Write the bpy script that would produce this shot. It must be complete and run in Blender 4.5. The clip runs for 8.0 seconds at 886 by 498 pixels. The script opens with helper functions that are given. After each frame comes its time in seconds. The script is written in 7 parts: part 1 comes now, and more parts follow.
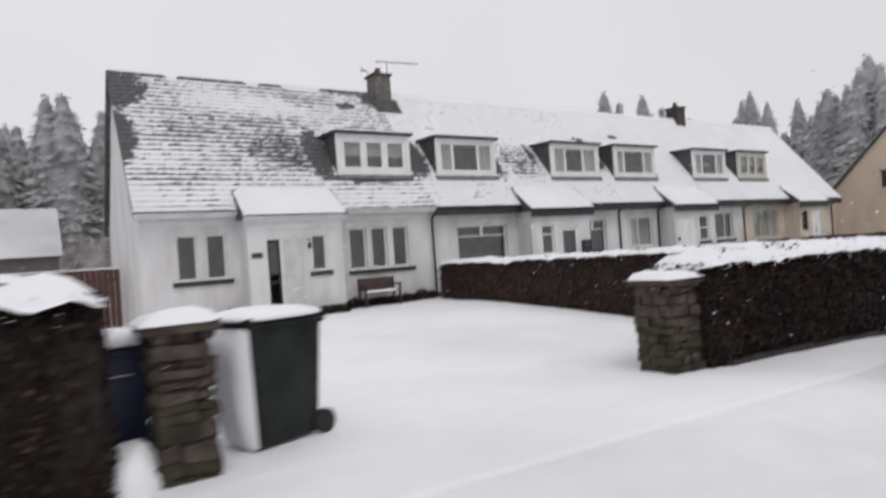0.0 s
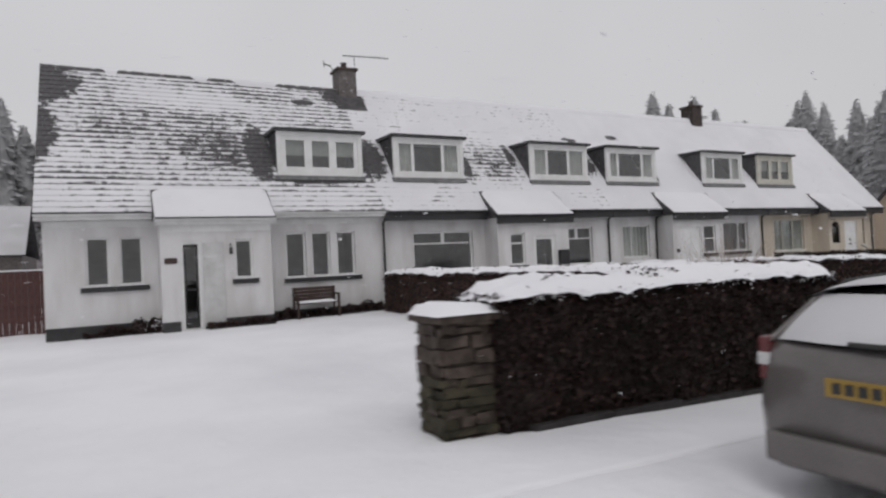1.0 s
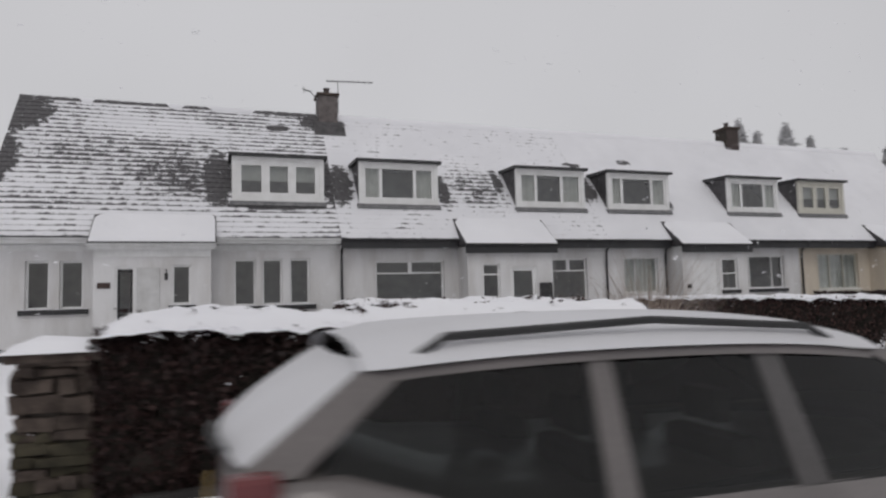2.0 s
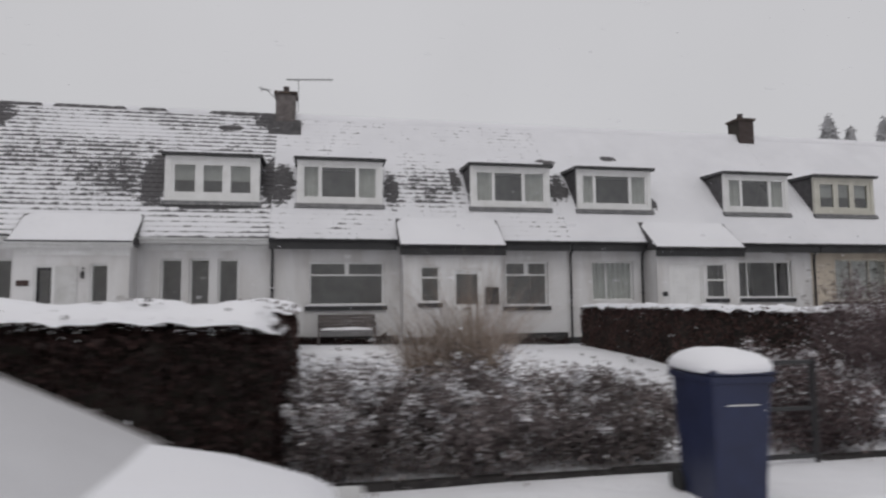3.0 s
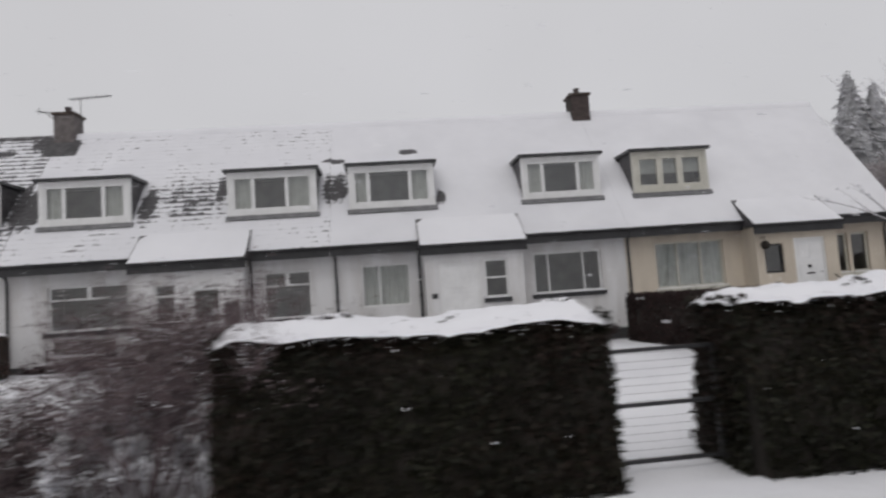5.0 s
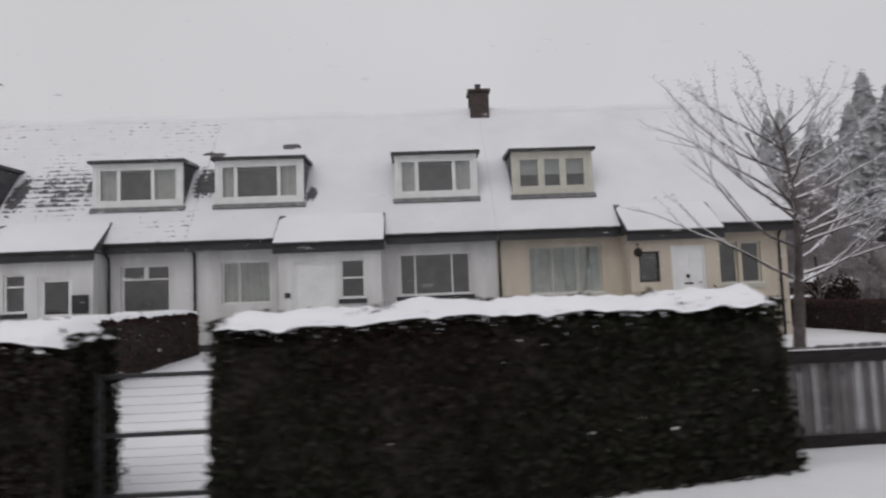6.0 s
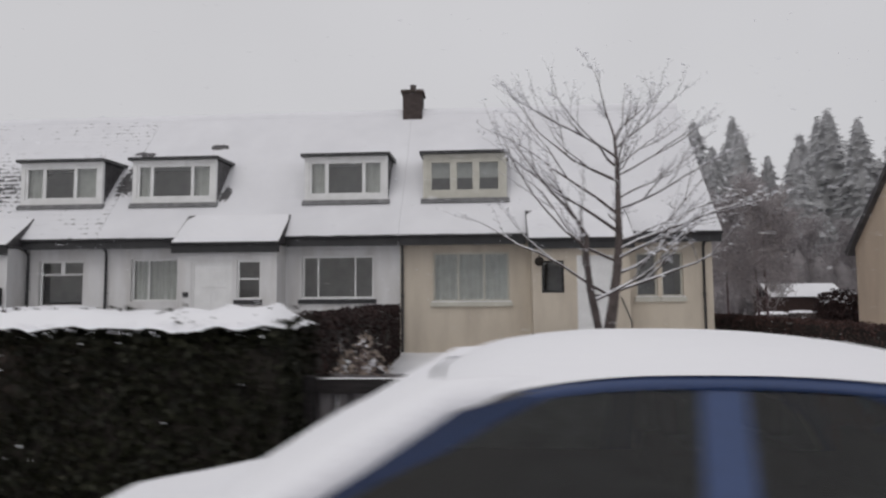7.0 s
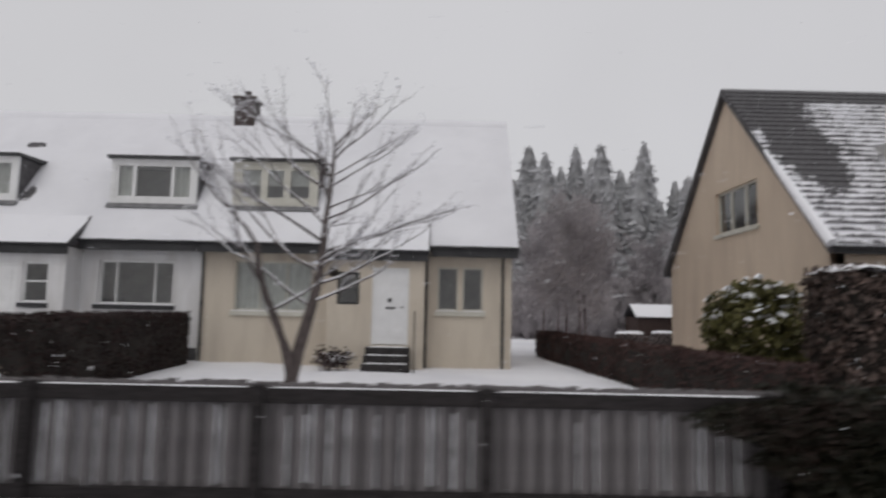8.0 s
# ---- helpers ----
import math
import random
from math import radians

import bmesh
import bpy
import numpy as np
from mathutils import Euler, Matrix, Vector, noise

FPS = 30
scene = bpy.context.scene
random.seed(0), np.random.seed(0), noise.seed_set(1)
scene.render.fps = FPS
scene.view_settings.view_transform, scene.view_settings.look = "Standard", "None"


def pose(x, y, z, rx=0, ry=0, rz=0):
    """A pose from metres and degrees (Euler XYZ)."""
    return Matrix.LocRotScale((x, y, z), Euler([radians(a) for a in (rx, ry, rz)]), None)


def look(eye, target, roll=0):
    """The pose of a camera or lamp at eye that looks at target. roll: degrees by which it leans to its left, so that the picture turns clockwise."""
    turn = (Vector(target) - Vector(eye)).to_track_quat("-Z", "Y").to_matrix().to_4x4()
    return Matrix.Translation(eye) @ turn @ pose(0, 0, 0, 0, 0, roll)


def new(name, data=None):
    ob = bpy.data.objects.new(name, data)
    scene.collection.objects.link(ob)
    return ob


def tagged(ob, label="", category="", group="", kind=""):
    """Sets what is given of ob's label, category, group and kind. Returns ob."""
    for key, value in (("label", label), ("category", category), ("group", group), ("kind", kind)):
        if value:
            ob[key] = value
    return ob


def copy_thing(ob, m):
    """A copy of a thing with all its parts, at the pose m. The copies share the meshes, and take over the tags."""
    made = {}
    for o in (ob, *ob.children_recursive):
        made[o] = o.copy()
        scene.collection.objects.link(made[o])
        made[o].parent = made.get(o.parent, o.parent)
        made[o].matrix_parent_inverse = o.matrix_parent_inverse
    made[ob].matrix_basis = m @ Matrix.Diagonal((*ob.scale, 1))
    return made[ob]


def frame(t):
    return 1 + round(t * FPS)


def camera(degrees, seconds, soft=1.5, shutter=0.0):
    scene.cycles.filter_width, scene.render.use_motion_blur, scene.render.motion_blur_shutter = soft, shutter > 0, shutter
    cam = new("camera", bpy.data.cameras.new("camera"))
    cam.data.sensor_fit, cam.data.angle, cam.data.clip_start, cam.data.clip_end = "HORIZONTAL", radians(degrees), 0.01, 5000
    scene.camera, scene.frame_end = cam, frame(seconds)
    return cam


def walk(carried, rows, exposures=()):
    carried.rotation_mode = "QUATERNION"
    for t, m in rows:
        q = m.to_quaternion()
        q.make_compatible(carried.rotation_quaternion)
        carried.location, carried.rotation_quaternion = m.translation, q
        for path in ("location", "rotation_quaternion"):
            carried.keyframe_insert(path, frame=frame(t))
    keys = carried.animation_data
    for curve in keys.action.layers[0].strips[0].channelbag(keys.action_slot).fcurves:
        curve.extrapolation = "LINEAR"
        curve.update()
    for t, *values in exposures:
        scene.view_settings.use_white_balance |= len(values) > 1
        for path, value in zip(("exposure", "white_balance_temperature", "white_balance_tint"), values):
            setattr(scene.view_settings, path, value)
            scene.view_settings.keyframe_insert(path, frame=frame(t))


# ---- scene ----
cam = camera(69.6, 8.0, soft=2.35, shutter=0.45)
PATH = [
    (0, (0.258, 0.89, 1.749), (1.347, 2.568, 1.766), -4.1),
    (0.2, (1.061, 0.872, 1.733), (2.151, 2.546, 1.818), -4.1),
    (0.5, (2.119, 0.838, 1.741), (3.212, 2.512, 1.796), -5.6),
    (1, (3.958, 0.696, 1.761), (4.891, 2.465, 1.796), -2.8),
    (1.2, (4.765, 0.614, 1.755), (5.67, 2.396, 1.832), -3.7),
    (2.3, (9.363, 0.190, 1.534), (9.897, 2.111, 1.697), -0.7),
    (2.5, (10.3, 0.169, 1.502), (10.762, 2.106, 1.688), -1.1),
    (2.7, (11.170, 0.050, 1.505), (11.626, 1.988, 1.699), -2.0),
    (3, (12.592, 0.062, 1.521), (12.982, 2.017, 1.685), -0.5),
    (3.5, (14.65, 0.101, 1.482), (15.013, 2.059, 1.666), -0.4),
    (4, (16.919, 0.011, 1.432), (17.178, 1.99, 1.572), -0.1),
    (4.2, (17.801, 0.071, 1.435), (18.056, 2.05, 1.566), 1.4),
    (4.5, (19.141, -0.055, 1.475), (19.299, 1.937, 1.590), 3.0),
    (4.7, (20.133, -0.085, 1.498), (20.297, 1.901, 1.658), -0.5),
    (5, (21.682, 0.114, 1.546), (21.869, 2.099, 1.708), -4.1),
    (5.2, (22.62, 0.177, 1.546), (22.807, 2.162, 1.713), -4.5),
    (6.3, (28.010, 0.401, 1.576), (28.025, 2.397, 1.712), -1.1),
    (6.5, (28.945, 0.549, 1.587), (28.914, 2.543, 1.74), -1.0),
    (6.8, (30.372, 0.619, 1.590), (30.336, 2.610, 1.770), -1.2),
    (7, (31.291, 0.742, 1.597), (31.16, 2.732, 1.745), -0.4),
    (7.3, (32.640, 0.837, 1.565), (32.474, 2.826, 1.697), 0.1),
    (7.5, (33.420, 1.053, 1.545), (33.343, 3.045, 1.711), -1.9),
    (7.7, (34.140, 1.004, 1.550), (34.105, 2.998, 1.701), -1.2),
    (8, (35.489, 0.945, 1.542), (35.499, 2.935, 1.736), 1.2),
]
walk(cam, [(t, look(eye, target, roll)) for t, eye, target, roll in PATH],
     [(0.0, 0.25), (0.4, 0.2), (1.0, -0.08), (3.0, -0.16), (4.2, -0.15), (5.0, -0.09), (6.5, -0.08), (8.0, -0.08)])

# ---- world and light: heavy overcast, falling snow ----
world = bpy.data.worlds.new("sky")
scene.world = world
world.use_nodes = True
wn, wl = world.node_tree.nodes, world.node_tree.links
wn.clear()
w_out = wn.new("ShaderNodeOutputWorld")
w_bg = wn.new("ShaderNodeBackground")
w_sky = wn.new("ShaderNodeTexSky")
w_sky.sky_type = "NISHITA"
w_sky.sun_disc = False
w_sky.sun_elevation = radians(38)
w_sky.sun_rotation = radians(200)
w_sky.dust_density = 3.0
w_mul = wn.new("ShaderNodeVectorMath")
w_mul.operation = "SCALE"
w_mul.inputs["Scale"].default_value = 0.1
w_tc = wn.new("ShaderNodeTexCoord")
w_noise = wn.new("ShaderNodeTexNoise")
w_noise.inputs["Scale"].default_value = 1.6
w_noise.inputs["Detail"].default_value = 3.0
w_ramp = wn.new("ShaderNodeValToRGB")
w_ramp.color_ramp.elements[0].position = 0.3
w_ramp.color_ramp.elements[0].color = (0.602, 0.595, 0.610, 1)
w_ramp.color_ramp.elements[1].position = 0.7
w_ramp.color_ramp.elements[1].color = (0.667, 0.66, 0.679, 1)
w_mix = wn.new("ShaderNodeMixRGB")
w_mix.inputs["Fac"].default_value = 0.95
wl.new(w_sky.outputs[0], w_mul.inputs[0])
wl.new(w_mul.outputs[0], w_mix.inputs["Color1"])
wl.new(w_tc.outputs["Generated"], w_noise.inputs["Vector"])
wl.new(w_noise.outputs["Fac"], w_ramp.inputs["Fac"])
wl.new(w_ramp.outputs["Color"], w_mix.inputs["Color2"])
wl.new(w_mix.outputs["Color"], w_bg.inputs["Color"])
w_bg.inputs["Strength"].default_value = 1.0
wl.new(w_bg.outputs[0], w_out.inputs["Surface"])

sun = new("sun", bpy.data.lights.new("sun", "SUN"))
sun.data.energy = 0.55
sun.data.angle = radians(30)
sun.data.color = (1.0, 0.98, 0.95)
sun.matrix_world = look((0, 0, 40), (8, 25, 0))


# ---- materials ----
def mat_new(name):
    m = bpy.data.materials.new(name)
    m.use_nodes = True
    nt = m.node_tree
    bsdf = nt.nodes["Principled BSDF"]
    return m, nt, bsdf


def rgb(c):
    return (c[0], c[1], c[2], 1.0)


def noise_node(nt, scale, detail=4.0, stretch=(1, 1, 1), rough=0.55):
    tc = nt.nodes.new("ShaderNodeTexCoord")
    mp = nt.nodes.new("ShaderNodeMapping")
    mp.inputs["Scale"].default_value = stretch
    n = nt.nodes.new("ShaderNodeTexNoise")
    n.inputs["Scale"].default_value = scale
    n.inputs["Detail"].default_value = detail
    n.inputs["Roughness"].default_value = rough
    nt.links.new(tc.outputs["Object"], mp.inputs["Vector"])
    nt.links.new(mp.outputs[0], n.inputs["Vector"])
    return n


def ramp(nt, src, p0, p1, c0=(0, 0, 0), c1=(1, 1, 1)):
    r = nt.nodes.new("ShaderNodeValToRGB")
    r.color_ramp.elements[0].position, r.color_ramp.elements[1].position = p0, p1
    r.color_ramp.elements[0].color, r.color_ramp.elements[1].color = rgb(c0), rgb(c1)
    nt.links.new(src, r.inputs["Fac"])
    return r


def mixc(nt, fac, a, b, mode="MIX"):
    m = nt.nodes.new("ShaderNodeMixRGB")
    m.blend_type = mode
    for sock, v in ((m.inputs["Fac"], fac), (m.inputs["Color1"], a), (m.inputs["Color2"], b)):
        if isinstance(v, (tuple, list)):
            sock.default_value = rgb(v)
        elif isinstance(v, (int, float)):
            sock.default_value = v
        else:
            nt.links.new(v, sock)
    return m


def math_node(nt, op, a, b=0.0, c=None, clamp=False):
    m = nt.nodes.new("ShaderNodeMath")
    m.operation = op
    m.use_clamp = clamp
    for i, v in enumerate((a, b, c)):
        if v is None:
            continue
        if isinstance(v, (int, float)):
            m.inputs[i].default_value = v
        else:
            nt.links.new(v, m.inputs[i])
    return m.outputs[0]


def bump(nt, bsdf, height, strength=0.3, dist=0.02):
    b = nt.nodes.new("ShaderNodeBump")
    b.inputs["Strength"].default_value = strength
    b.inputs["Distance"].default_value = dist
    nt.links.new(height, b.inputs["Height"])
    nt.links.new(b.outputs[0], bsdf.inputs["Normal"])


def plain(name, base, dark, rough=0.6, metal=0.0, scale=3.0, fine=60.0, bump_s=0.15, stretch=(1, 1, 1), coat=0.0):
    """A surface with broad stains, fine grain and slight relief."""
    m, nt, b = mat_new(name)
    big = noise_node(nt, scale, 5.0, stretch)
    fin = noise_node(nt, fine, 3.0, stretch)
    r = ramp(nt, big.outputs["Fac"], 0.32, 0.68)
    c1 = mixc(nt, r.outputs["Color"], dark, base)
    f = ramp(nt, fin.outputs["Fac"], 0.3, 0.7, (0.86, 0.86, 0.86), (1.06, 1.06, 1.06))
    c2 = mixc(nt, 1.0, c1.outputs[0], f.outputs["Color"], "MULTIPLY")
    nt.links.new(c2.outputs[0], b.inputs["Base Color"])
    rr = ramp(nt, big.outputs["Fac"], 0.3, 0.7, (rough * 1.15,) * 3, (rough * 0.85,) * 3)
    nt.links.new(rr.outputs["Color"], b.inputs["Roughness"])
    b.inputs["Metallic"].default_value = metal
    b.inputs["Coat Weight"].default_value = coat
    bump(nt, b, fin.outputs["Fac"], bump_s, 0.01)
    return m


def snow_up(nt, colour, amount=0.45, scale=6.0, soft=0.18, white=(0.82, 0.82, 0.85)):
    """Snow lying on the faces that look up, broken by noise."""
    geo = nt.nodes.new("ShaderNodeNewGeometry")
    sep = nt.nodes.new("ShaderNodeSeparateXYZ")
    nt.links.new(geo.outputs["Normal"], sep.inputs[0])
    n = noise_node(nt, scale, 4.0)
    s = math_node(nt, "MULTIPLY_ADD", n.outputs["Fac"], 0.9, sep.outputs["Z"])
    r = ramp(nt, math_node(nt, "MULTIPLY", s, 0.5), 0.95 - amount, min(0.999, 0.95 - amount + soft))
    return mixc(nt, r.outputs["Color"], colour, white)


def make_snow(name="snow", tint=(0.87, 0.87, 0.90), dirt=(0.74, 0.74, 0.78), lump=0.35):
    m, nt, b = mat_new(name)
    big = noise_node(nt, 0.35, 5.0)
    mid = noise_node(nt, 3.0, 5.0)
    fin = noise_node(nt, 45.0, 4.0)
    r = ramp(nt, big.outputs["Fac"], 0.25, 0.6)
    c = mixc(nt, r.outputs["Color"], dirt, tint)
    nt.links.new(c.outputs[0], b.inputs["Base Color"])
    b.inputs["Roughness"].default_value = 0.8
    b.inputs["Specular IOR Level"].default_value = 0.2
    h = math_node(nt, "MULTIPLY_ADD", mid.outputs["Fac"], 5.0, fin.outputs["Fac"])
    bump(nt, b, h, lump, 0.02)
    return m


def make_roof(name, cover, holes=(), pitch_z=0.155, z0=3.3):
    """Slates under thin snow: the courses' bare lower edges, with the shadow between courses painted in, show as dark
    broken lines, more of them where cover is low.
    holes: melted places (x, z, radius x, radius z)."""
    m, nt, b = mat_new(name)
    tc = nt.nodes.new("ShaderNodeTexCoord")
    sep = nt.nodes.new("ShaderNodeSeparateXYZ")
    nt.links.new(tc.outputs["Object"], sep.inputs[0])
    x, z = sep.outputs["X"], sep.outputs["Z"]
    v = math_node(nt, "FRACT", math_node(nt, "DIVIDE", math_node(nt, "SUBTRACT", z, z0), pitch_z))
    streak = noise_node(nt, 1.0, 5.0, (4.2, 1.0, 6.8), 0.74)
    patch = noise_node(nt, 0.55, 4.0, (1, 1, 1.2))
    e = math_node(nt, "MULTIPLY_ADD", patch.outputs["Fac"], 0.75, math_node(nt, "MULTIPLY_ADD", streak.outputs["Fac"], 1.5, -0.25))
    # darker towards each course's foot: bare slate plus the painted shadow of the step
    e = math_node(nt, "SUBTRACT", e, math_node(nt, "MULTIPLY", v, 0.50))
    e = math_node(nt, "SUBTRACT", e, cover)
    for hx, hz, rx, rz, *amount in holes:
        dx = math_node(nt, "DIVIDE", math_node(nt, "SUBTRACT", x, hx), rx)
        dz = math_node(nt, "DIVIDE", math_node(nt, "SUBTRACT", z, hz), rz)
        d2 = math_node(nt, "ADD", math_node(nt, "MULTIPLY", dx, dx), math_node(nt, "MULTIPLY", dz, dz))
        d2 = math_node(nt, "ADD", d2, math_node(nt, "MULTIPLY_ADD", streak.outputs["Fac"], -2.2, 1.1))
        blob = math_node(nt, "SUBTRACT", 1.15, d2)
        blob = math_node(nt, "MAXIMUM", blob, 0.0)
        e = math_node(nt, "ADD", e, math_node(nt, "MULTIPLY", blob, amount[0] if amount else 1.3))
    mask = ramp(nt, e, 0.0, 0.13)
    fin = noise_node(nt, 14.0, 4.0)
    slate = ramp(nt, fin.outputs["Fac"], 0.3, 0.7, (0.045, 0.043, 0.047), (0.125, 0.12, 0.125))
    sn = ramp(nt, patch.outputs["Fac"], 0.3, 0.65, (0.70, 0.70, 0.73), (0.78, 0.78, 0.81))
    c = mixc(nt, mask.outputs["Color"], sn.outputs["Color"], slate.outputs["Color"])
    nt.links.new(c.outputs[0], b.inputs["Base Color"])
    b.inputs["Roughness"].default_value = 0.75
    inv = math_node(nt, "SUBTRACT", 1.0, mask.outputs["Color"])
    bump(nt, b, inv, 0.6, 0.03)
    return m


def leaf_mat(name, c_a, c_b, snow=0.35, scale=5.0, rough=0.6, turned=None, thin=0.0):
    m, nt, b = mat_new(name)
    geo = nt.nodes.new("ShaderNodeNewGeometry")
    r = ramp(nt, geo.outputs["Random Per Island"], 0.0, 1.0, c_a, c_b)
    n = noise_node(nt, 1.2, 4.0)
    f = ramp(nt, n.outputs["Fac"], 0.3, 0.7, (0.65, 0.65, 0.65), (1.25, 1.25, 1.25))
    c = mixc(nt, 1.0, r.outputs["Color"], f.outputs["Color"], "MULTIPLY")
    if turned:
        # patches whose leaves have turned russet
        w = noise_node(nt, 0.42, 3.0)
        p = ramp(nt, math_node(nt, "MULTIPLY_ADD", geo.outputs["Random Per Island"], 0.22, w.outputs["Fac"]), 0.56, 0.70)
        c = mixc(nt, p.outputs["Color"], c.outputs[0], turned)
    if snow > 0:
        c = snow_up(nt, c.outputs[0], snow, scale)
    nt.links.new(c.outputs[0], b.inputs["Base Color"])
    b.inputs["Roughness"].default_value = rough
    b.inputs["Specular IOR Level"].default_value = 0.25
    if thin > 0:
        # light passes through sparse sprays of needles and twigs; flattens far trees like haze
        tr = nt.nodes.new("ShaderNodeBsdfTranslucent")
        nt.links.new(c.outputs[0], tr.inputs["Color"])
        mx = nt.nodes.new("ShaderNodeMixShader")
        mx.inputs[0].default_value = thin
        nt.links.new(b.outputs[0], mx.inputs[1])
        nt.links.new(tr.outputs[0], mx.inputs[2])
        nt.links.new(mx.outputs[0], nt.nodes["Material Output"].inputs["Surface"])
    return m


def harling(name, base, stain):
    """Wet-dash render: pebbly relief, weather streaks."""
    m, nt, b = mat_new(name)
    big = noise_node(nt, 0.9, 5.0, (2.2, 2.2, 0.5))
    grit = noise_node(nt, 55.0, 3.0)
    r = ramp(nt, big.outputs["Fac"], 0.28, 0.6, stain, base)
    g = ramp(nt, grit.outputs["Fac"], 0.3, 0.7, (0.9, 0.9, 0.9), (1.04, 1.04, 1.04))
    c = mixc(nt, 1.0, r.outputs["Color"], g.outputs["Color"], "MULTIPLY")
    nt.links.new(c.outputs[0], b.inputs["Base Color"])
    b.inputs["Roughness"].default_value = 0.85
    bump(nt, b, grit.outputs["Fac"], 0.5, 0.012)
    return m


def glass_mat(name, tint=(0.85, 0.9, 0.9), ior=1.45):
    m, nt, b = mat_new(name)
    nt.nodes.remove(b)
    out = nt.nodes["Material Output"]
    tr = nt.nodes.new("ShaderNodeBsdfTransparent")
    tr.inputs[0].default_value = rgb(tint)
    gl = nt.nodes.new("ShaderNodeBsdfGlossy")
    gl.inputs["Roughness"].default_value = 0.03
    fr = nt.nodes.new("ShaderNodeFresnel")
    fr.inputs["IOR"].default_value = ior
    mx = nt.nodes.new("ShaderNodeMixShader")
    nt.links.new(fr.outputs[0], mx.inputs[0])
    nt.links.new(tr.outputs[0], mx.inputs[1])
    nt.links.new(gl.outputs[0], mx.inputs[2])
    nt.links.new(mx.outputs[0], out.inputs["Surface"])
    return m


M = {}
M["snow"] = make_snow()
M["snow_cap"] = make_snow("snow_cap", (0.87, 0.87, 0.90), (0.80, 0.80, 0.84), 0.25)
M["snow_road"] = make_snow("snow_road", (0.84, 0.84, 0.87), (0.66, 0.66, 0.70), 0.5)
M["white_wall"] = harling("white_harling", (0.69, 0.685, 0.69), (0.54, 0.525, 0.515))
M["cream_wall"] = harling("cream_harling", (0.60, 0.535, 0.445), (0.49, 0.43, 0.355))
M["tan_wall"] = harling("tan_harling", (0.63, 0.515, 0.40), (0.545, 0.44, 0.34))
M["pvc"] = plain("white_frame_paint", (0.80, 0.80, 0.80), (0.70, 0.70, 0.69), 0.4, bump_s=0.03)
M["pvc_cream"] = plain("cream_frame_paint", (0.60, 0.585, 0.52), (0.50, 0.485, 0.425), 0.45, bump_s=0.03)
# IOR set above real glass, highest on dormers, to force a brighter sky reflection
M["glass"] = glass_mat("window_glass", ior=2.05)
M["dormer_glass"] = glass_mat("bright_reflection_glass", ior=2.3)
M["car_glass"] = glass_mat("car_glass", (0.50, 0.53, 0.52), 1.62)
M["dark_glass"] = glass_mat("tinted_car_glass", (0.40, 0.42, 0.42), 1.45)
M["slate"] = plain("dark_slate", (0.085, 0.08, 0.085), (0.04, 0.038, 0.04), 0.6, scale=5.0, fine=30.0, bump_s=0.4)
M["lead"] = plain("lead_flashing", (0.19, 0.19, 0.195), (0.10, 0.10, 0.105), 0.55, scale=6.0)
M["black"] = plain("black_paint", (0.03, 0.03, 0.032), (0.018, 0.018, 0.02), 0.45)
M["plinth"] = plain("black_plinth_paint", (0.05, 0.048, 0.05), (0.03, 0.03, 0.03), 0.8)
M["gutter_white"] = plain("white_gutter", (0.76, 0.76, 0.76), (0.62, 0.62, 0.61), 0.4)
M["pot"] = plain("chimney_pot_clay", (0.09, 0.075, 0.07), (0.05, 0.04, 0.04), 0.8)
M["stone"] = plain("rubble_stone", (0.092, 0.068, 0.055), (0.030, 0.022, 0.018), 0.85, scale=7.0, fine=40.0, bump_s=0.6)
M["stone_moss"] = plain("mossy_stone", (0.062, 0.052, 0.03), (0.022, 0.02, 0.013), 0.9, scale=6.0, fine=40.0, bump_s=0.6)
M["wet_stone"] = plain("wet_dark_stone", (0.032, 0.028, 0.027), (0.016, 0.014, 0.014), 0.8, scale=8.0)
M["mortar"] = plain("mortar", (0.05, 0.041, 0.034), (0.026, 0.022, 0.018), 0.95, scale=9.0, fine=60.0, bump_s=0.6)
M["brick_grey"] = plain("grey_weathered_brick", (0.185, 0.165, 0.16), (0.115, 0.102, 0.10), 0.9, scale=6.0, fine=50.0, bump_s=0.5)
M["brick"] = plain("brown_brick", (0.088, 0.066, 0.061), (0.046, 0.036, 0.034), 0.85, scale=9.0, fine=50.0, bump_s=0.5)
M["hedge_brown"] = leaf_mat("brown_hedge_leaf", (0.017, 0.0098, 0.0095), (0.042, 0.022, 0.020), 0.08)
M["hedge_green"] = leaf_mat("dark_green_hedge_leaf", (0.0075, 0.0078, 0.0040), (0.019, 0.0195, 0.0090), 0.03, turned=(0.022, 0.0125, 0.0095))
M["hedge_tan"] = leaf_mat("pale_brown_hedge_leaf", (0.055, 0.041, 0.036), (0.17, 0.122, 0.105), 0.15)
M["hedge_russet"] = leaf_mat("russet_hedge_leaf", (0.044, 0.024, 0.022), (0.095, 0.052, 0.046), 0.05)
# near-black for the hedge cores: the shade among inner twigs, put into the colour
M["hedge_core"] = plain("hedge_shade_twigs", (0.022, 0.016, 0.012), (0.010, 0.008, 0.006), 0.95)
M["shrub"] = leaf_mat("snowy_shrub_leaf", (0.095, 0.079, 0.078), (0.225, 0.192, 0.187), 0.32, 3.5)
M["shrub_dark"] = leaf_mat("dark_shrub_leaf", (0.062, 0.046, 0.048), (0.18, 0.138, 0.138), 0.30, 3.5)
M["evergreen"] = leaf_mat("evergreen_leaf", (0.045, 0.043, 0.015), (0.125, 0.115, 0.042), 0.14)
M["pampas"] = leaf_mat("dry_grass_blade", (0.27, 0.215, 0.18), (0.48, 0.40, 0.34), 0.32, thin=0.4)
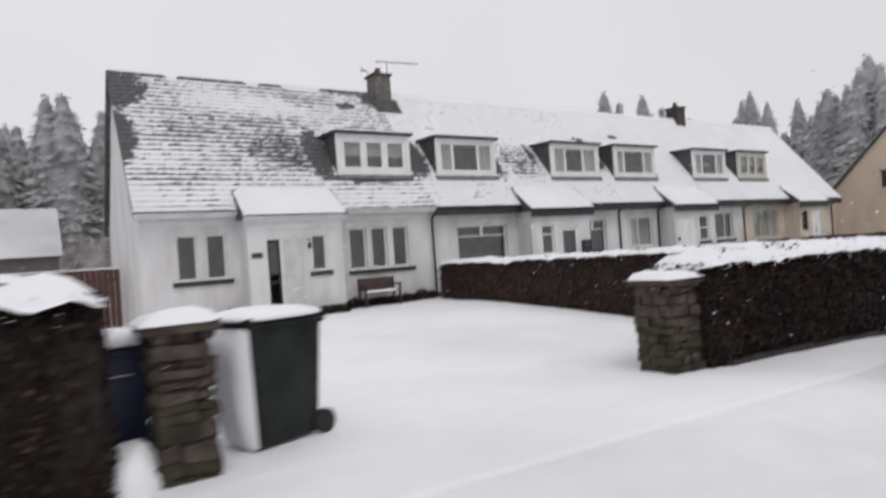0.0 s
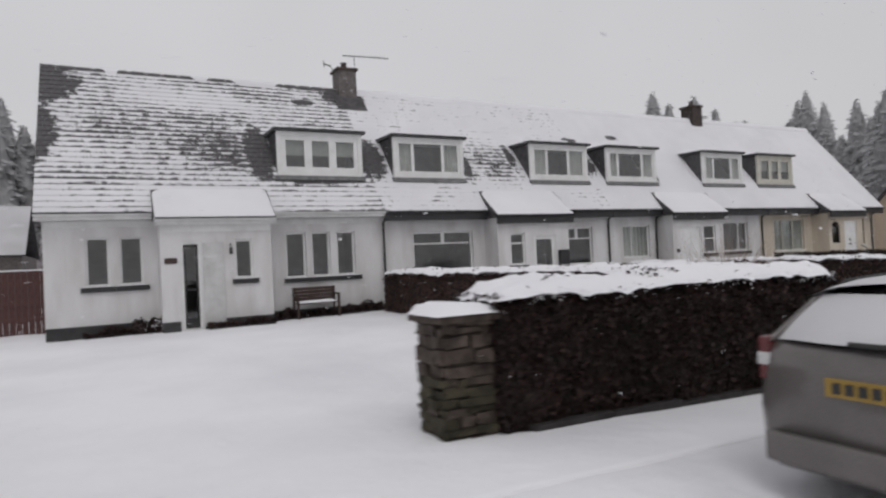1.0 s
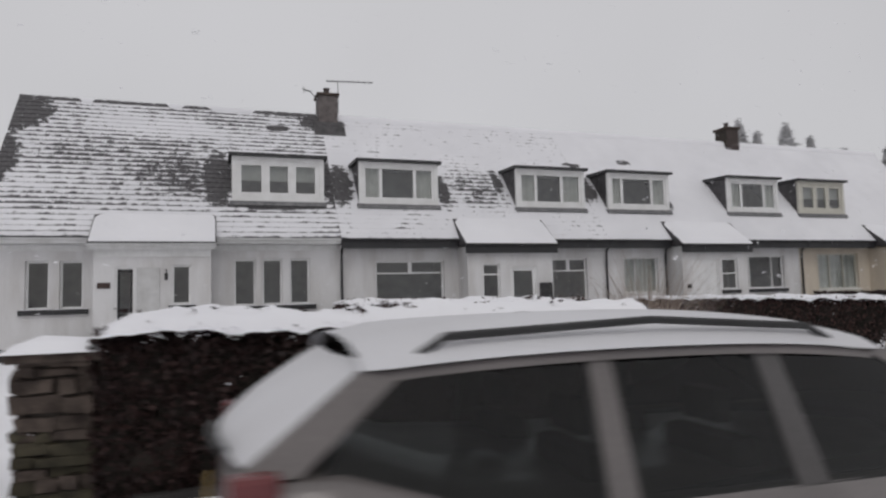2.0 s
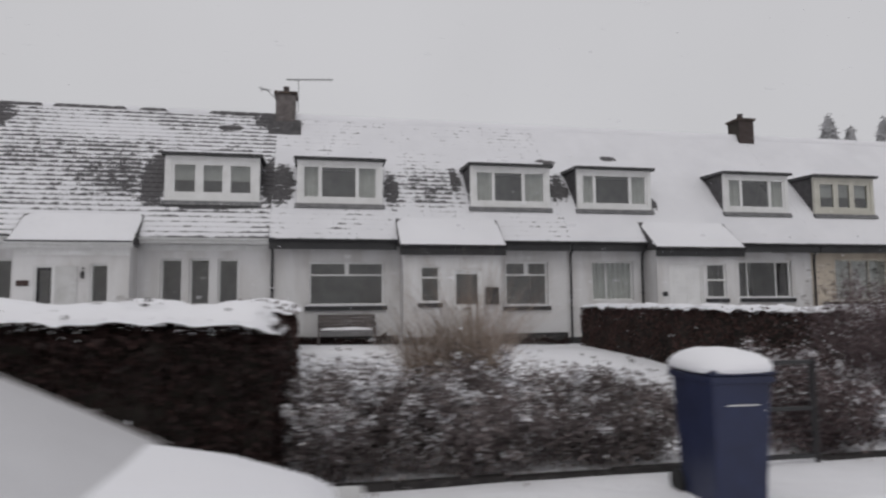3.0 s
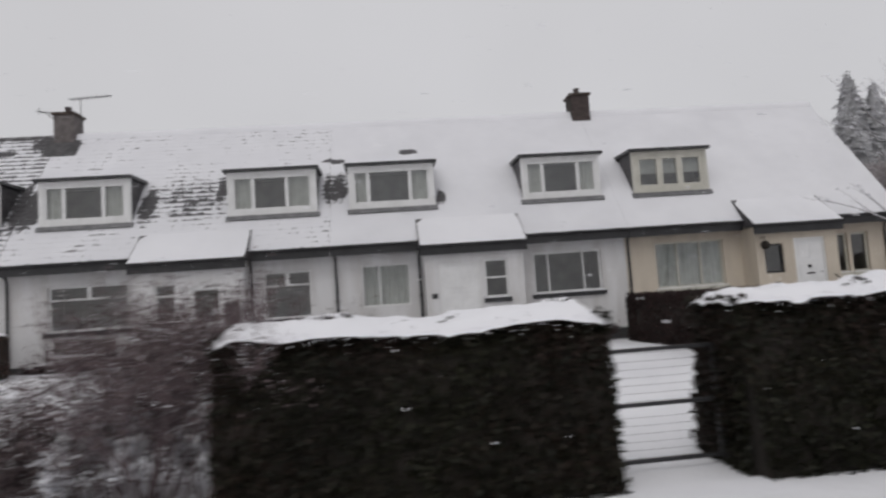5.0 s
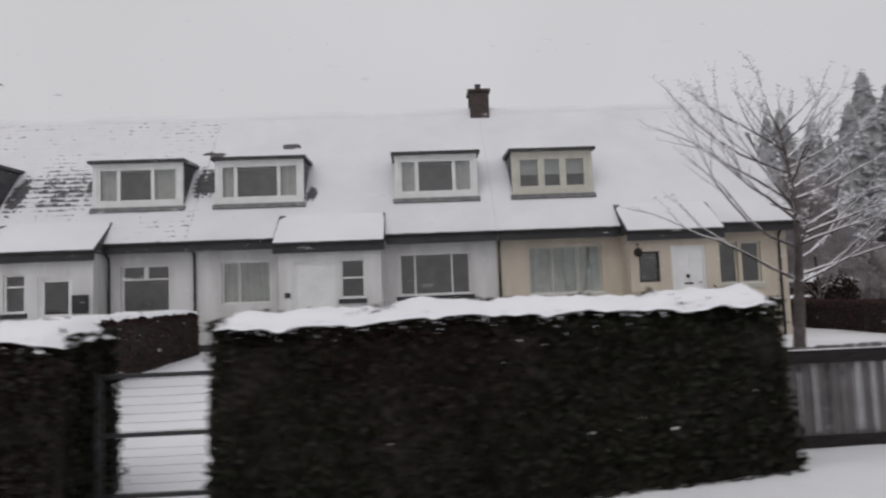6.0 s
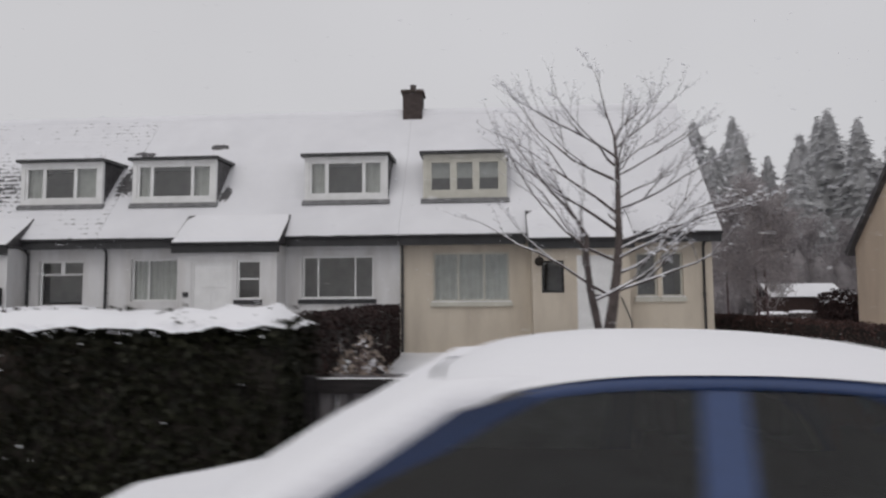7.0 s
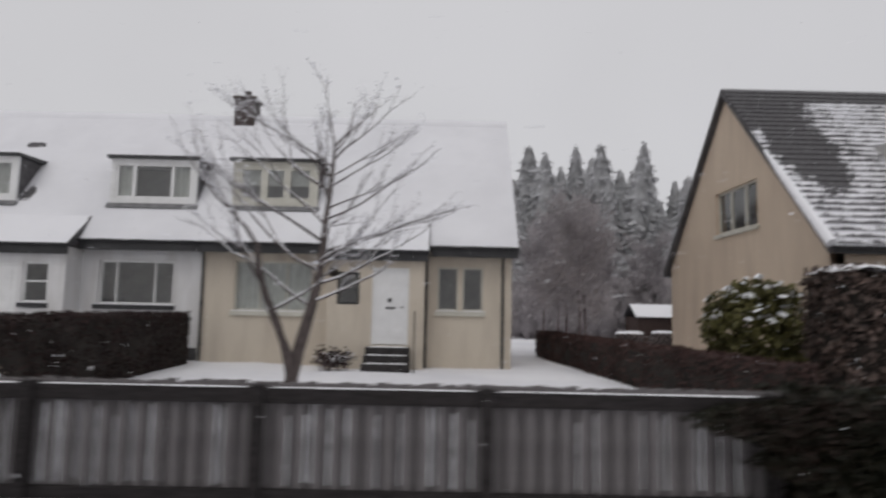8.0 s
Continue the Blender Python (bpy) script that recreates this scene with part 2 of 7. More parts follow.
M["twig"] = plain("purple_brown_twig", (0.20, 0.15, 0.157), (0.12, 0.088, 0.093), 0.85, scale=8.0)
M["bark"] = plain("dark_wet_bark", (0.10, 0.079, 0.074), (0.055, 0.043, 0.041), 0.8, scale=8.0)
# needles painted pale and even: distance haze put into the colour, besides snow
M["conifer"] = leaf_mat("haze_pale_conifer", (0.62, 0.62, 0.633), (0.69, 0.69, 0.703), 0.0, thin=0.55)
M["conifer_bark"] = plain("conifer_bark", (0.10, 0.085, 0.08), (0.05, 0.045, 0.042), 0.9)
M["fence_grey"] = plain("weathered_fence_board", (0.185, 0.172, 0.174), (0.12, 0.11, 0.112), 0.9, scale=5.0, fine=50.0, stretch=(6, 6, 0.7), bump_s=0.4)
M["fence_dark"] = plain("wet_dark_wood", (0.018, 0.0135, 0.014), (0.010, 0.008, 0.008), 0.85, scale=5.0, stretch=(1, 6, 6))
M["wood_brown"] = plain("brown_stained_wood", (0.062, 0.034, 0.029), (0.033, 0.02, 0.017), 0.65, scale=6.0, stretch=(1, 6, 6))
M["fence_red"] = plain("red_brown_fence_stain", (0.105, 0.045, 0.04), (0.06, 0.027, 0.024), 0.75, scale=6.0, stretch=(6, 6, 1))
M["wood_grey"] = plain("weathered_bench_wood", (0.16, 0.14, 0.135), (0.08, 0.07, 0.068), 0.8, scale=6.0, stretch=(1, 6, 6))
M["panel_white"] = plain("aged_white_board", (0.60, 0.60, 0.60), (0.46, 0.455, 0.45), 0.5, bump_s=0.05)
M["door_white"] = plain("white_door_paint", (0.80, 0.80, 0.80), (0.72, 0.72, 0.72), 0.35, bump_s=0.02)
M["green_plastic"] = plain("dark_green_plastic", (0.008, 0.0115, 0.011), (0.005, 0.008, 0.0075), 0.85)
M["blue_plastic"] = plain("navy_blue_plastic", (0.018, 0.026, 0.075), (0.012, 0.017, 0.05), 0.45)
M["silver"] = plain("silver_car_paint", (0.17, 0.153, 0.149), (0.13, 0.118, 0.115), 0.36, 0.35, scale=2.0, bump_s=0.02, coat=0.5)
M["blue_paint"] = plain("blue_car_paint", (0.034, 0.066, 0.175), (0.026, 0.052, 0.14), 0.3, 0.2, scale=2.0, bump_s=0.02, coat=0.6)
M["rubber"] = plain("tyre_rubber", (0.022, 0.022, 0.022), (0.014, 0.014, 0.014), 0.85)
M["rim"] = plain("alloy_rim", (0.5, 0.5, 0.5), (0.35, 0.35, 0.35), 0.35, 0.9)
M["trim"] = plain("black_plastic_trim", (0.025, 0.025, 0.026), (0.016, 0.016, 0.016), 0.6)
M["tail_red"] = plain("red_lamp_lens", (0.15, 0.035, 0.037), (0.09, 0.017, 0.019), 0.25)
M["plate_yellow"] = plain("yellow_plate", (0.36, 0.23, 0.04), (0.30, 0.19, 0.035), 0.45)
M["lamp_clear"] = plain("clear_lamp_lens", (0.6, 0.6, 0.6), (0.5, 0.5, 0.5), 0.15)
M["curtain"] = plain("pale_curtain", (0.80, 0.79, 0.76), (0.68, 0.67, 0.645), 0.9, scale=4.0)
M["room"] = plain("room_plaster", (0.45, 0.44, 0.43), (0.36, 0.35, 0.345), 0.9)
M["metal_dark"] = plain("dark_painted_steel", (0.05, 0.048, 0.05), (0.03, 0.028, 0.03), 0.5, 0.4)
M["aerial"] = plain("dull_aluminium", (0.16, 0.16, 0.165), (0.10, 0.10, 0.10), 0.5, 0.6)
M["drift"] = make_snow("thin_or_shaded_snow", (0.64, 0.64, 0.665), (0.47, 0.465, 0.48), 0.3)
M["roof_snow"] = make_snow("settled_roof_snow", (0.80, 0.80, 0.83), (0.72, 0.72, 0.75), 0.2)
M["crusted_glass"] = plain("snow_crusted_glass", (0.42, 0.43, 0.44), (0.25, 0.255, 0.26), 0.5, scale=5.0)
M["pillar_grey"] = plain("grey_pillar_film", (0.085, 0.08, 0.08), (0.065, 0.06, 0.06), 0.5, bump_s=0.03)
M["pale_twig"] = plain("pale_grey_twig", (0.42, 0.39, 0.398), (0.33, 0.305, 0.312), 0.9, scale=4.0)
M["seat"] = plain("car_seat_cloth", (0.05, 0.05, 0.052), (0.035, 0.035, 0.036), 0.95)
M["roof_a"] = make_roof("melting_snow_on_slates", 0.68, ((7.1, 5.15, 1.15, 0.85, 0.24), (2.6, 7.3, 0.85, 0.7), (2.45, 5.6, 0.5, 0.9), (11.35, 7.55, 0.75, 0.45), (10.1, 7.85, 1.2, 0.12), (9.85, 7.2, 0.42, 0.13), (8.0, 5.2, 0.42, 0.95), (5.5, 5.6, 2.6, 1.6, 0.10), (11.4, 5.2, 0.45, 0.9), (9.6, 4.3, 1.5, 0.14), (4.6, 7.85, 1.8, 0.07), (4.0, 3.75, 3.2, 0.5, -0.19), (9.6, 3.7, 2.2, 0.4, -0.16), (6.2, 6.9, 2.0, 0.5, -0.2), (3.6, 5.0, 1.4, 0.7, -0.16)))
M["roof_b"] = make_roof("thin_snow_on_slates", 0.91, ((11.5, 7.55, 0.55, 0.42), (11.55, 5.1, 0.4, 0.8), (14.85, 4.95, 0.26, 0.7, 0.9), (16.95, 5.4, 0.2, 0.5, 0.9), (16.1, 5.0, 1.25, 0.85, 0.36), (20.2, 6.3, 0.3, 0.10), (20.3, 5.2, 0.35, 0.6)))
M["roof_c"] = make_roof("snow_on_slates", 1.10, ((20.45, 5.2, 0.35, 0.6), (20.3, 6.25, 0.4, 0.1), (22.7, 6.5, 0.32, 0.12), (23.5, 4.7, 0.2, 0.3), (23.8, 7.85, 1.1, 0.05)))
M["roof_d"] = make_roof("even_snow_on_slates", 1.3, ((28.8, 7.9, 0.6, 0.1),))
M["roof_far"] = make_roof("patchy_snow_on_tiles", 0.62, ((43.4, 7.0, 1.6, 0.9), (46.0, 7.5, 4.0, 0.3), (44.0, 5.6, 0.8, 1.3)))


# ---- mesh helpers ----
def holder(name, x, y, z, label, category, group="", kind=""):
    e = new(name)
    e.matrix_basis = Matrix.Translation((x, y, z))
    return tagged(e, label, category, group, kind)


def mesh_of(name, bm, material, smooth=False):
    me = bpy.data.meshes.new(name)
    bm.normal_update()
    bm.to_mesh(me)
    bm.free()
    if material is not None:
        me.materials.append(material)
    if smooth:
        me.polygons.foreach_set("use_smooth", [True] * len(me.polygons))
    return me


def part(name, bm, material, parent, label="", smooth=False):
    """Links a bmesh, built in the world's metres, as one mesh under a thing or under a part."""
    me = bm if isinstance(bm, bpy.types.Mesh) else mesh_of(name, bm, material, smooth)
    ob = new(name, me)
    if parent is not None:
        ob.parent = parent
        if parent.data is None:
            ob.matrix_parent_inverse = parent.matrix_basis.inverted()
    if label:
        ob["label"] = label
    return ob


def lone(name, bm, material, label, category, group="", kind="", smooth=False):
    ob = new(name, bm if isinstance(bm, bpy.types.Mesh) else mesh_of(name, bm, material, smooth))
    return tagged(ob, label, category, group, kind)


def quad(bm, *pts):
    return bm.faces.new([bm.verts.new(p) for p in pts])


def box(bm, x0, x1, y0, y1, z0, z1, bev=0.0):
    vs = [bm.verts.new((x, y, z)) for z in (z0, z1) for y in (y0, y1) for x in (x0, x1)]
    fs = [bm.faces.new([vs[i] for i in f]) for f in ((0, 2, 3, 1), (4, 5, 7, 6), (0, 1, 5, 4), (2, 6, 7, 3), (0, 4, 6, 2), (1, 3, 7, 5))]
    if bev > 0:
        es = list({e for f in fs for e in f.edges})
        bmesh.ops.bevel(bm, geom=es, offset=bev, segments=2, affect="EDGES", profile=0.6)
    return bm


def one_box(x0, x1, y0, y1, z0, z1, bev=0.0):
    return box(bmesh.new(), x0, x1, y0, y1, z0, z1, bev)


def prism_x(bm, profile, x0, x1):
    """A closed profile of (y, z) drawn out along x."""
    a = [bm.verts.new((x0, y, z)) for y, z in profile]
    b = [bm.verts.new((x1, y, z)) for y, z in profile]
    n = len(profile)
    for i in range(n):
        bm.faces.new((a[i], a[(i + 1) % n], b[(i + 1) % n], b[i]))
    bm.faces.new(a[::-1])
    bm.faces.new(b)
    bmesh.ops.recalc_face_normals(bm, faces=bm.faces)
    return bm


def tube(bm, pts, radii, sides=7, close=True):
    """A tapered tube through the points."""
    pts = [Vector(p) for p in pts]
    rings = []
    for i, p in enumerate(pts):
        d = (pts[min(i + 1, len(pts) - 1)] - pts[max(i - 1, 0)]).normalized()
        ref = Vector((0, 0, 1)) if abs(d.z) < 0.9 else Vector((1, 0, 0))
        u = d.cross(ref).normalized()
        w = d.cross(u).normalized()
        r = radii[i] if isinstance(radii, (list, tuple)) else radii
        rings.append([bm.verts.new(p + r * (math.cos(2 * math.pi * k / sides) * u + math.sin(2 * math.pi * k / sides) * w)) for k in range(sides)])
    for a, b in zip(rings, rings[1:]):
        for k in range(sides):
            bm.faces.new((a[k], a[(k + 1) % sides], b[(k + 1) % sides], b[k]))
    if close:
        bm.faces.new(rings[0][::-1])
        bm.faces.new(rings[-1])
    return bm


def raw_mesh(name, verts, faces, material, smooth=False):
    me = bpy.data.meshes.new(name)
    me.from_pydata([tuple(v) for v in verts] if not isinstance(verts, list) else verts, [], faces)
    me.materials.append(material)
    if smooth:
        me.polygons.foreach_set("use_smooth", [True] * len(me.polygons))
    return me


def leaf_quads(rng, centres, size, flat=0.0, long=1.6):
    """Small leaf-shaped quads, each turned at random about its centre."""
    n = len(centres)
    a = rng.normal(size=(n, 3))
    a[:, 2] *= 1.0 - flat
    a /= np.linalg.norm(a, axis=1, keepdims=True)
    c = rng.normal(size=(n, 3))
    b = np.cross(a, c)
    b /= np.linalg.norm(b, axis=1, keepdims=True)
    s = size * rng.uniform(0.6, 1.4, (n, 1))
    p = np.asarray(centres)
    v = np.stack([p - a * s * long * 0.5, p + b * s * 0.5, p + a * s * long * 0.5, p - b * s * 0.5], 1).reshape(-1, 3)
    f = np.arange(4 * n).reshape(-1, 4)
    return v, f


def leaf_mesh(name, rng, centres, size, material, flat=0.0, long=1.6):
    v, f = leaf_quads(rng, centres, size, flat, long)
    return raw_mesh(name, v.tolist(), f.tolist(), material)


def smooth01(a, b, v):
    t = min(1.0, max(0.0, (v - a) / (b - a)))
    return t * t * (3 - 2 * t)


def gz(x, y):
    """The ground's height: gardens climb to the houses at one end of the row; the road falls a little."""
    fall = 0.20 * (1 - smooth01(2, 13, x)) - 0.08 * smooth01(9, 13, x) * (1 - smooth01(26, 31, x)) * (1 - smooth01(9, 16, y))
    fall -= 0.13 * smooth01(17.5, 21.5, x) * (1 - smooth01(27, 30.5, x)) * (1 - smooth01(7, 12, y))
    rise = min(max(0.06, 0.06 + 0.036 * (x - 3.0)), max(0.0, 0.42 - (x - 8.0) * 0.0175)) * smooth01(6.8, 17.0, y) * (1 - smooth01(30, 60, y))
    return fall + rise


# ---- ground ----
def ground_sheet():
    xs = sorted(set([-900, -400, -180, -80, -40, -25] + [v * 0.6 for v in range(-25, 100)] + [64, 72, 90, 130, 220, 450, 950]))
    ys = sorted(set([-900, -400, -150, -60, -25, -12, -6.2] + [-6.0, -3.0, 0.0, 4.0, 5.0, 5.5] + [5.6 + 0.5 * v for v in range(0, 60)] + [38, 42, 48, 56, 70, 100, 180, 400, 950]))
    verts, faces = [], []
    for y in ys:
        for x in xs:
            z = gz(x, y)
            if -6.1 < y < 5.45:
                z -= 0.22
            elif 5.45 <= y < 40 and -16 < x < 62:
                z += 0.035 * noise.noise((x * 0.8, y * 0.8, 0)) + 0.015 * noise.noise((x * 2.6, y * 2.6, 3))
            if y > 48:
                z += (y - 48) * 0.10 if y < 200 else 15
            verts.append((x, y, z))
    nx = len(xs)
    for j in range(len(ys) - 1):
        for i in range(nx - 1):
            a = j * nx + i
            faces.append((a, a + 1, a + nx + 1, a + nx))
    return raw_mesh("ground", verts, faces, M["snow"], True)


lone("ground", ground_sheet(), None, "deep fresh snow over gardens and fields", "ground", kind="structure")


def strip(name, y0, y1, dz, material, label, bumpy=0.02, curb=False):
    xs = [-60 + 0.5 * i for i in range(260)]
    rows = 9 if curb else 60
    verts, faces = [], []
    for j in range(rows):
        y = y0 + (y1 - y0) * j / (rows - 1)
        for x in xs:
            verts.append((x, y, gz(x, y) + dz + (0.0 if curb else 0.15 * smooth01(3.0, 4.35, y)) + bumpy * noise.noise((x * 0.9, y * 1.7, 5)) + bumpy * 0.6 * noise.noise((x * 3, y * 3, 9))))
    nx = len(xs)
    for j in range(rows - 1):
        for i in range(nx - 1):
            a = j * nx + i
            faces.append((a, a + 1, a + nx + 1, a + nx))
    if curb:
        base = len(verts)
        for x in xs:
            verts.append((x, y0, gz(x, y0) - 0.3))
        for i in range(nx - 1):
            faces.append((base + i, base + i + 1, i + 1, i))
    return lone(name, raw_mesh(name, verts, faces, material, True), None, label, name, kind="structure")


strip("road", -6.4, 4.35, -0.12, M["snow_road"], "narrow village road under driven snow", 0.02)
strip("pavement", 4.35, 5.62, 0.03, M["snow"], "pavement buried in snow beside the garden hedges", 0.02, True)


# ---- the row of houses ----
WALL, PORCH = 18.62, 17.85
EAVE_Y, EAVE_Z, RIDGE_Y, RIDGE_Z = 18.18, 3.30, 21.9, 7.90
SLOPE = (RIDGE_Z - EAVE_Z) / (RIDGE_Y - EAVE_Y)


def roof_y(z):
    return EAVE_Y + (z - EAVE_Z) / SLOPE


def holed_wall(bm, x0, x1, z0, z1, y0, y1, holes):
    """A thick wall along x with rectangular openings through it."""
    xs = sorted({x0, x1, *[h[0] for h in holes], *[h[1] for h in holes]})
    zs = sorted({z0, z1, *[h[2] for h in holes], *[h[3] for h in holes]})

    def solid(i, j):
        if not (0 <= i < len(xs) - 1 and 0 <= j < len(zs) - 1):
            return False
        cx, cz = (xs[i] + xs[i + 1]) / 2, (zs[j] + zs[j + 1]) / 2
        return not any(h[0] < cx < h[1] and h[2] < cz < h[3] for h in holes)

    for i in range(len(xs) - 1):
        for j in range(len(zs) - 1):
            if not solid(i, j):
                continue
            a, b, c, d = xs[i], xs[i + 1], zs[j], zs[j + 1]
            quad(bm, (a, y0, c), (b, y0, c), (b, y0, d), (a, y0, d))
            quad(bm, (b, y1, c), (a, y1, c), (a, y1, d), (b, y1, d))
            if not solid(i - 1, j):
                quad(bm, (a, y1, c), (a, y0, c), (a, y0, d), (a, y1, d))
            if not solid(i + 1, j):
                quad(bm, (b, y0, c), (b, y1, c), (b, y1, d), (b, y0, d))
            if not solid(i, j - 1):
                quad(bm, (a, y1, c), (b, y1, c), (b, y0, c), (a, y0, c))
            if not solid(i, j + 1):
                quad(bm, (a, y0, d), (b, y0, d), (b, y1, d), (a, y1, d))
    bmesh.ops.remove_doubles(bm, verts=bm.verts, dist=0.0005)
    return bm


def frame_bars(x0, x1, z0, z1, y, lights, transoms, t=0.055, depth=0.07, mull=0.0, wide_low=False):
    """Window frame in one piece: mullions at the given fractions, transom bars as (light, height fraction)."""
    cuts = [x0 + (x1 - x0) * f for f in lights]
    bars = dict(transoms)
    holes = []
    mull = mull or t * 0.4
    for n, (a, b) in enumerate(zip(cuts, cuts[1:])):
        xa = a + (t if n == 0 else mull)
        xb = b - (t if n == len(cuts) - 2 else mull)
        if n in bars:
            zc = z0 + (z1 - z0) * bars[n]
            holes.append((xa, xb, zc + t * 0.4, z1 - t))
            if not wide_low:
                holes.append((xa, xb, z0 + t, zc - t * 0.4))
        else:
            holes.append((xa, xb, z0 + t, z1 - t))
    if wide_low:
        holes.append((x0 + t, x1 - t, z0 + t, z0 + (z1 - z0) * bars[0] - t * 0.4))
    return holed_wall(bmesh.new(), x0, x1, z0, z1, y, y + depth, holes), cuts


def spread(o):
    """An opening widened by the frame round its glass; doors stay as they are."""
    return o if o[3] - o[2] > 1.5 else (o[0] - 0.055, o[1] + 0.055, o[2] - 0.05, o[3] + 0.05)


def curtain_sheet(x0, x1, z0, z1, y, waves):
    n = max(8, int(waves * 8))
    bm = bmesh.new()
    lo, hi = [], []
    for i in range(n + 1):
        x = x0 + (x1 - x0) * i / n
        yy = y + 0.025 * math.sin(i / n * waves * 2 * math.pi)
        lo.append(bm.verts.new((x, yy, z0)))
        hi.append(bm.verts.new((x, yy, z1)))
    for i in range(n):
        bm.faces.new((lo[i], lo[i + 1], hi[i + 1], hi[i]))
    return bm


def window(parent, x0, x1, z0, z1, y, lights=(0, 1), transoms=(), material=None, sill=None, sill_mat=None, recess=0.10, curtains="", name="window", wide_low=False):
    """A window part with its panes, sill and curtains under it. y: the wall's outer face."""
    material = material or M["pvc"]
    x0, x1, z0, z1 = spread((x0, x1, z0, z1))
    fb, cuts = frame_bars(x0, x1, z0, z1, y + recess, lights, transoms, mull=0.06 if wide_low else 0.0, wide_low=wide_low)
    if wide_low:
        cuts = [cuts[0], cuts[-1]]
    w = part(name, fb, material, parent)
    gy = y + recess + 0.035
    for a, b in zip(cuts, cuts[1:]):
        bm = bmesh.new()
        quad(bm, (a + 0.02, gy, z0 + 0.03), (b - 0.02, gy, z0 + 0.03), (b - 0.02, gy, z1 - 0.03), (a + 0.02, gy, z1 - 0.03))
        p = part("pane", bm, M["glass"], w)
        p.visible_shadow = False
    if sill:
        part("sill", one_box(sill[0], sill[1], y - 0.07, y + recess, z0 - 0.14, z0 - 0.012, 0.012), sill_mat or M["black"], w)
        bm = bmesh.new()
        box(bm, sill[0] + 0.03, sill[1] - 0.03, y - 0.03, y + recess - 0.01, z0 - 0.012, z0 + 0.012, 0.008)
        part("sill_snow", bm, M["snow_cap"], w, "thin line of snow")
    cy = y + recess + 0.10
    wd = x1 - x0
    if curtains == "sides":
        part("curtain", curtain_sheet(x0, x0 + wd * 0.2, z0, z1, cy, 3), M["curtain"], w)
        part("curtain", curtain_sheet(x1 - wd * 0.2, x1, z0, z1, cy, 3), M["curtain"], w)
    elif curtains == "full":
        part("curtain", curtain_sheet(x0, x1, z0, z1, cy, 8), M["curtain"], w)
    elif curtains == "blind":
        for a, b in zip(cuts, cuts[1:]):
            part("blind", curtain_sheet(a + 0.03, b - 0.03, z0 + (z1 - z0) * 0.48, z1, cy, 0.5), M["curtain"], w)
    elif curtains == "right":
        part("curtain", curtain_sheet(x0 + wd * 0.62, x1, z0, z1, cy, 3), M["curtain"], w)
    return w


def gutter(parent, x0, x1, y, z, material, drop=0.14):
    """Half-round gutter on a fascia board."""
    bm = bmesh.new()
    prof = [(y - 0.055 + 0.055 * math.cos(a), z - 0.02 + 0.055 * math.sin(a)) for a in [math.pi + math.pi * k / 8 for k in range(9)]]
    prism_x(bm, prof, x0, x1)
    g = part("gutter", bm, material, parent)
    part("fascia", one_box(x0 + 0.01, x1 - 0.01, y + 0.002, y + 0.03, z - drop, z + 0.02), material, parent)
    return g


def downpipe(parent, x, y, z0, z1, material, swan=0.3):
    bm = bmesh.new()
    tube(bm, [(x, y - swan, z1), (x, y - swan * 0.9, z1 - 0.07), (x, y - 0.07, z1 - 0.30), (x, y - 0.06, z1 - 0.45), (x, y - 0.06, z0)], 0.036, 8)
    for z in (z0 + 0.5, z0 + 1.6):
        box(bm, x - 0.055, x + 0.055, y - 0.06, y - 0.002, z, z + 0.03)
    part("downpipe", bm, material, parent)


def clear_spans(x0, x1, gaps):
    """What is left of x0 to x1 beside the dormers."""
    out, a = [], x0
    for g0, g1 in sorted(gaps):
        if g0 > a:
            out.append((a, min(g0, x1)))
        a = max(a, g1)
    if a < x1:
        out.append((a, x1))
    return out


def slope_courses(parent, x0, x1, material, gaps=(), lift=0.045, dz=0.155, z_top=RIDGE_Z - 0.05):
    """The front slope's slates, a mesh for each course: overlapping, with uneven lower edges, open where the dormers stand."""
    n = int((z_top - EAVE_Z) / dz)
    nrm = Vector((0, -SLOPE, 1)).normalized()
    for i in range(n + 1):
        za, zb = EAVE_Z + i * dz, min(EAVE_Z + (i + 1) * dz + 0.03, RIDGE_Z)
        inside = za > 4.33 and zb < 5.80
        for xa, xb in clear_spans(x0, x1, gaps if inside else ()):
            bm = bmesh.new()
            k = max(2, int((xb - xa) / 0.32))
            low, lowb, top = [], [], []
            for j in range(k + 1):
                x = xa + (xb - xa) * j / k
                jit = 0.012 * noise.noise((x * 3.1, i * 7.7, 0))
                sn = 0.012 * noise.noise((x * 1.7, i * 3.3, 4))
                a = Vector((x, roof_y(za + jit), za + jit))
                low.append(bm.verts.new(a + nrm * (lift + sn * lift / 0.045)))
                lowb.append(bm.verts.new(a + nrm * 0.002))
                top.append(bm.verts.new(Vector((x, roof_y(zb), zb)) + nrm * 0.012))
            for j in range(k):
                bm.faces.new((low[j], low[j + 1], top[j + 1], top[j]))
                bm.faces.new((lowb[j], lowb[j + 1], low[j + 1], low[j]))
            part("slate_course", bm, material, parent)


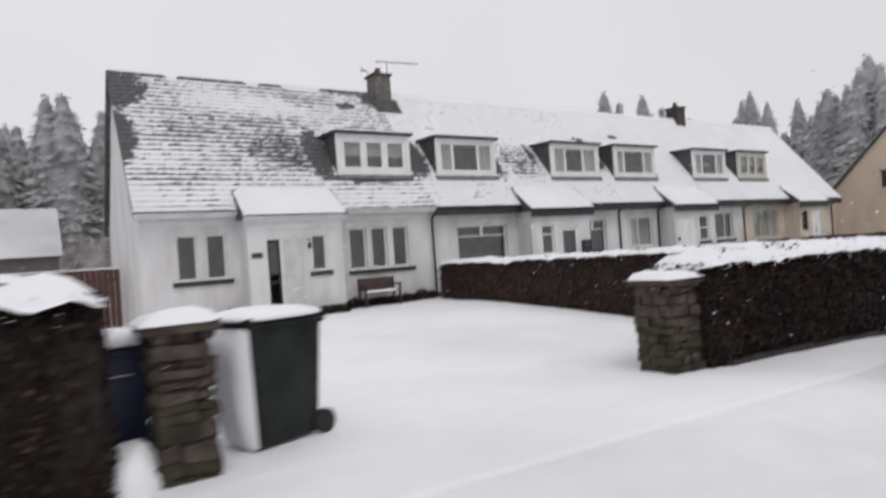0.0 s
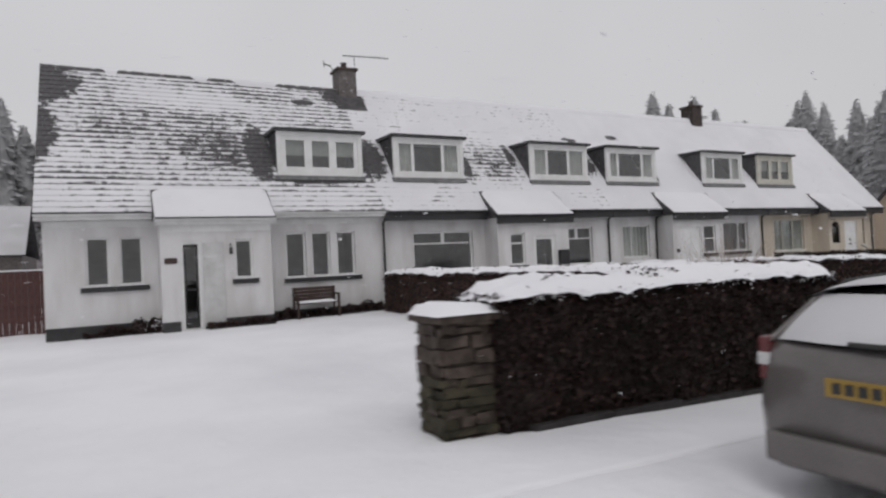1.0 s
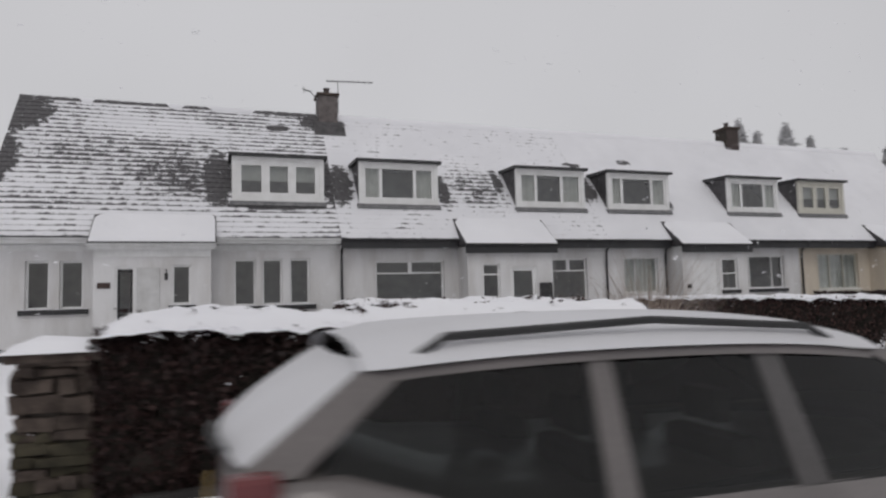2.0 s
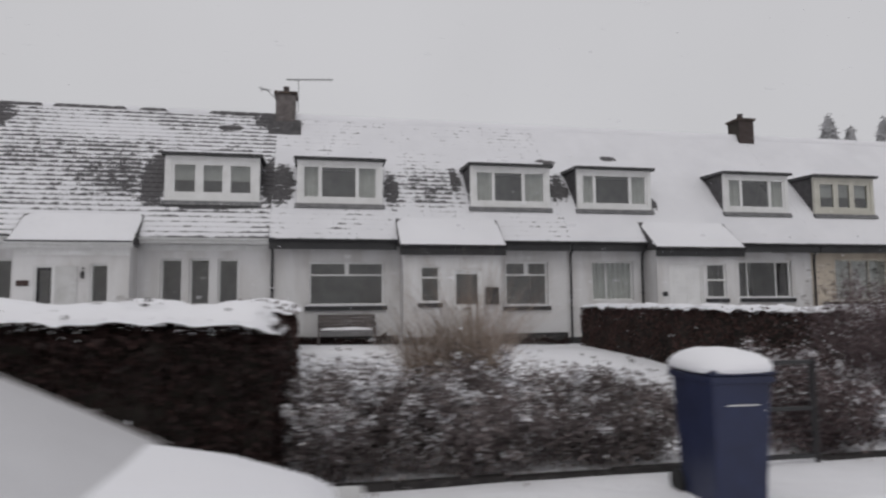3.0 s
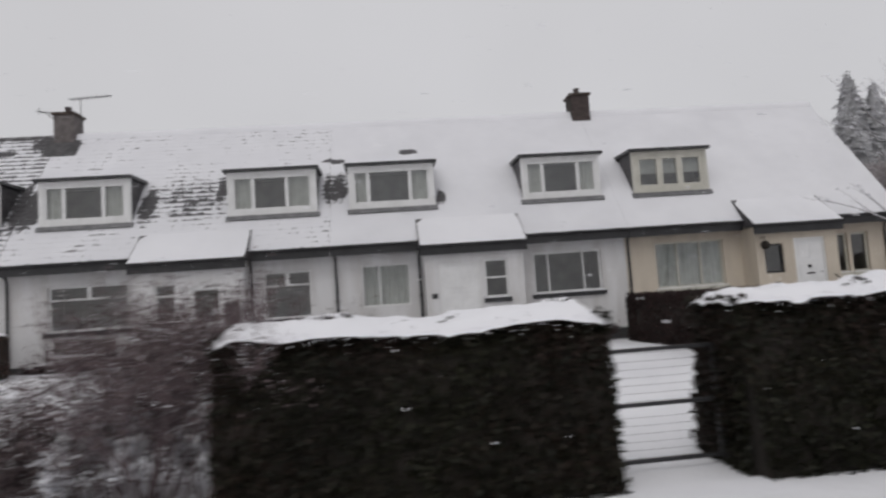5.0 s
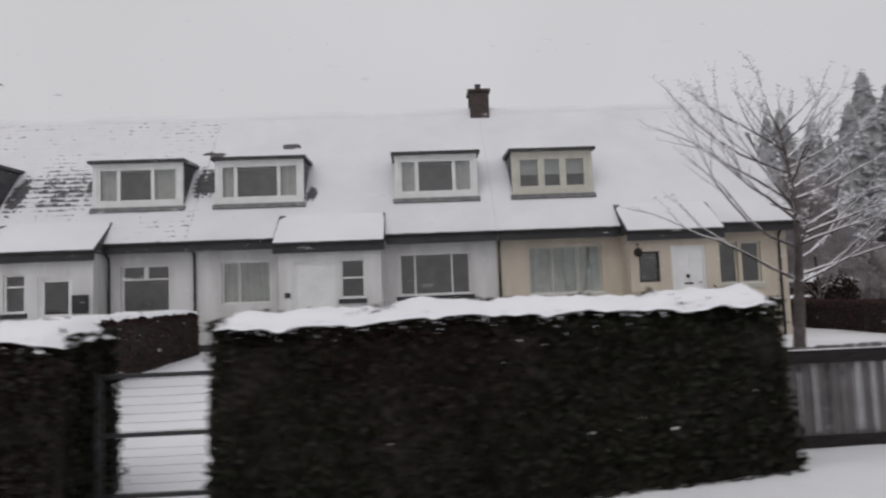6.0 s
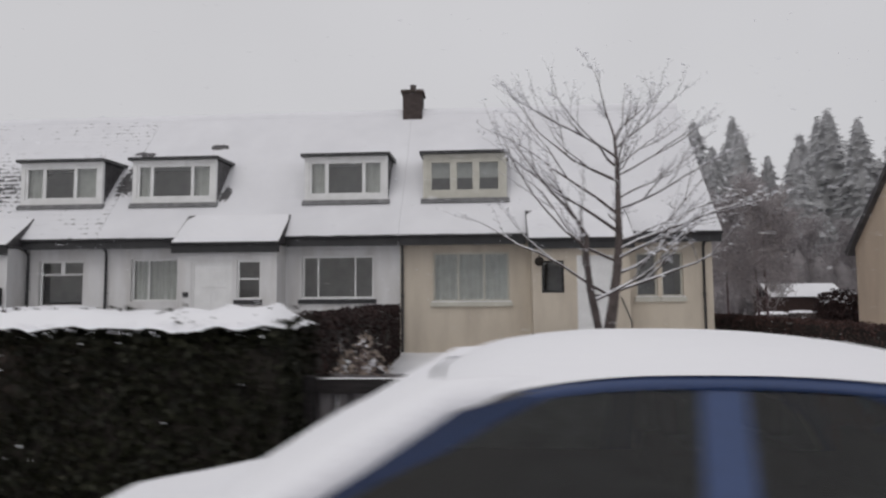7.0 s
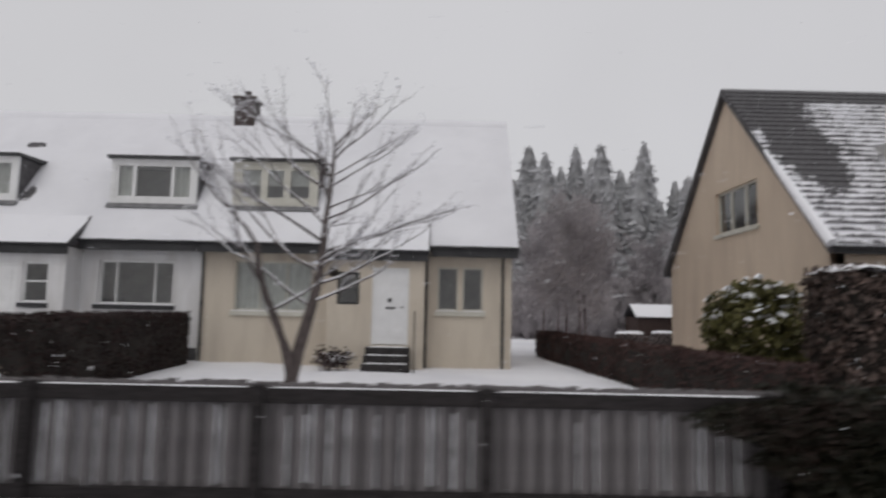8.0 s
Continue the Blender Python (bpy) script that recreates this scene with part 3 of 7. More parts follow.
def dormer(house, x0, x1, frame_mat, lights, curtains="", z_top=5.82, z_bot=4.46, rim=0.08, mull=0.05):
    """A box dormer: framed front, slated cheeks, lead apron, flat roof with a dark edge under snow."""
    yf = 19.0
    back = roof_y(z_top) + 0.15
    t = 0.13
    bm = bmesh.new()
    holed_wall(bm, x0, x1, z_bot - 0.05, z_top - 0.10, yf, yf + 0.10, [(x0 + t, x1 - t, z_bot + 0.10, z_top - 0.22)])
    d = part("dormer", bm, frame_mat, house)
    window_bm, cuts = frame_bars(x0 + t, x1 - t, z_bot + 0.10, z_top - 0.22, yf + 0.03, lights, (), rim, 0.06, mull)
    part("window_frame", window_bm, frame_mat, d)
    za, zb = z_bot + 0.12, z_top - 0.24
    for n, (a, b) in enumerate(zip(cuts, cuts[1:])):
        bm = bmesh.new()
        quad(bm, (a, yf + 0.065, za), (b, yf + 0.065, za), (b, yf + 0.065, zb), (a, yf + 0.065, zb))
        p = part("pane", bm, M["dormer_glass"], d)
        p.visible_shadow = False
        if curtains == "blind":
            part("blind", curtain_sheet(a + 0.02, b - 0.02, za + (zb - za) * 0.46, zb, yf + 0.13, 0.5), M["curtain"], d)
        elif curtains == "sides" and n in (0, len(cuts) - 2):
            part("curtain", curtain_sheet(a, b, za, zb, yf + 0.13, 2), M["curtain"], d)
    for xa, xb in ((x0 + 0.005, x0 + 0.085), (x1 - 0.085, x1 - 0.005)):
        bm = bmesh.new()
        prism_x(bm, [(yf + 0.1, z_bot - 0.1), (yf + 0.1, z_top - 0.10), (back, z_top - 0.10)], xa, xb)
        part("cheek", bm, M["slate"], d, "slate-hung dark dormer cheek")
    # apron of lead below the front
    bm = bmesh.new()
    prism_x(bm, [(roof_y(z_bot - 0.16) - 0.085, z_bot - 0.16), (yf - 0.02, z_bot - 0.03), (yf + 0.05, z_bot - 0.03), (roof_y(z_bot - 0.16) + 0.1, z_bot - 0.2)], x0 - 0.06, x1 + 0.06)
    part("apron", bm, M["lead"], d, "grey lead apron")
    bm = bmesh.new()
    prism_x(bm, [(yf - 0.13, z_top - 0.10), (yf - 0.13, z_top - 0.015), (back, z_top + 0.03), (back, z_top - 0.09)], x0 - 0.09, x1 + 0.09)
    part("dormer_roof", bm, M["black"], d, "dark felted flat roof edge")
    snow_slab(d, x0 - 0.06, x1 + 0.06, yf - 0.09, back + 0.1, z_top - 0.012, z_top + 0.028, 0.055)
    return d


def snow_slab(parent, x0, x1, y0, y1, z0, z1, thick, name="snow_layer", step=0.22, material=None):
    """Rounded, lumpy snow lying on a flat or sloping rectangle: z0 at y0, z1 at y1."""
    nx, ny = max(3, int((x1 - x0) / step)), max(3, int(abs(y1 - y0) / step))
    verts, faces = [], []
    for j in range(ny + 1):
        for i in range(nx + 1):
            u, v = i / nx, j / ny
            x, y = x0 + (x1 - x0) * u, y0 + (y1 - y0) * v
            edge = min(u * nx, (1 - u) * nx, v * ny, (1 - v) * ny)
            h = thick * (0.0 if edge < 0.5 else (0.72 if edge < 1.5 else 1.0))
            if edge >= 0.5:
                h *= 1.0 + 0.35 * noise.noise((x * 1.9, y * 1.9, z0))
            verts.append((x, y, z0 + (z1 - z0) * v + h))
    m = nx + 1
    for j in range(ny):
        for i in range(nx):
            a = j * m + i
            faces.append((a, a + 1, a + m + 1, a + m))
    me = raw_mesh(name, verts, faces, material or M["snow_cap"], True)
    if parent is None:
        return me
    return part(name, me, None, parent, "soft layer of snow")


def porch(house, x0, x1, openings, wall_mat, gut_mat, ground):
    """A shallow porch under a catslide of the main roof."""
    bm = bmesh.new()
    holed_wall(bm, x0, x1, ground - 0.3, 3.05, PORCH, PORCH + 0.16, [spread(o) for o in openings])
    for xa, xb in ((x0, x0 + 0.16), (x1 - 0.16, x1)):
        box(bm, xa, xb, PORCH + 0.16, WALL, ground - 0.3, 3.05)
    pw = part("porch_wall", bm, wall_mat, house)
    zt = 4.02
    yt = roof_y(zt)
    bm = bmesh.new()
    e_y, e_z = 17.67, 3.12
    prism_x(bm, [(e_y, e_z), (yt, zt), (roof_y(3.35) + 0.1, 3.1), (e_y + 0.02, e_z - 0.07)], x0 - 0.12, x1 + 0.12)
    pr = part("porch_roof", bm, M["slate"], house, "catslide porch roof of dark slates")
    snow_slab(pr, x0 - 0.10, x1 + 0.10, e_y - 0.03, yt + 0.05, e_z + 0.005, zt + 0.03, 0.06, material=M["roof_snow"])
    gutter(house, x0 - 0.12, x1 + 0.12, e_y, e_z, gut_mat, 0.29 if gut_mat == M["black"] else 0.16)
    part("porch_soffit", one_box(x0, x1, e_y + 0.03, PORCH + 0.002, 2.98, 3.02), wall_mat, house)
    a = x0 - 0.012
    for o in sorted(o for o in openings if o[2] < ground + 0.25):
        part("porch_plinth", one_box(a, o[0] - 0.06, PORCH - 0.018, PORCH + 0.02, ground - 0.3, ground + 0.25), M["plinth"] if wall_mat != M["cream_wall"] else wall_mat, house)
        a = o[1] + 0.06
    part("porch_plinth", one_box(a, x1 + 0.012, PORCH - 0.018, PORCH + 0.02, ground - 0.3, ground + 0.25), M["plinth"] if wall_mat != M["cream_wall"] else wall_mat, house)
    return pw


def panel_door(house, x0, x1, z0, z1, y, material, glass=None, label="white panelled front door", handle_left=False):
    bm = bmesh.new()
    hole = [glass] if glass else []
    holed_wall(bm, x0 + 0.05, x1 - 0.05, z0 + 0.02, z1 - 0.05, y + 0.07, y + 0.115, hole)
    w = x1 - x0 - 0.1
    d = part("front_door", bm, material, house, label)
    if not glass:
        for r in range(3):
            for c in range(2):
                xa = x0 + 0.05 + w * (0.12 + 0.42 * c)
                za = z0 + (z1 - z0) * (0.10 + 0.30 * r)
                part("door_panel", one_box(xa, xa + w * 0.34, y + 0.058, y + 0.07, za, za + (z1 - z0) * 0.22, 0.008), material, d)
    else:
        za = z0 + 0.15
        part("door_panel", one_box(x0 + 0.05 + w * 0.15, x1 - 0.05 - w * 0.15, y + 0.058, y + 0.07, za, max(za + 0.1, glass[2] - 0.15), 0.008), material, d)
    fb = bmesh.new()
    box(fb, x0, x0 + 0.05, y + 0.03, y + 0.13, z0, z1)
    box(fb, x1 - 0.05, x1, y + 0.03, y + 0.13, z0, z1)
    box(fb, x0 + 0.05, x1 - 0.05, y + 0.03, y + 0.13, z1 - 0.05, z1)
    part("door_frame", fb, M["pvc"], d)
    hx = x0 + 0.12 if handle_left else x1 - 0.14
    hb = bmesh.new()
    tube(hb, [(hx, y + 0.07, z0 + 1.0), (hx, y + 0.02, z0 + 1.0), (hx - 0.09, y + 0.02, z0 + 1.0)], 0.011, 6)
    part("door_handle", hb, M["metal_dark"], d)
    lb = one_box((x0 + x1) / 2 - 0.13, (x0 + x1) / 2 + 0.13, y + 0.055, y + 0.068, z0 + 0.95, z0 + 1.0, 0.004)
    part("letter_slot", lb, M["metal_dark"], d)
    if glass:
        gb = bmesh.new()
        quad(gb, (glass[0], y + 0.09, glass[2]), (glass[1], y + 0.09, glass[2]), (glass[1], y + 0.09, glass[3]), (glass[0], y + 0.09, glass[3]))
        p = part("pane", gb, M["glass"], d)
        p.visible_shadow = False
    return d


def house_shell(name, x0, x1, label, wall_mat, roof_mat, openings, porch_span, ground, gut_mat, dormers, lift, end=None):
    """Walls, floor, loft floor and roof of one house of the row. end: 'low' or 'high' where a gable closes it."""
    h = holder(name, (x0 + x1) / 2, WALL, ground, label, "house", "houses of the row")
    bm = bmesh.new()
    gap = [(porch_span[0] + 0.2, porch_span[1] - 0.2, ground - 0.1, 2.9)]
    holed_wall(bm, x0, x1, ground - 0.4, 3.5, WALL, WALL + 0.28, [spread(o) for o in openings] + gap)
    part("front_wall", bm, wall_mat, h)
    part("rear_wall", one_box(x0, x1, 25.0, 25.28, ground - 0.4, 3.5), wall_mat, h)
    gable = [(WALL + 0.28, ground - 0.4), (25.0, ground - 0.4), (25.0, 3.5), (RIDGE_Y, RIDGE_Z - 0.12), (WALL + 0.28, EAVE_Z + (WALL + 0.28 - EAVE_Y) * SLOPE - 0.12)]
    for side, xa, xb in (("low", x0, x0 + 0.28), ("high", x1 - 0.28, x1)):
        bm = bmesh.new()
        if side == end:
            prism_x(bm, gable, xa, xb)
            part("gable_wall", bm, wall_mat, h)
        else:
            prism_x(bm, gable, xa + (0.26 if side == "high" else 0.0), xb - (0.26 if side == "low" else 0.0))
            part("party_wall", bm, M["room"], h)
    part("ground_storey_floor", one_box(x0 + 0.02, x1 - 0.02, WALL + 0.285, 24.99, ground + 0.05, ground + 0.12), M["room"], h)
    part("porch_floor", one_box(porch_span[0] + 0.17, porch_span[1] - 0.17, PORCH + 0.165, WALL + 0.28, ground + 0.04, ground + 0.115), M["room"], h)
    part("loft_floor", one_box(x0 + 0.3, x1 - 0.3, WALL + 0.3, 24.98, 3.0, 3.1), M["room"], h)
    part("spine_wall", one_box(x0 + 0.3, x1 - 0.3, 21.2, 21.3, ground + 0.13, 2.98), M["room"], h)
    part("loft_partition", one_box(x0 + 0.3, x1 - 0.3, 20.7, 20.78, 3.12, 6.2), M["room"], h)
    va = x0 - (0.14 if end == "low" else 0.0)
    vb = x1 + (0.14 if end == "high" else 0.0)
    bm = bmesh.new()
    gaps = [(a + 0.02, b - 0.02) for a, b in dormers]
    prism_x(bm, [(EAVE_Y, EAVE_Z - 0.02), (roof_y(4.36), 4.34), (roof_y(4.36) + 0.04, 4.24), (EAVE_Y + 0.06, EAVE_Z - 0.12)], va, vb)
    prism_x(bm, [(roof_y(5.76), 5.74), (RIDGE_Y, RIDGE_Z - 0.02), (25.62, EAVE_Z - 0.02), (25.5, EAVE_Z - 0.14), (RIDGE_Y, RIDGE_Z - 0.18), (roof_y(5.76) + 0.04, 5.64)], va, vb)
    for xa, xb in clear_spans(va, vb, gaps):
        prism_x(bm, [(roof_y(4.36), 4.34), (roof_y(5.76), 5.74), (roof_y(5.76) + 0.04, 5.64), (roof_y(4.36) + 0.04, 4.24)], xa, xb)
    r = part("roof", bm, M["slate"], h, "steep slate roof under snow")
    slope_courses(r, va + 0.002, vb - 0.002, roof_mat, gaps, lift)
    bm = bmesh.new()
    quad(bm, (va, RIDGE_Y + 0.02, RIDGE_Z + 0.02), (vb, RIDGE_Y + 0.02, RIDGE_Z + 0.02), (vb, 25.6, EAVE_Z + 0.05), (va, 25.6, EAVE_Z + 0.05))
    part("rear_slates", bm, roof_mat, r)
    # ridge tiles, a piece every half metre
    n = int((vb - va) / 0.45)
    ridge_me = None
    for i in range(n):
        xa = va + (vb - va) * i / n
        if ridge_me is None:
            rb = bmesh.new()
            wd = (vb - va) / n - 0.004
            prism_x(rb, [(RIDGE_Y - 0.13, RIDGE_Z - 0.12), (RIDGE_Y - 0.06, RIDGE_Z - 0.01), (RIDGE_Y, RIDGE_Z + 0.02), (RIDGE_Y + 0.06, RIDGE_Z - 0.01), (RIDGE_Y + 0.13, RIDGE_Z - 0.10)], va, va + wd)
            ridge_me = mesh_of("ridge_tile", rb, roof_mat)
        o = part("ridge_tile", ridge_me, None, r)
        o.location.x = xa - va
        o.location.z = 0.007 * noise.noise((xa, 1, 2))
    for sa, sb in ((va, vb),) if end != "low" else ((3.9, 4.6), (6.3, 7.2), (7.5, 9.4)):
        ns = max(4, int((sb - sa) / 0.25))
        verts, faces = [], []
        for i in range(ns + 1):
            x = sa + (sb - sa) * i / ns
            fade = 1.0 if end != "low" else min(1.0, 0.25 + 0.4 * min(i, ns - i))
            for k in range(7):
                an = math.pi * k / 6
                verts.append((x, RIDGE_Y - 0.22 * fade * math.cos(an), RIDGE_Z - 0.31 + (0.33 + 0.025 * fade + 0.02 * noise.noise((x * 1.3, k, 6))) * math.sin(an)))
        for i in range(ns):
            for k in range(6):
                faces.append((i * 7 + k, i * 7 + k + 1, i * 7 + k + 8, i * 7 + k + 7))
        part("ridge_snow", raw_mesh("ridge_snow", verts, faces, M["roof_snow"], True), None, r, "snow lying along the ridge")
    # main gutter, broken by the porch roof
    for a, b in ((va, porch_span[0] - 0.13), (porch_span[1] + 0.13, vb)):
        if b > a:
            gutter(h, a + 0.004, b - 0.004, EAVE_Y, EAVE_Z, gut_mat, 0.29 if gut_mat == M["black"] else 0.15)
            part("soffit", one_box(a, b, EAVE_Y + 0.03, WALL - 0.002, 3.15, 3.19), gut_mat, h)
    for a, b in ((x0, porch_span[0]), (porch_span[1], x1)):
        if b - a > 0.1:
            part("plinth", one_box(a + 0.005, b - 0.02, WALL - 0.022, WALL - 0.002, ground - 0.4, ground + 0.27), M["plinth"] if wall_mat != M["cream_wall"] else wall_mat, h)
    return h


# house A: white, melting roof
gA = 0.30
A = house_shell("terraced_house", 2.6, 11.3, "white roughcast end house, snow melting off its slate roof", M["white_wall"], M["roof_a"],
                [(3.54, 3.96, 1.57, 2.69), (4.29, 4.72, 1.57, 2.69), (8.47, 8.94, 1.52, 2.71), (9.22, 9.66, 1.52, 2.71), (9.97, 10.42, 1.52, 2.71)],
                (5.12, 7.84), gA, M["gutter_white"], [(8.38, 10.97)], 0.03, "low")
window(A, 3.54, 3.96, 1.57, 2.69, WALL, sill=(3.36, 4.12))
window(A, 4.29, 4.72, 1.57, 2.69, WALL, sill=(4.125, 4.90))
for k, (a, b) in enumerate(((8.47, 8.94), (9.22, 9.66), (9.97, 10.42))):
    window(A, a, b, 1.52, 2.71, WALL, sill=((8.34, 9.08), (9.085, 9.81), (9.815, 10.64))[k])
porch(A, 5.12, 7.84, [(5.60, 6.05, gA + 0.05, 2.52), (6.95, 7.30, 1.60, 2.52)], M["white_wall"], M["gutter_white"], gA)
panel_door(A, 5.60, 6.05, gA + 0.05, 2.52, PORCH, M["metal_dark"], (5.70, 5.95, gA + 0.25, 2.40), "narrow dark glazed front door")
window(A, 6.95, 7.30, 1.60, 2.52, PORCH, sill=(6.82, 7.48), recess=0.06)
part("door_side_panel", one_box(6.10, 6.62, PORCH - 0.035, PORCH - 0.003, gA + 0.1, 2.5, 0.01), M["panel_white"], A, "white boarded panel beside the door")
# black strips added as the shadow line along the snow's lower edge
for y, z, a, b in ((EAVE_Y, EAVE_Z, 2.48, 4.98), (17.67, 3.12, 5.02, 7.94)):
    part("eave_shadow_strip", one_box(a, b, y - 0.125, y - 0.06, z - 0.018, z + 0.022, 0.008), M["black"], A, "thin black strip standing for the shadow under the snow")
for a, b in ((2.63, 5.1), (7.86, 11.25)):
    part("frieze_board", one_box(a, b, WALL - 0.03, WALL - 0.002, 2.98, 3.14), M["gutter_white"], A)
part("porch_frieze", one_box(5.13, 7.83, PORCH - 0.03, PORCH - 0.002, 2.78, 2.97), M["gutter_white"], A)
part("name_plaque", one_box(5.21, 5.50, PORCH - 0.03, PORCH - 0.002, 2.0, 2.14, 0.02), M["wood_brown"], A, "small dark oval plaque")
bm = bmesh.new()
tube(bm, [(6.78, PORCH - 0.01, 2.42), (6.78, PORCH - 0.16, 2.46), (6.78, PORCH - 0.16, 2.36)], 0.012, 6)
box(bm, 6.74, 6.82, PORCH - 0.20, PORCH - 0.12, 2.18, 2.36, 0.015)
part("wall_lantern", bm, M["metal_dark"], A, "small black wall lantern")
dormer(A, 8.38, 10.97, M["pvc"], (0, 0.34, 0.66, 1), "blind", rim=0.13, mull=0.115)

# house B
gB = 0.28
B = house_shell("terraced_house", 11.3, 20.2, "white roughcast middle house with black gutters", M["white_wall"], M["roof_b"],
                [(12.45, 14.48, 1.48, 2.63), (18.28, 19.52, 1.42, 2.66)], (15.0, 17.85), gB, M["black"], [(12.02, 14.54), (17.26, 19.84)], 0.014)
window(B, 12.45, 14.48, 1.48, 2.63, WALL, (0, 0.5, 1), ((0, 0.70), (1, 0.70)), sill=(12.28, 14.62), wide_low=True)
window(B, 18.28, 19.52, 1.42, 2.66, WALL, (0, 0.5, 1), ((0, 0.70), (1, 0.70)), sill=(18.14, 19.64), wide_low=True)
porch(B, 15.0, 17.85, [(15.54, 16.0, 1.54, 2.48), (16.40, 17.30, gB + 0.05, 2.44)], M["white_wall"], M["black"], gB)
window(B, 15.54, 16.0, 1.54, 2.48, PORCH, transoms=((0, 0.68),), sill=(15.40, 16.12), recess=0.06)
panel_door(B, 16.40, 17.30, gB + 0.05, 2.44, PORCH, M["door_white"], (16.53, 17.17, 1.43, 2.30), "white front door with a large glass light", True)
part("post_box", one_box(17.36, 17.74, PORCH - 0.16, PORCH - 0.004, 1.42, 1.92, 0.025), M["black"], B, "black wall-mounted box")
dormer(B, 12.02, 14.54, M["pvc"], (0, 0.24, 0.72, 1), "sides")
dormer(B, 17.26, 19.84, M["pvc"], (0, 0.26, 0.68, 1), "sides")
downpipe(B, 11.38, WALL, gB, 3.25, M["black"], 0.42)
downpipe(B, 17.93, WALL, gB, 3.2, M["black"], 0.42)

# house C
gC = 0.13
C = house_shell("terraced_house", 20.2, 28.9, "white roughcast middle house, roof fully snowed over", M["white_wall"], M["roof_c"],
                [(21.08, 22.36, 1.56, 2.68), (26.13, 28.08, 1.60, 2.72)], (22.8, 25.6), gC, M["black"], [(20.77, 23.34), (26.02, 28.48)], 0.008)
window(C, 21.08, 22.36, 1.56, 2.68, WALL, (0, 0.36, 1), sill=None, curtains="full")
window(C, 26.13, 28.08, 1.60, 2.72, WALL, (0, 0.22, 0.74, 1), sill=(25.98, 28.22), curtains="")
porch(C, 22.8, 25.6, [(23.20, 24.34, gC + 0.1, 2.58), (24.53, 25.10, 1.60, 2.58)], M["white_wall"], M["black"], gC)
panel_door(C, 23.20, 24.34, gC + 0.1, 2.58, PORCH, M["door_white"], None, "wide white panelled front door")
window(C, 24.53, 25.10, 1.60, 2.58, PORCH, transoms=((0, 0.52),), sill=(24.42, 25.2), recess=0.06)
part("house_sign", one_box(22.96, 23.12, PORCH - 0.025, PORCH - 0.002, 1.62, 1.76, 0.01), M["black"], C, "small black plate")
dormer(C, 20.77, 23.34, M["pvc"], (0, 0.2, 0.74, 1), "sides")
dormer(C, 26.02, 28.48, M["pvc"], (0, 0.24, 0.74, 1), "sides")
downpipe(C, 20.30, WALL, gC, 3.25, M["black"], 0.42)
downpipe(C, 22.70, WALL, gC, 3.25, M["black"], 0.42)

# house D
gD = 0.0
D = house_shell("terraced_house", 28.9, 37.5, "cream roughcast end house under even snow", M["cream_wall"], M["roof_d"],
                [(29.88, 31.92, 1.50, 2.78), (35.50, 35.97, 1.60, 2.72), (36.19, 36.66, 1.60, 2.72)], (32.55, 35.1), gD, M["black"], [(29.52, 31.95)], 0.007, "high")
window(D, 29.88, 31.92, 1.50, 2.78, WALL, (0, 0.33, 0.67, 1), sill=(29.75, 32.05), sill_mat=M["pvc_cream"], material=M["pvc_cream"], curtains="full")
window(D, 35.50, 35.97, 1.60, 2.72, WALL, sill=(35.38, 36.07), sill_mat=M["pvc_cream"], material=M["pvc_cream"])
window(D, 36.19, 36.66, 1.60, 2.72, WALL, sill=(36.08, 36.78), sill_mat=M["pvc_cream"], material=M["pvc_cream"])
porch(D, 32.55, 35.1, [(32.85, 33.33, 1.72, 2.48), (33.72, 34.70, 0.62, 2.66)], M["cream_wall"], M["black"], gD)
window(D, 32.85, 33.33, 1.72, 2.48, PORCH, recess=0.06, material=M["black"])
panel_door(D, 33.72, 34.70, 0.62, 2.66, PORCH, M["door_white"], None, "white front door above stone steps")
part("wreath_hook", one_box(34.14, 34.23, PORCH + 0.035, PORCH + 0.055, 1.75, 1.85, 0.02), M["metal_dark"], D, "dark round knocker")
for i in range(3):
    st = part("door_step", one_box(33.62 - 0.02 * i, 34.76 + 0.02 * i, PORCH - 0.3 * (i + 1), PORCH - 0.002 - 0.3 * i if i else PORCH - 0.002, -0.2, 0.58 - 0.19 * i, 0.02), M["wet_stone"], D)
    snow_slab(st, 33.66 - 0.02 * i, 34.72 + 0.02 * i, PORCH - 0.3 * (i + 1) + 0.02, PORCH - 0.3 * i - 0.02, 0.575 - 0.19 * i, 0.575 - 0.19 * i, 0.03, step=0.12)
bm = bmesh.new()
tube(bm, [(34.86, PORCH - 0.06, 1.52), (34.9, PORCH - 0.95, 0.95), (34.9, PORCH - 0.95, -0.1)], 0.018, 7)
part("handrail", bm, M["black"], D, "thin black handrail beside the steps")
bm = bmesh.new()
tube(bm, [(32.72, PORCH - 0.01, 2.72), (32.72, PORCH - 0.2, 2.74), (32.72, PORCH - 0.2, 2.62)], 0.012, 6)
bmesh.ops.create_icosphere(bm, subdivisions=2, radius=0.13, matrix=Matrix.Translation((32.72, PORCH - 0.2, 2.5)))
part("hanging_basket", bm, M["hedge_core"], D, "dark withered hanging basket")
dormer(D, 29.52, 31.95, M["pvc_cream"], (0, 0.35, 0.65, 1), "blind", rim=0.12, mull=0.10)
downpipe(D, 28.97, WALL, gD, 3.25, M["black"], 0.42)
downpipe(D, 35.14, WALL, gD, 3.2, M["black"], 0.42)
downpipe(D, 37.25, WALL, gD, 3.25, M["black"], 0.42)


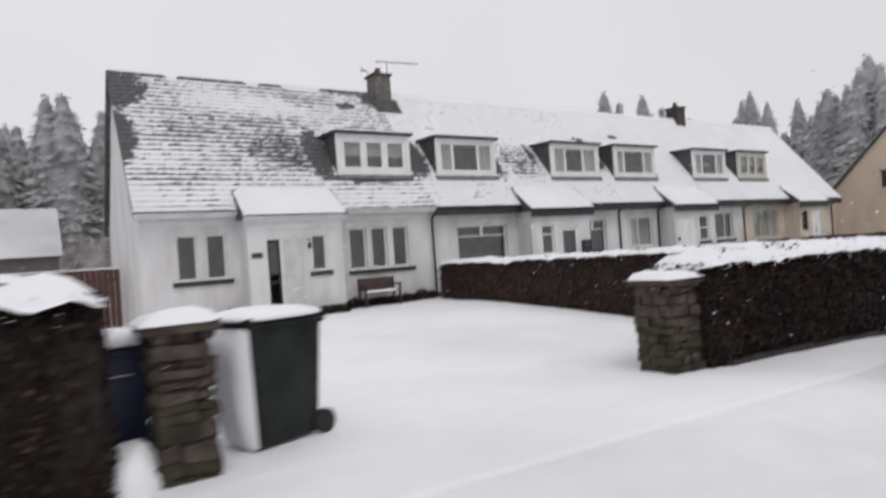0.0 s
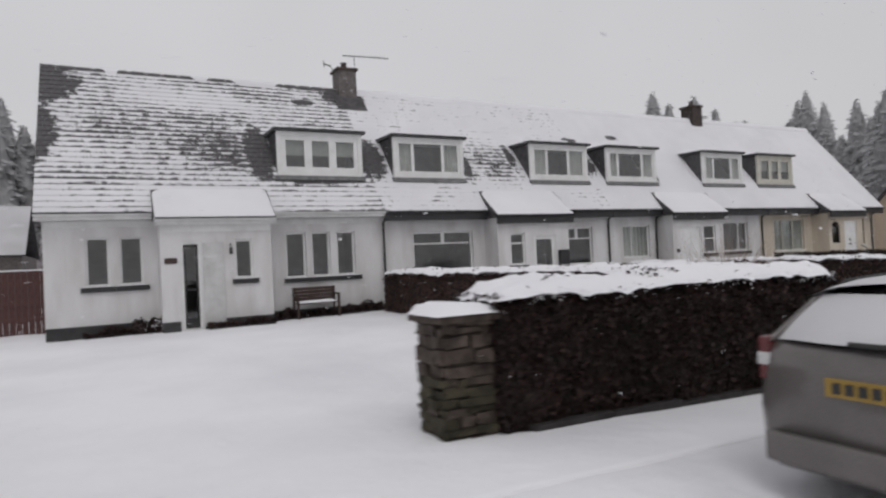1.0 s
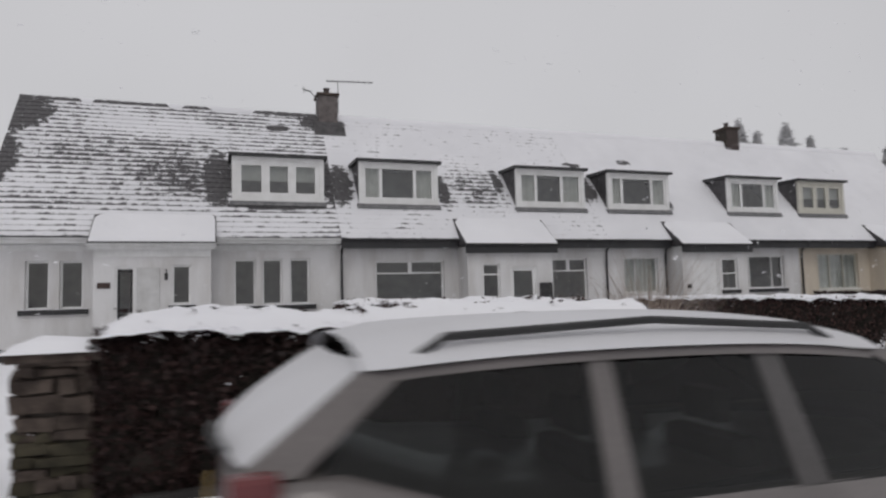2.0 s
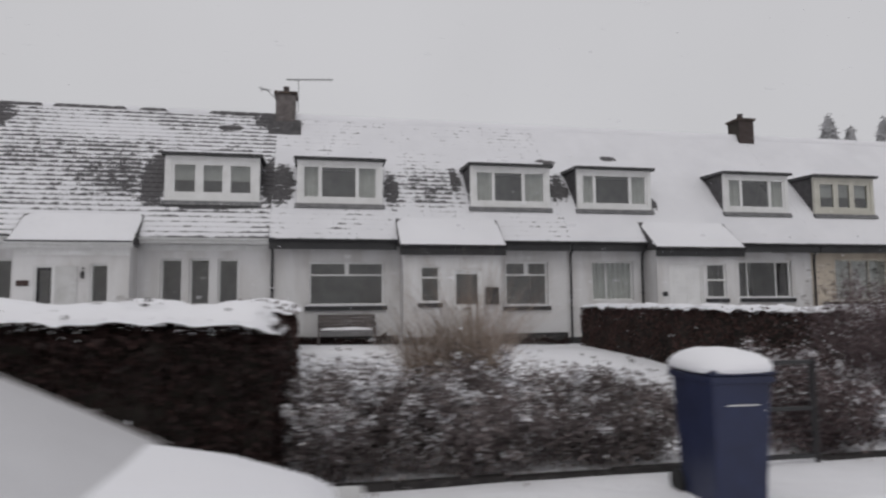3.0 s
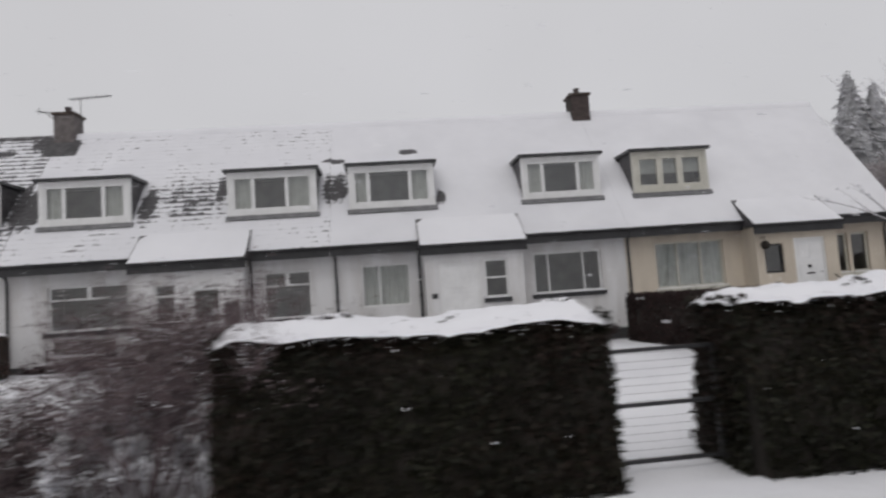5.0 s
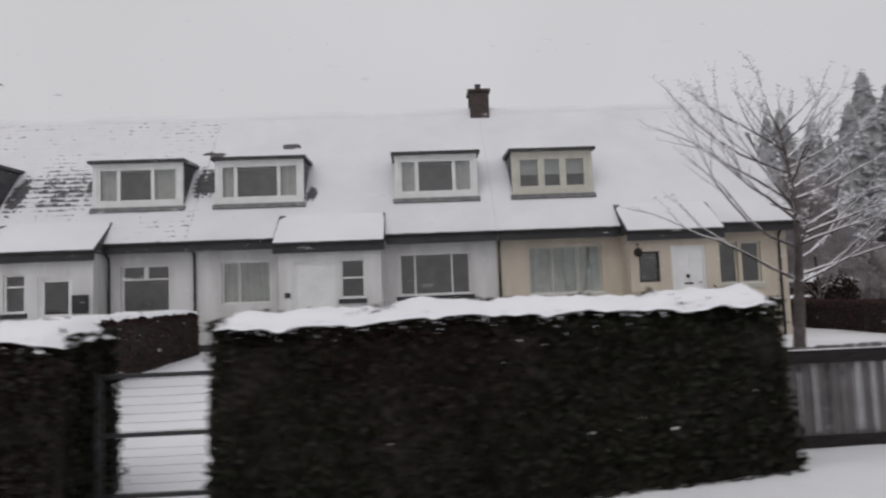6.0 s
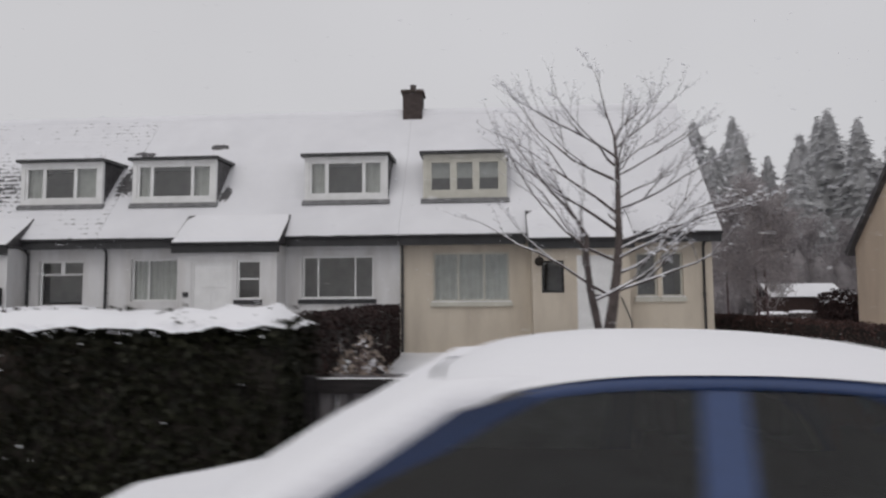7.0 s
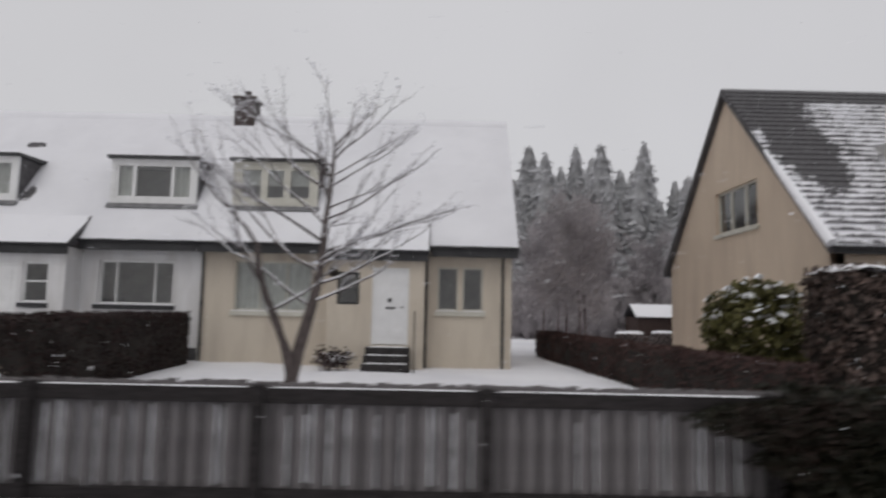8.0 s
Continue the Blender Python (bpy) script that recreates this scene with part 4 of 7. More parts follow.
# ---- chimneys and aerials ----
def chimney(house, x0, x1, top, label, cap, flashed, brick):
    bm = bmesh.new()
    box(bm, x0, x1, RIDGE_Y - 0.33, RIDGE_Y + 0.33, 6.9, top)
    c = part("chimney", bm, brick if flashed else M["mortar"], house, label)
    # brick courses, proud of the mortar
    n = int((top - 7.35) / 0.075)
    for i in range(n):
        z = 7.35 + i * 0.075
        cols = max(2, round((x1 - x0) / 0.22))
        for k in range(cols):
            a = x0 + (x1 - x0) * k / cols
            b = x0 + (x1 - x0) * (k + 1) / cols
            part("brick", one_box(a + 0.004, b - 0.006, RIDGE_Y - 0.338, RIDGE_Y - 0.30, z + 0.004, z + 0.068), brick, c)
    part("chimney_cope", one_box(x0 - 0.06, x1 + 0.06, RIDGE_Y - 0.40, RIDGE_Y + 0.40, top, top + 0.09, 0.012), M["stone"], c)
    for px in cap:
        bm = bmesh.new()
        tube(bm, [(px, RIDGE_Y, top + 0.09), (px, RIDGE_Y, top + 0.13), (px, RIDGE_Y, top + 0.30), (px, RIDGE_Y, top + 0.34)], [0.13, 0.11, 0.095, 0.12], 12)
        part("chimney_pot", bm, M["pot"], c)
    if not flashed:
        return c
    bm = bmesh.new()
    prism_x(bm, [(RIDGE_Y - 0.75, RIDGE_Z - 0.75 * SLOPE + 0.06), (RIDGE_Y - 0.3, RIDGE_Z - 0.3 * SLOPE + 0.09), (RIDGE_Y - 0.3, RIDGE_Z - 0.3 * SLOPE - 0.1)], x0 - 0.20, x1 + 0.20)
    part("flashing", bm, M["slate"], c)
    return c


ch = chimney(A, 11.23, 11.87, 8.50, "weathered grey-brown brick chimney with one clay pot", (11.55,), True, M["brick_grey"])
bm = bmesh.new()
tube(bm, [(11.95, RIDGE_Y, 8.0), (11.95, RIDGE_Y, 9.1), (11.8, RIDGE_Y, 9.14)], 0.014, 6)
tube(bm, [(11.55, RIDGE_Y + 0.1, 9.15), (13.1, RIDGE_Y - 0.4, 9.06)], 0.018, 6)
for k in range(9):
    cx = 11.62 + k * 0.17
    cy = RIDGE_Y + 0.08 - k * 0.055
    tube(bm, [(cx - 0.05, cy - 0.16, 9.145 - k * 0.01), (cx + 0.05, cy + 0.16, 9.145 - k * 0.01)], 0.007, 4)
part("television_aerial", bm, M["aerial"], ch, "long thin television aerial on a mast")
bm = bmesh.new()
tube(bm, [(11.23, RIDGE_Y - 0.2, 8.35), (10.95, RIDGE_Y - 0.25, 8.62), (10.75, RIDGE_Y - 0.25, 8.66)], 0.014, 6)
tube(bm, [(10.75, RIDGE_Y - 0.25, 8.55), (10.75, RIDGE_Y - 0.25, 8.78)], 0.012, 5)
tube(bm, [(10.68, RIDGE_Y - 0.35, 8.66), (11.05, RIDGE_Y - 0.15, 8.66)], 0.012, 5)
part("television_aerial", bm, M["aerial"], ch, "short stub aerial on a bracket")
chimney(D, 28.60, 29.25, 8.42, "dark brick chimney with a low pot", (28.92,), False, M["brick"])


# ---- the neighbouring tan house, gable to the row ----
def gable_house():
    gx, ay, az = 43.2, 17.75, 7.7
    fy, by, ez = 13.1, 22.4, 2.95
    h = holder("gabled_house", 48.5, ay, 0, "tan roughcast house with a dark patchily snowed roof", "house")
    bm = bmesh.new()
    win = (16.25, 18.55, 3.80, 4.95)
    # gable wall with its window opening, along y
    pr = [(fy + 0.35, -0.3), (by - 0.35, -0.3), (by - 0.35, ez + 0.2), (ay, az - 0.15), (fy + 0.35, ez + 0.2)]
    sl = (az - 0.15 - ez - 0.2) / (ay - fy - 0.35)

    def top(y):
        return az - 0.15 - abs(y - ay) * sl

    cols = [fy + 0.35, win[0], win[1], by - 0.35]
    for x in (gx, gx + 0.3):
        quad(bm, (x, cols[0], -0.3), (x, cols[1], -0.3), (x, cols[1], top(cols[1])), (x, cols[0], top(cols[0])))
        quad(bm, (x, cols[1], -0.3), (x, cols[2], -0.3), (x, cols[2], win[2]), (x, cols[1], win[2]))
        bm.faces.new([bm.verts.new(p) for p in ((x, cols[1], win[3]), (x, cols[2], win[3]), (x, cols[2], top(cols[2])), (x, ay, az - 0.15), (x, cols[1], top(cols[1])))])
        quad(bm, (x, cols[2], -0.3), (x, cols[3], -0.3), (x, cols[3], top(cols[3])), (x, cols[2], top(cols[2])))
    for (ya, za), (yb, zb) in (((win[0], win[2]), (win[1], win[2])), ((win[1], win[2]), (win[1], win[3])), ((win[1], win[3]), (win[0], win[3])), ((win[0], win[3]), (win[0], win[2]))):
        quad(bm, (gx, ya, za), (gx, yb, zb), (gx + 0.3, yb, zb), (gx + 0.3, ya, za))
    bmesh.ops.recalc_face_normals(bm, faces=bm.faces)
    part("gable_wall", bm, M["tan_wall"], h)
    part("front_wall", one_box(gx + 0.3, 55.0, fy + 0.35, fy + 0.65, -0.3, ez + 0.2), M["tan_wall"], h)
    part("rear_wall", one_box(gx + 0.3, 55.0, by - 0.65, by - 0.35, -0.3, ez + 0.2), M["tan_wall"], h)
    part("far_gable", prism_x(bmesh.new(), pr, 54.7, 55.0), M["tan_wall"], h)
    part("inner_wall", one_box(gx + 2.5, gx + 2.6, fy + 0.7, by - 0.7, 0.0, 5.6), M["room"], h)
    bm = bmesh.new()
    yw = [16.25, 17.0, 17.8, 18.55]
    outer = ((16.25, 3.80), (18.55, 3.80), (18.55, 4.95), (16.25, 4.95))
    inner = ((16.31, 3.86), (18.49, 3.86), (18.49, 4.89), (16.31, 4.89))
    ring = [[bm.verts.new((x, y, z)) for y, z in loop] for x in (gx + 0.09, gx + 0.16) for loop in (outer, inner)]
    for k in range(4):
        j = (k + 1) % 4
        for la, lb in ((0, 1), (1, 3), (3, 2), (2, 0)):
            bm.faces.new((ring[la][k], ring[la][j], ring[lb][j], ring[lb][k]))
    bmesh.ops.recalc_face_normals(bm, faces=bm.faces)
    wn_ = part("window", bm, M["pvc_cream"], h)
    for yc in yw[1:3]:
        part("mullion", one_box(gx + 0.092, gx + 0.158, yc - 0.05, yc + 0.05, 3.86, 4.89), M["pvc_cream"], wn_)
    for a, b in zip(yw, yw[1:]):
        pb = bmesh.new()
        quad(pb, (gx + 0.12, b - 0.03, 3.83), (gx + 0.12, a + 0.03, 3.83), (gx + 0.12, a + 0.03, 4.92), (gx + 0.12, b - 0.03, 4.92))
        p = part("pane", pb, M["dormer_glass"], wn_)
        p.visible_shadow = False
    part("sill", one_box(gx - 0.06, gx + 0.09, 16.15, 18.65, 3.69, 3.79, 0.01), M["pvc_cream"], wn_)
    bm = bmesh.new()
    prism_x(bm, [(fy, ez), (ay, az), (by, ez), (by - 0.1, ez - 0.14), (ay, az - 0.16), (fy + 0.1, ez - 0.14)], gx - 0.16, 55.2)
    r = part("roof", bm, M["slate"], h, "steep dark tiled roof")
    n = 30
    slope = (az - ez) / (ay - fy)
    nrm = Vector((0, -slope, 1)).normalized()
    for i in range(n):
        za, zb = ez + (az - ez) * i / n, ez + (az - ez) * (i + 1) / n + 0.02
        bm = bmesh.new()
        lo, lb, hi = [], [], []
        for j in range(31):
            x = gx - 0.16 + 12.35 * j / 30
            jit = 0.012 * noise.noise((x * 3, i * 5, 2))
            p0 = Vector((x, fy + (za + jit - ez) / slope, za + jit))
            lo.append(bm.verts.new(p0 + nrm * 0.045))
            lb.append(bm.verts.new(p0 + nrm * 0.003))
            hi.append(bm.verts.new(Vector((x, fy + (zb - ez) / slope, zb)) + nrm * 0.01))
        for j in range(30):
            bm.faces.new((lo[j], lo[j + 1], hi[j + 1], hi[j]))
            bm.faces.new((lb[j], lb[j + 1], lo[j + 1], lo[j]))
        part("tile_course", bm, M["roof_far"], r)
    # snow-lined verge along the lower part of the gable
    bm = bmesh.new()
    a, b = Vector((gx - 0.17, fy - 0.02, ez + 0.05)), Vector((gx - 0.17, fy + 2.4, ez + 0.05 + 2.4 * slope))
    tube(bm, [a, a.lerp(b, 0.4), a.lerp(b, 0.75), b], [0.11, 0.10, 0.08, 0.03], 8)
    part("verge_snow", bm, M["snow_cap"], r, "snow along the verge")
    gutter(h, gx - 0.1, 55.1, fy - 0.01, ez, M["black"], 0.14)
    return h


gable_house()


# ---- hedges ----
def hedge(x0, y0, x1, y1, width, height, leaf, label, seed, density=520, leaf_size=0.055, snow=0.10, group="garden hedges", back=True, sag=0.05, level=None, foot=0.0):
    """A clipped hedge from one ground point to another: dense core darkened for inner shade, leaves all over its faces,
    lumpy snow on top.
    """
    rng = np.random.default_rng(seed)
    a, b = np.array([x0, y0]), np.array([x1, y1])
    length = float(np.linalg.norm(b - a))
    d = (b - a) / length
    nrm = np.array([-d[1], d[0]])

    def top(s):
        high = height if level is None else level - ground_at(min(max(s, 0.0), length))
        return high + sag * noise.noise((s * 0.9 + seed, 0.3, 0)) + 0.03 * noise.noise((s * 3.0, seed, 1))

    def ground_at(s):
        p = a + d * s
        return gz(p[0], p[1])

    def place(s, w, z):
        p = a + d * s + nrm * w
        return (p[0], p[1], z)

    h = holder("hedge", (x0 + x1) / 2, (y0 + y1) / 2, gz((x0 + x1) / 2, (y0 + y1) / 2), label, "hedge", group)
    # core
    n = max(2, int(length / 0.35))
    verts, faces = [], []
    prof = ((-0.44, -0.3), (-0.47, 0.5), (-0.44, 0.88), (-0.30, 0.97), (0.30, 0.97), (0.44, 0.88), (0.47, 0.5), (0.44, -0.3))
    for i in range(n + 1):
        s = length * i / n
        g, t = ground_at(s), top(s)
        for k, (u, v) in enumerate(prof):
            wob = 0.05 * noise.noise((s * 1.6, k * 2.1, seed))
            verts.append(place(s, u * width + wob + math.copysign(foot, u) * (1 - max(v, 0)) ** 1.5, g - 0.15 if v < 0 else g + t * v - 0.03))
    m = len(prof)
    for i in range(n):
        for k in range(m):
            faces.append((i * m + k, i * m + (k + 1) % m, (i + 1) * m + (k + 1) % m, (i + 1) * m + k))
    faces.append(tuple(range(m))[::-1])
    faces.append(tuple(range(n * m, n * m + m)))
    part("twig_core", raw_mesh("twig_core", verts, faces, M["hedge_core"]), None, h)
    # leaves on faces
    pts = []
    sides = [(-1, 1.0)] + ([(1, 0.55)] if back else [])
    for side, dens in sides:
        cnt = int(length * height * density * dens)
        s = rng.uniform(-0.03, length + 0.03, cnt)
        v = rng.uniform(0.0, 1.0, cnt)
        for ss, vv in zip(s, v):
            bulge = 0.05 * noise.noise((ss * 1.6, vv * 3.0, seed + side)) + 0.03 * noise.noise((ss * 5, vv * 6, seed))
            w = side * (width * 0.5 * (1.0 - 0.16 * max(0, vv - 0.85) / 0.15) + bulge + foot * (1 - vv) ** 1.5) + rng.normal(0, 0.018)
            pts.append(place(ss, w, ground_at(ss) + vv * top(ss)))
    cnt = int(length * width * density * 0.8)
    for ss, uu in zip(rng.uniform(0, length, cnt), rng.uniform(-0.5, 0.5, cnt)):
        pts.append(place(ss, uu * width, ground_at(ss) + top(ss) * (0.955 - 0.10 * abs(uu * 2) ** 4) + rng.normal(0, 0.015)))
    cnt = int(length * width * density * 0.10) if snow > 0.06 else 0
    for ss, uu in zip(rng.uniform(0, length, cnt), rng.uniform(-0.5, 0.5, cnt)):
        if noise.noise((ss * 2.7, uu * 3.0, seed + 9)) > 0.22:
            pts.append(place(ss, uu * width, ground_at(ss) + top(ss) * 0.965 + 0.03 + snow * (1 - abs(2 * uu) ** 3.2) * 1.05 + rng.normal(0, 0.015)))
    for end in (0.0, length):
        cnt = int(width * height * density)
        for uu, vv in zip(rng.uniform(-0.5, 0.5, cnt), rng.uniform(0, 1, cnt)):
            off = (0.04 + 0.05 * noise.noise((uu * 4, vv * 4, seed))) * (-1 if end == 0 else 1)
            pts.append(place(end + off + rng.normal(0, 0.015), uu * width, ground_at(end) + vv * top(end)))
    f = part("foliage", leaf_mesh("foliage", rng, pts, leaf_size, leaf), None, h)
    f["kind"] = "stuff"
    # snow on top
    if snow > 0:
        ns, nw = max(4, int(length / 0.07)), 11
        verts, faces = [], []
        for i in range(ns + 1):
            s = -0.08 + (length + 0.16) * i / ns
            g, t = ground_at(min(max(s, 0), length)), top(min(max(s, 0), length))
            for k in range(nw + 1):
                u = -1 + 2 * k / nw
                e = max(0.0, 1 - abs(u) ** 3.2)
                endf = min(1.0, min(i, ns - i) / 3.0 + 0.05)
                over = 0.53 * width + 0.03 + 0.05 * noise.noise((s * 3.2, u, seed + 7)) + 0.035 * noise.noise((s * 9.0, u, seed + 5))
                droop = 0.05 * (1 - endf) + (0.015 + 0.085 * max(0, noise.noise((s * 2.3, u * 0.7, seed + 3))) + 0.055 * max(0, noise.noise((s * 6.3, u * 0.7, seed + 4)))) * abs(u) ** 6
                hgt = 0.03 + snow * e * endf * (0.95 + 0.6 * noise.noise((s * 2.0, u * 1.2, seed))) + 0.045 * noise.noise((s * 5.5, u * 3, seed)) * e + 0.02 * noise.noise((s * 11, u * 6, seed)) * e
                verts.append(place(s, u * over * (0.80 + 0.20 * endf), g + t * 0.965 + hgt - droop))
        m = nw + 1
        for i in range(ns):
            for k in range(nw):
                faces.append((i * m + k, i * m + k + 1, (i + 1) * m + k + 1, (i + 1) * m + k))
        part("snow_layer", raw_mesh("snow_layer", verts, faces, M["snow_cap"], True), None, h, "thick soft snow along the top")
        # a few clots caught in the upper leaves
        cl = []
        for k in range(int(length * 90)):
            s = rng.uniform(0, length)
            v = 1 - abs(rng.normal(0, 0.10 if k % 30 == 0 else 0.035))
            if v > 0.2:
                cl.append(place(s, -(width * 0.5 + 0.03 + rng.uniform(-0.02, 0.03)), ground_at(s) + v * top(s)))
        c = part("snow_dusting", leaf_mesh("snow_dusting", rng, cl, 0.014, M["snow_cap"], 0.3, 2.0), None, h)
        c["kind"] = "stuff"
    return h


hedge(7.18, 6.12, 12.25, 6.05, 0.85, 1.27, M["hedge_brown"], "clipped dark brown hedge by the stone pillar, thick snow on top", 11, 1600, 0.036, snow=0.14, level=1.40)
hedge(-9.0, 6.30, 0.62, 6.20, 0.8, 1.40, M["hedge_brown"], "dark brown roadside hedge with heavy snow on top", 12, 1100, 0.036, snow=0.14, level=1.66)
hedge(11.42, 17.7, 11.95, 6.9, 0.9, 0.98, M["hedge_russet"], "low russet hedge between two gardens, snow on top", 13, 900, 0.036, snow=0.07, level=1.49)
hedge(20.20, 6.15, 23.61, 6.15, 0.85, 1.34, M["hedge_green"], "tall dark green hedge under thick snow", 14, 1900, 0.036, snow=0.14, level=1.34, foot=0.26)
hedge(24.86, 6.12, 29.68, 6.18, 0.9, 1.38, M["hedge_green"], "long dark evergreen hedge under thick snow", 15, 1900, 0.036, snow=0.11, level=1.41, foot=0.26)
hedge(20.45, 17.6, 20.4, 6.9, 0.55, 1.02, M["hedge_russet"], "dark russet-brown hedge dividing front gardens", 16, 900, 0.036, snow=0.05, level=1.37)
hedge(28.72, 17.7, 29.2, 7.0, 0.6, 1.28, M["hedge_brown"], "brown garden hedge against the cream house", 17, 900, 0.036, snow=0.0, level=1.40)
hedge(40.35, 9.6, 39.25, 24.0, 0.5, 0.95, M["hedge_russet"], "low dark brown boundary hedge, bare of snow", 18, 900, 0.036, snow=0.0)
hedge(38.35, 6.25, 46.0, 6.3, 0.7, 0.98, M["hedge_green"], "dark low hedge at the end of the board fence", 19, 520, snow=0.0)
hedge(41.6, 10.9, 47.5, 10.6, 1.5, 2.35, M["hedge_tan"], "tall brown hedge before the tan house, snow on top", 20, 280, 0.07, snow=0.06, sag=0.12)


# ---- stone pillars at the drive ----
def pillar(x0, x1, y0, y1, height, label, seed):
    """Rubble stones in rough courses round a mortar core, flat cope, cap of snow."""
    rng = random.Random(seed)
    g = gz((x0 + x1) / 2, (y0 + y1) / 2)
    p = holder("gate_pillar", (x0 + x1) / 2, (y0 + y1) / 2, g, label, "pillar", "drive pillars")
    part("mortar_core", one_box(x0 + 0.03, x1 - 0.03, y0 + 0.03, y1 - 0.03, g - 0.15, g + height - 0.06), M["mortar"], p)
    z = g - 0.05
    while z < g + height - 0.1:
        hgt = rng.uniform(0.06, 0.15)
        for face in range(4):
            along = (x1 - x0) if face % 2 == 0 else (y1 - y0)
            s = 0.0
            while s < along - 0.02:
                wd = min(rng.uniform(0.10, 0.34), along - s)
                if along - s - wd < 0.08:
                    wd = along - s
                out = rng.uniform(-0.01, 0.04)
                gap = rng.uniform(0.004, 0.012)
                if face == 0:
                    c = (x0 + s + gap, x0 + s + wd - gap, y0 - out, y0 + 0.07)
                elif face == 2:
                    c = (x0 + s + gap, x0 + s + wd - gap, y1 - 0.07, y1 + out)
                elif face == 1:
                    c = (x1 - 0.07, x1 + out, y0 + s + gap, y0 + s + wd - gap)
                else:
                    c = (x0 - out, x0 + 0.07, y0 + s + gap, y0 + s + wd - gap)
                bm = bmesh.new()
                box(bm, *c, z + gap, z + hgt - gap)
                for v in bm.verts:
                    v.co += Vector((rng.uniform(-1, 1), rng.uniform(-1, 1), rng.uniform(-1, 1))) * 0.02
                part("stone", bm, M["stone_moss"] if z < g + 0.55 and rng.random() < 0.75 else M["stone"], p)
                s += wd
        z += hgt
    top = g + height
    part("cope_stone", one_box(x0 - 0.07, x1 + 0.07, y0 - 0.07, y1 + 0.07, top - 0.09, top - 0.01, 0.015), M["stone"], p)
    snow_slab(p, x0 - 0.10, x1 + 0.10, y0 - 0.10, y1 + 0.10, top - 0.02, top - 0.02, 0.10, step=0.09)
    return p


pillar(6.60, 7.13, 5.80, 6.32, 1.16, "rubble stone drive pillar with mossy foot and snow cap", 3)
pillar(0.97, 1.38, 5.92, 6.42, 1.20, "brown rubble stone drive pillar capped with snow", 4)


# ---- wheeled bins ----
def wheelie_bin(x, y, turn, plastic, label, side_snow=False, snow=0.10, wide=1.0, tall=1.0):
    g = gz(x, y) + (-0.02 if y < 5.6 else 0.0)
    h = holder("wheeled_bin", x, y, g, label, "bin")

    def taper(bm):
        for v in bm.verts:
            k = 0.82 + 0.18 * (v.co.z - g) / 0.98
            v.co.x, v.co.y = x + (v.co.x - x) * k, y + (v.co.y - y) * k
        return bm

    bm = one_box(x - 0.285, x + 0.285, y - 0.35, y + 0.35, g + 0.02, g + 0.97, 0.035)
    part("bin_body", taper(bm), plastic, h)
    part("bin_rim", one_box(x - 0.305, x + 0.305, y - 0.37, y + 0.37, g + 0.93, g + 0.985, 0.015), plastic, h)
    bm = one_box(x - 0.30, x + 0.30, y - 0.385, y + 0.38, g + 0.988, g + 1.03, 0.02)
    box(bm, x - 0.25, x + 0.25, y - 0.33, y + 0.33, g + 1.028, g + 1.06, 0.015)
    part("lid", bm, plastic, h)
    if not side_snow:
        part("label_strip", one_box(x - 0.15, x + 0.15, y - 0.352, y - 0.34, g + 0.770, g + 0.778), M["pvc"], h, "narrow white strip")
    bm = bmesh.new()
    tube(bm, [(x - 0.25, y + 0.40, g + 0.94), (x + 0.25, y + 0.40, g + 0.94)], 0.016, 8)
    part("handle_bar", bm, plastic, h)
    for sx in (-1, 1):
        bm = bmesh.new()
        tube(bm, [(x + sx * 0.23, y + 0.33, g + 0.10), (x + sx * 0.29, y + 0.33, g + 0.10)], 0.10, 16)
        part("wheel", bm, M["rubber"], h)
    if snow > 0:
        bm = bmesh.new()
        # a low dome with rounded sides, overhanging the lid
        rows = ((0.0, 0.84), (0.08, 0.98), (0.30, 0.99), (0.58, 0.90), (0.82, 0.72), (1.0, 0.42), (1.06, 0.0))
        rings = []
        for hv, rad in rows:
            ring = []
            for k in range(28):
                an = 2 * math.pi * k / 28
                cx, cy = math.cos(an), math.sin(an)
                sq = 1.0 / (abs(cx) ** 3.4 + abs(cy) ** 3.4) ** (1 / 3.4)
                wob = 1 + 0.05 * noise.noise((cx * 2, cy * 2, hv * 2 + x))
                lift = 1 + 0.16 * noise.noise((cx * 1.3 * rad, cy * 1.3 * rad, x + 4))
                ring.append(bm.verts.new((x + cx * sq * 0.375 * rad * wob, y + cy * sq * 0.43 * rad * wob, g + 1.0 + (snow + 0.04) * hv * lift)))
            rings.append(ring)
        for ra, rb in zip(rings, rings[1:]):
            for k in range(28):
                bm.faces.new((ra[k], ra[(k + 1) % 28], rb[(k + 1) % 28], rb[k]))
        part("snow_layer", bm, M["snow_cap"], h, "rounded cap of snow", True)
    if side_snow:
        bm = bmesh.new()
        vs = []
        for i in range(11):
            for k in range(9):
                u, v = i / 10, k / 8
                e = min(1.0, 6 * min(u, 1 - u, v * 0.7 + 0.05, 1 - v + 0.02))
                xx = x - 0.275 + 0.55 * u
                zz = g + 0.02 + 0.93 * v
                kk = 0.82 + 0.18 * (zz - g) / 0.98
                vs.append(bm.verts.new((x + (xx - x) * kk, y - 0.35 * kk - 0.012 - 0.10 * e * (1 + 0.3 * noise.noise((u * 4, v * 4, 1))), zz)))
        for i in range(10):
            for k in range(8):
                a = i * 9 + k
                bm.faces.new((vs[a], vs[a + 1], vs[a + 10], vs[a + 9]))
        part("wind_blown_snow", bm, M["snow_cap"], h, "snow plastered on one side", True)
    h.matrix_basis = h.matrix_basis @ pose(0, 0, 0, 0, 0, turn) @ Matrix.Diagonal((wide, wide, tall, 1))
    return h


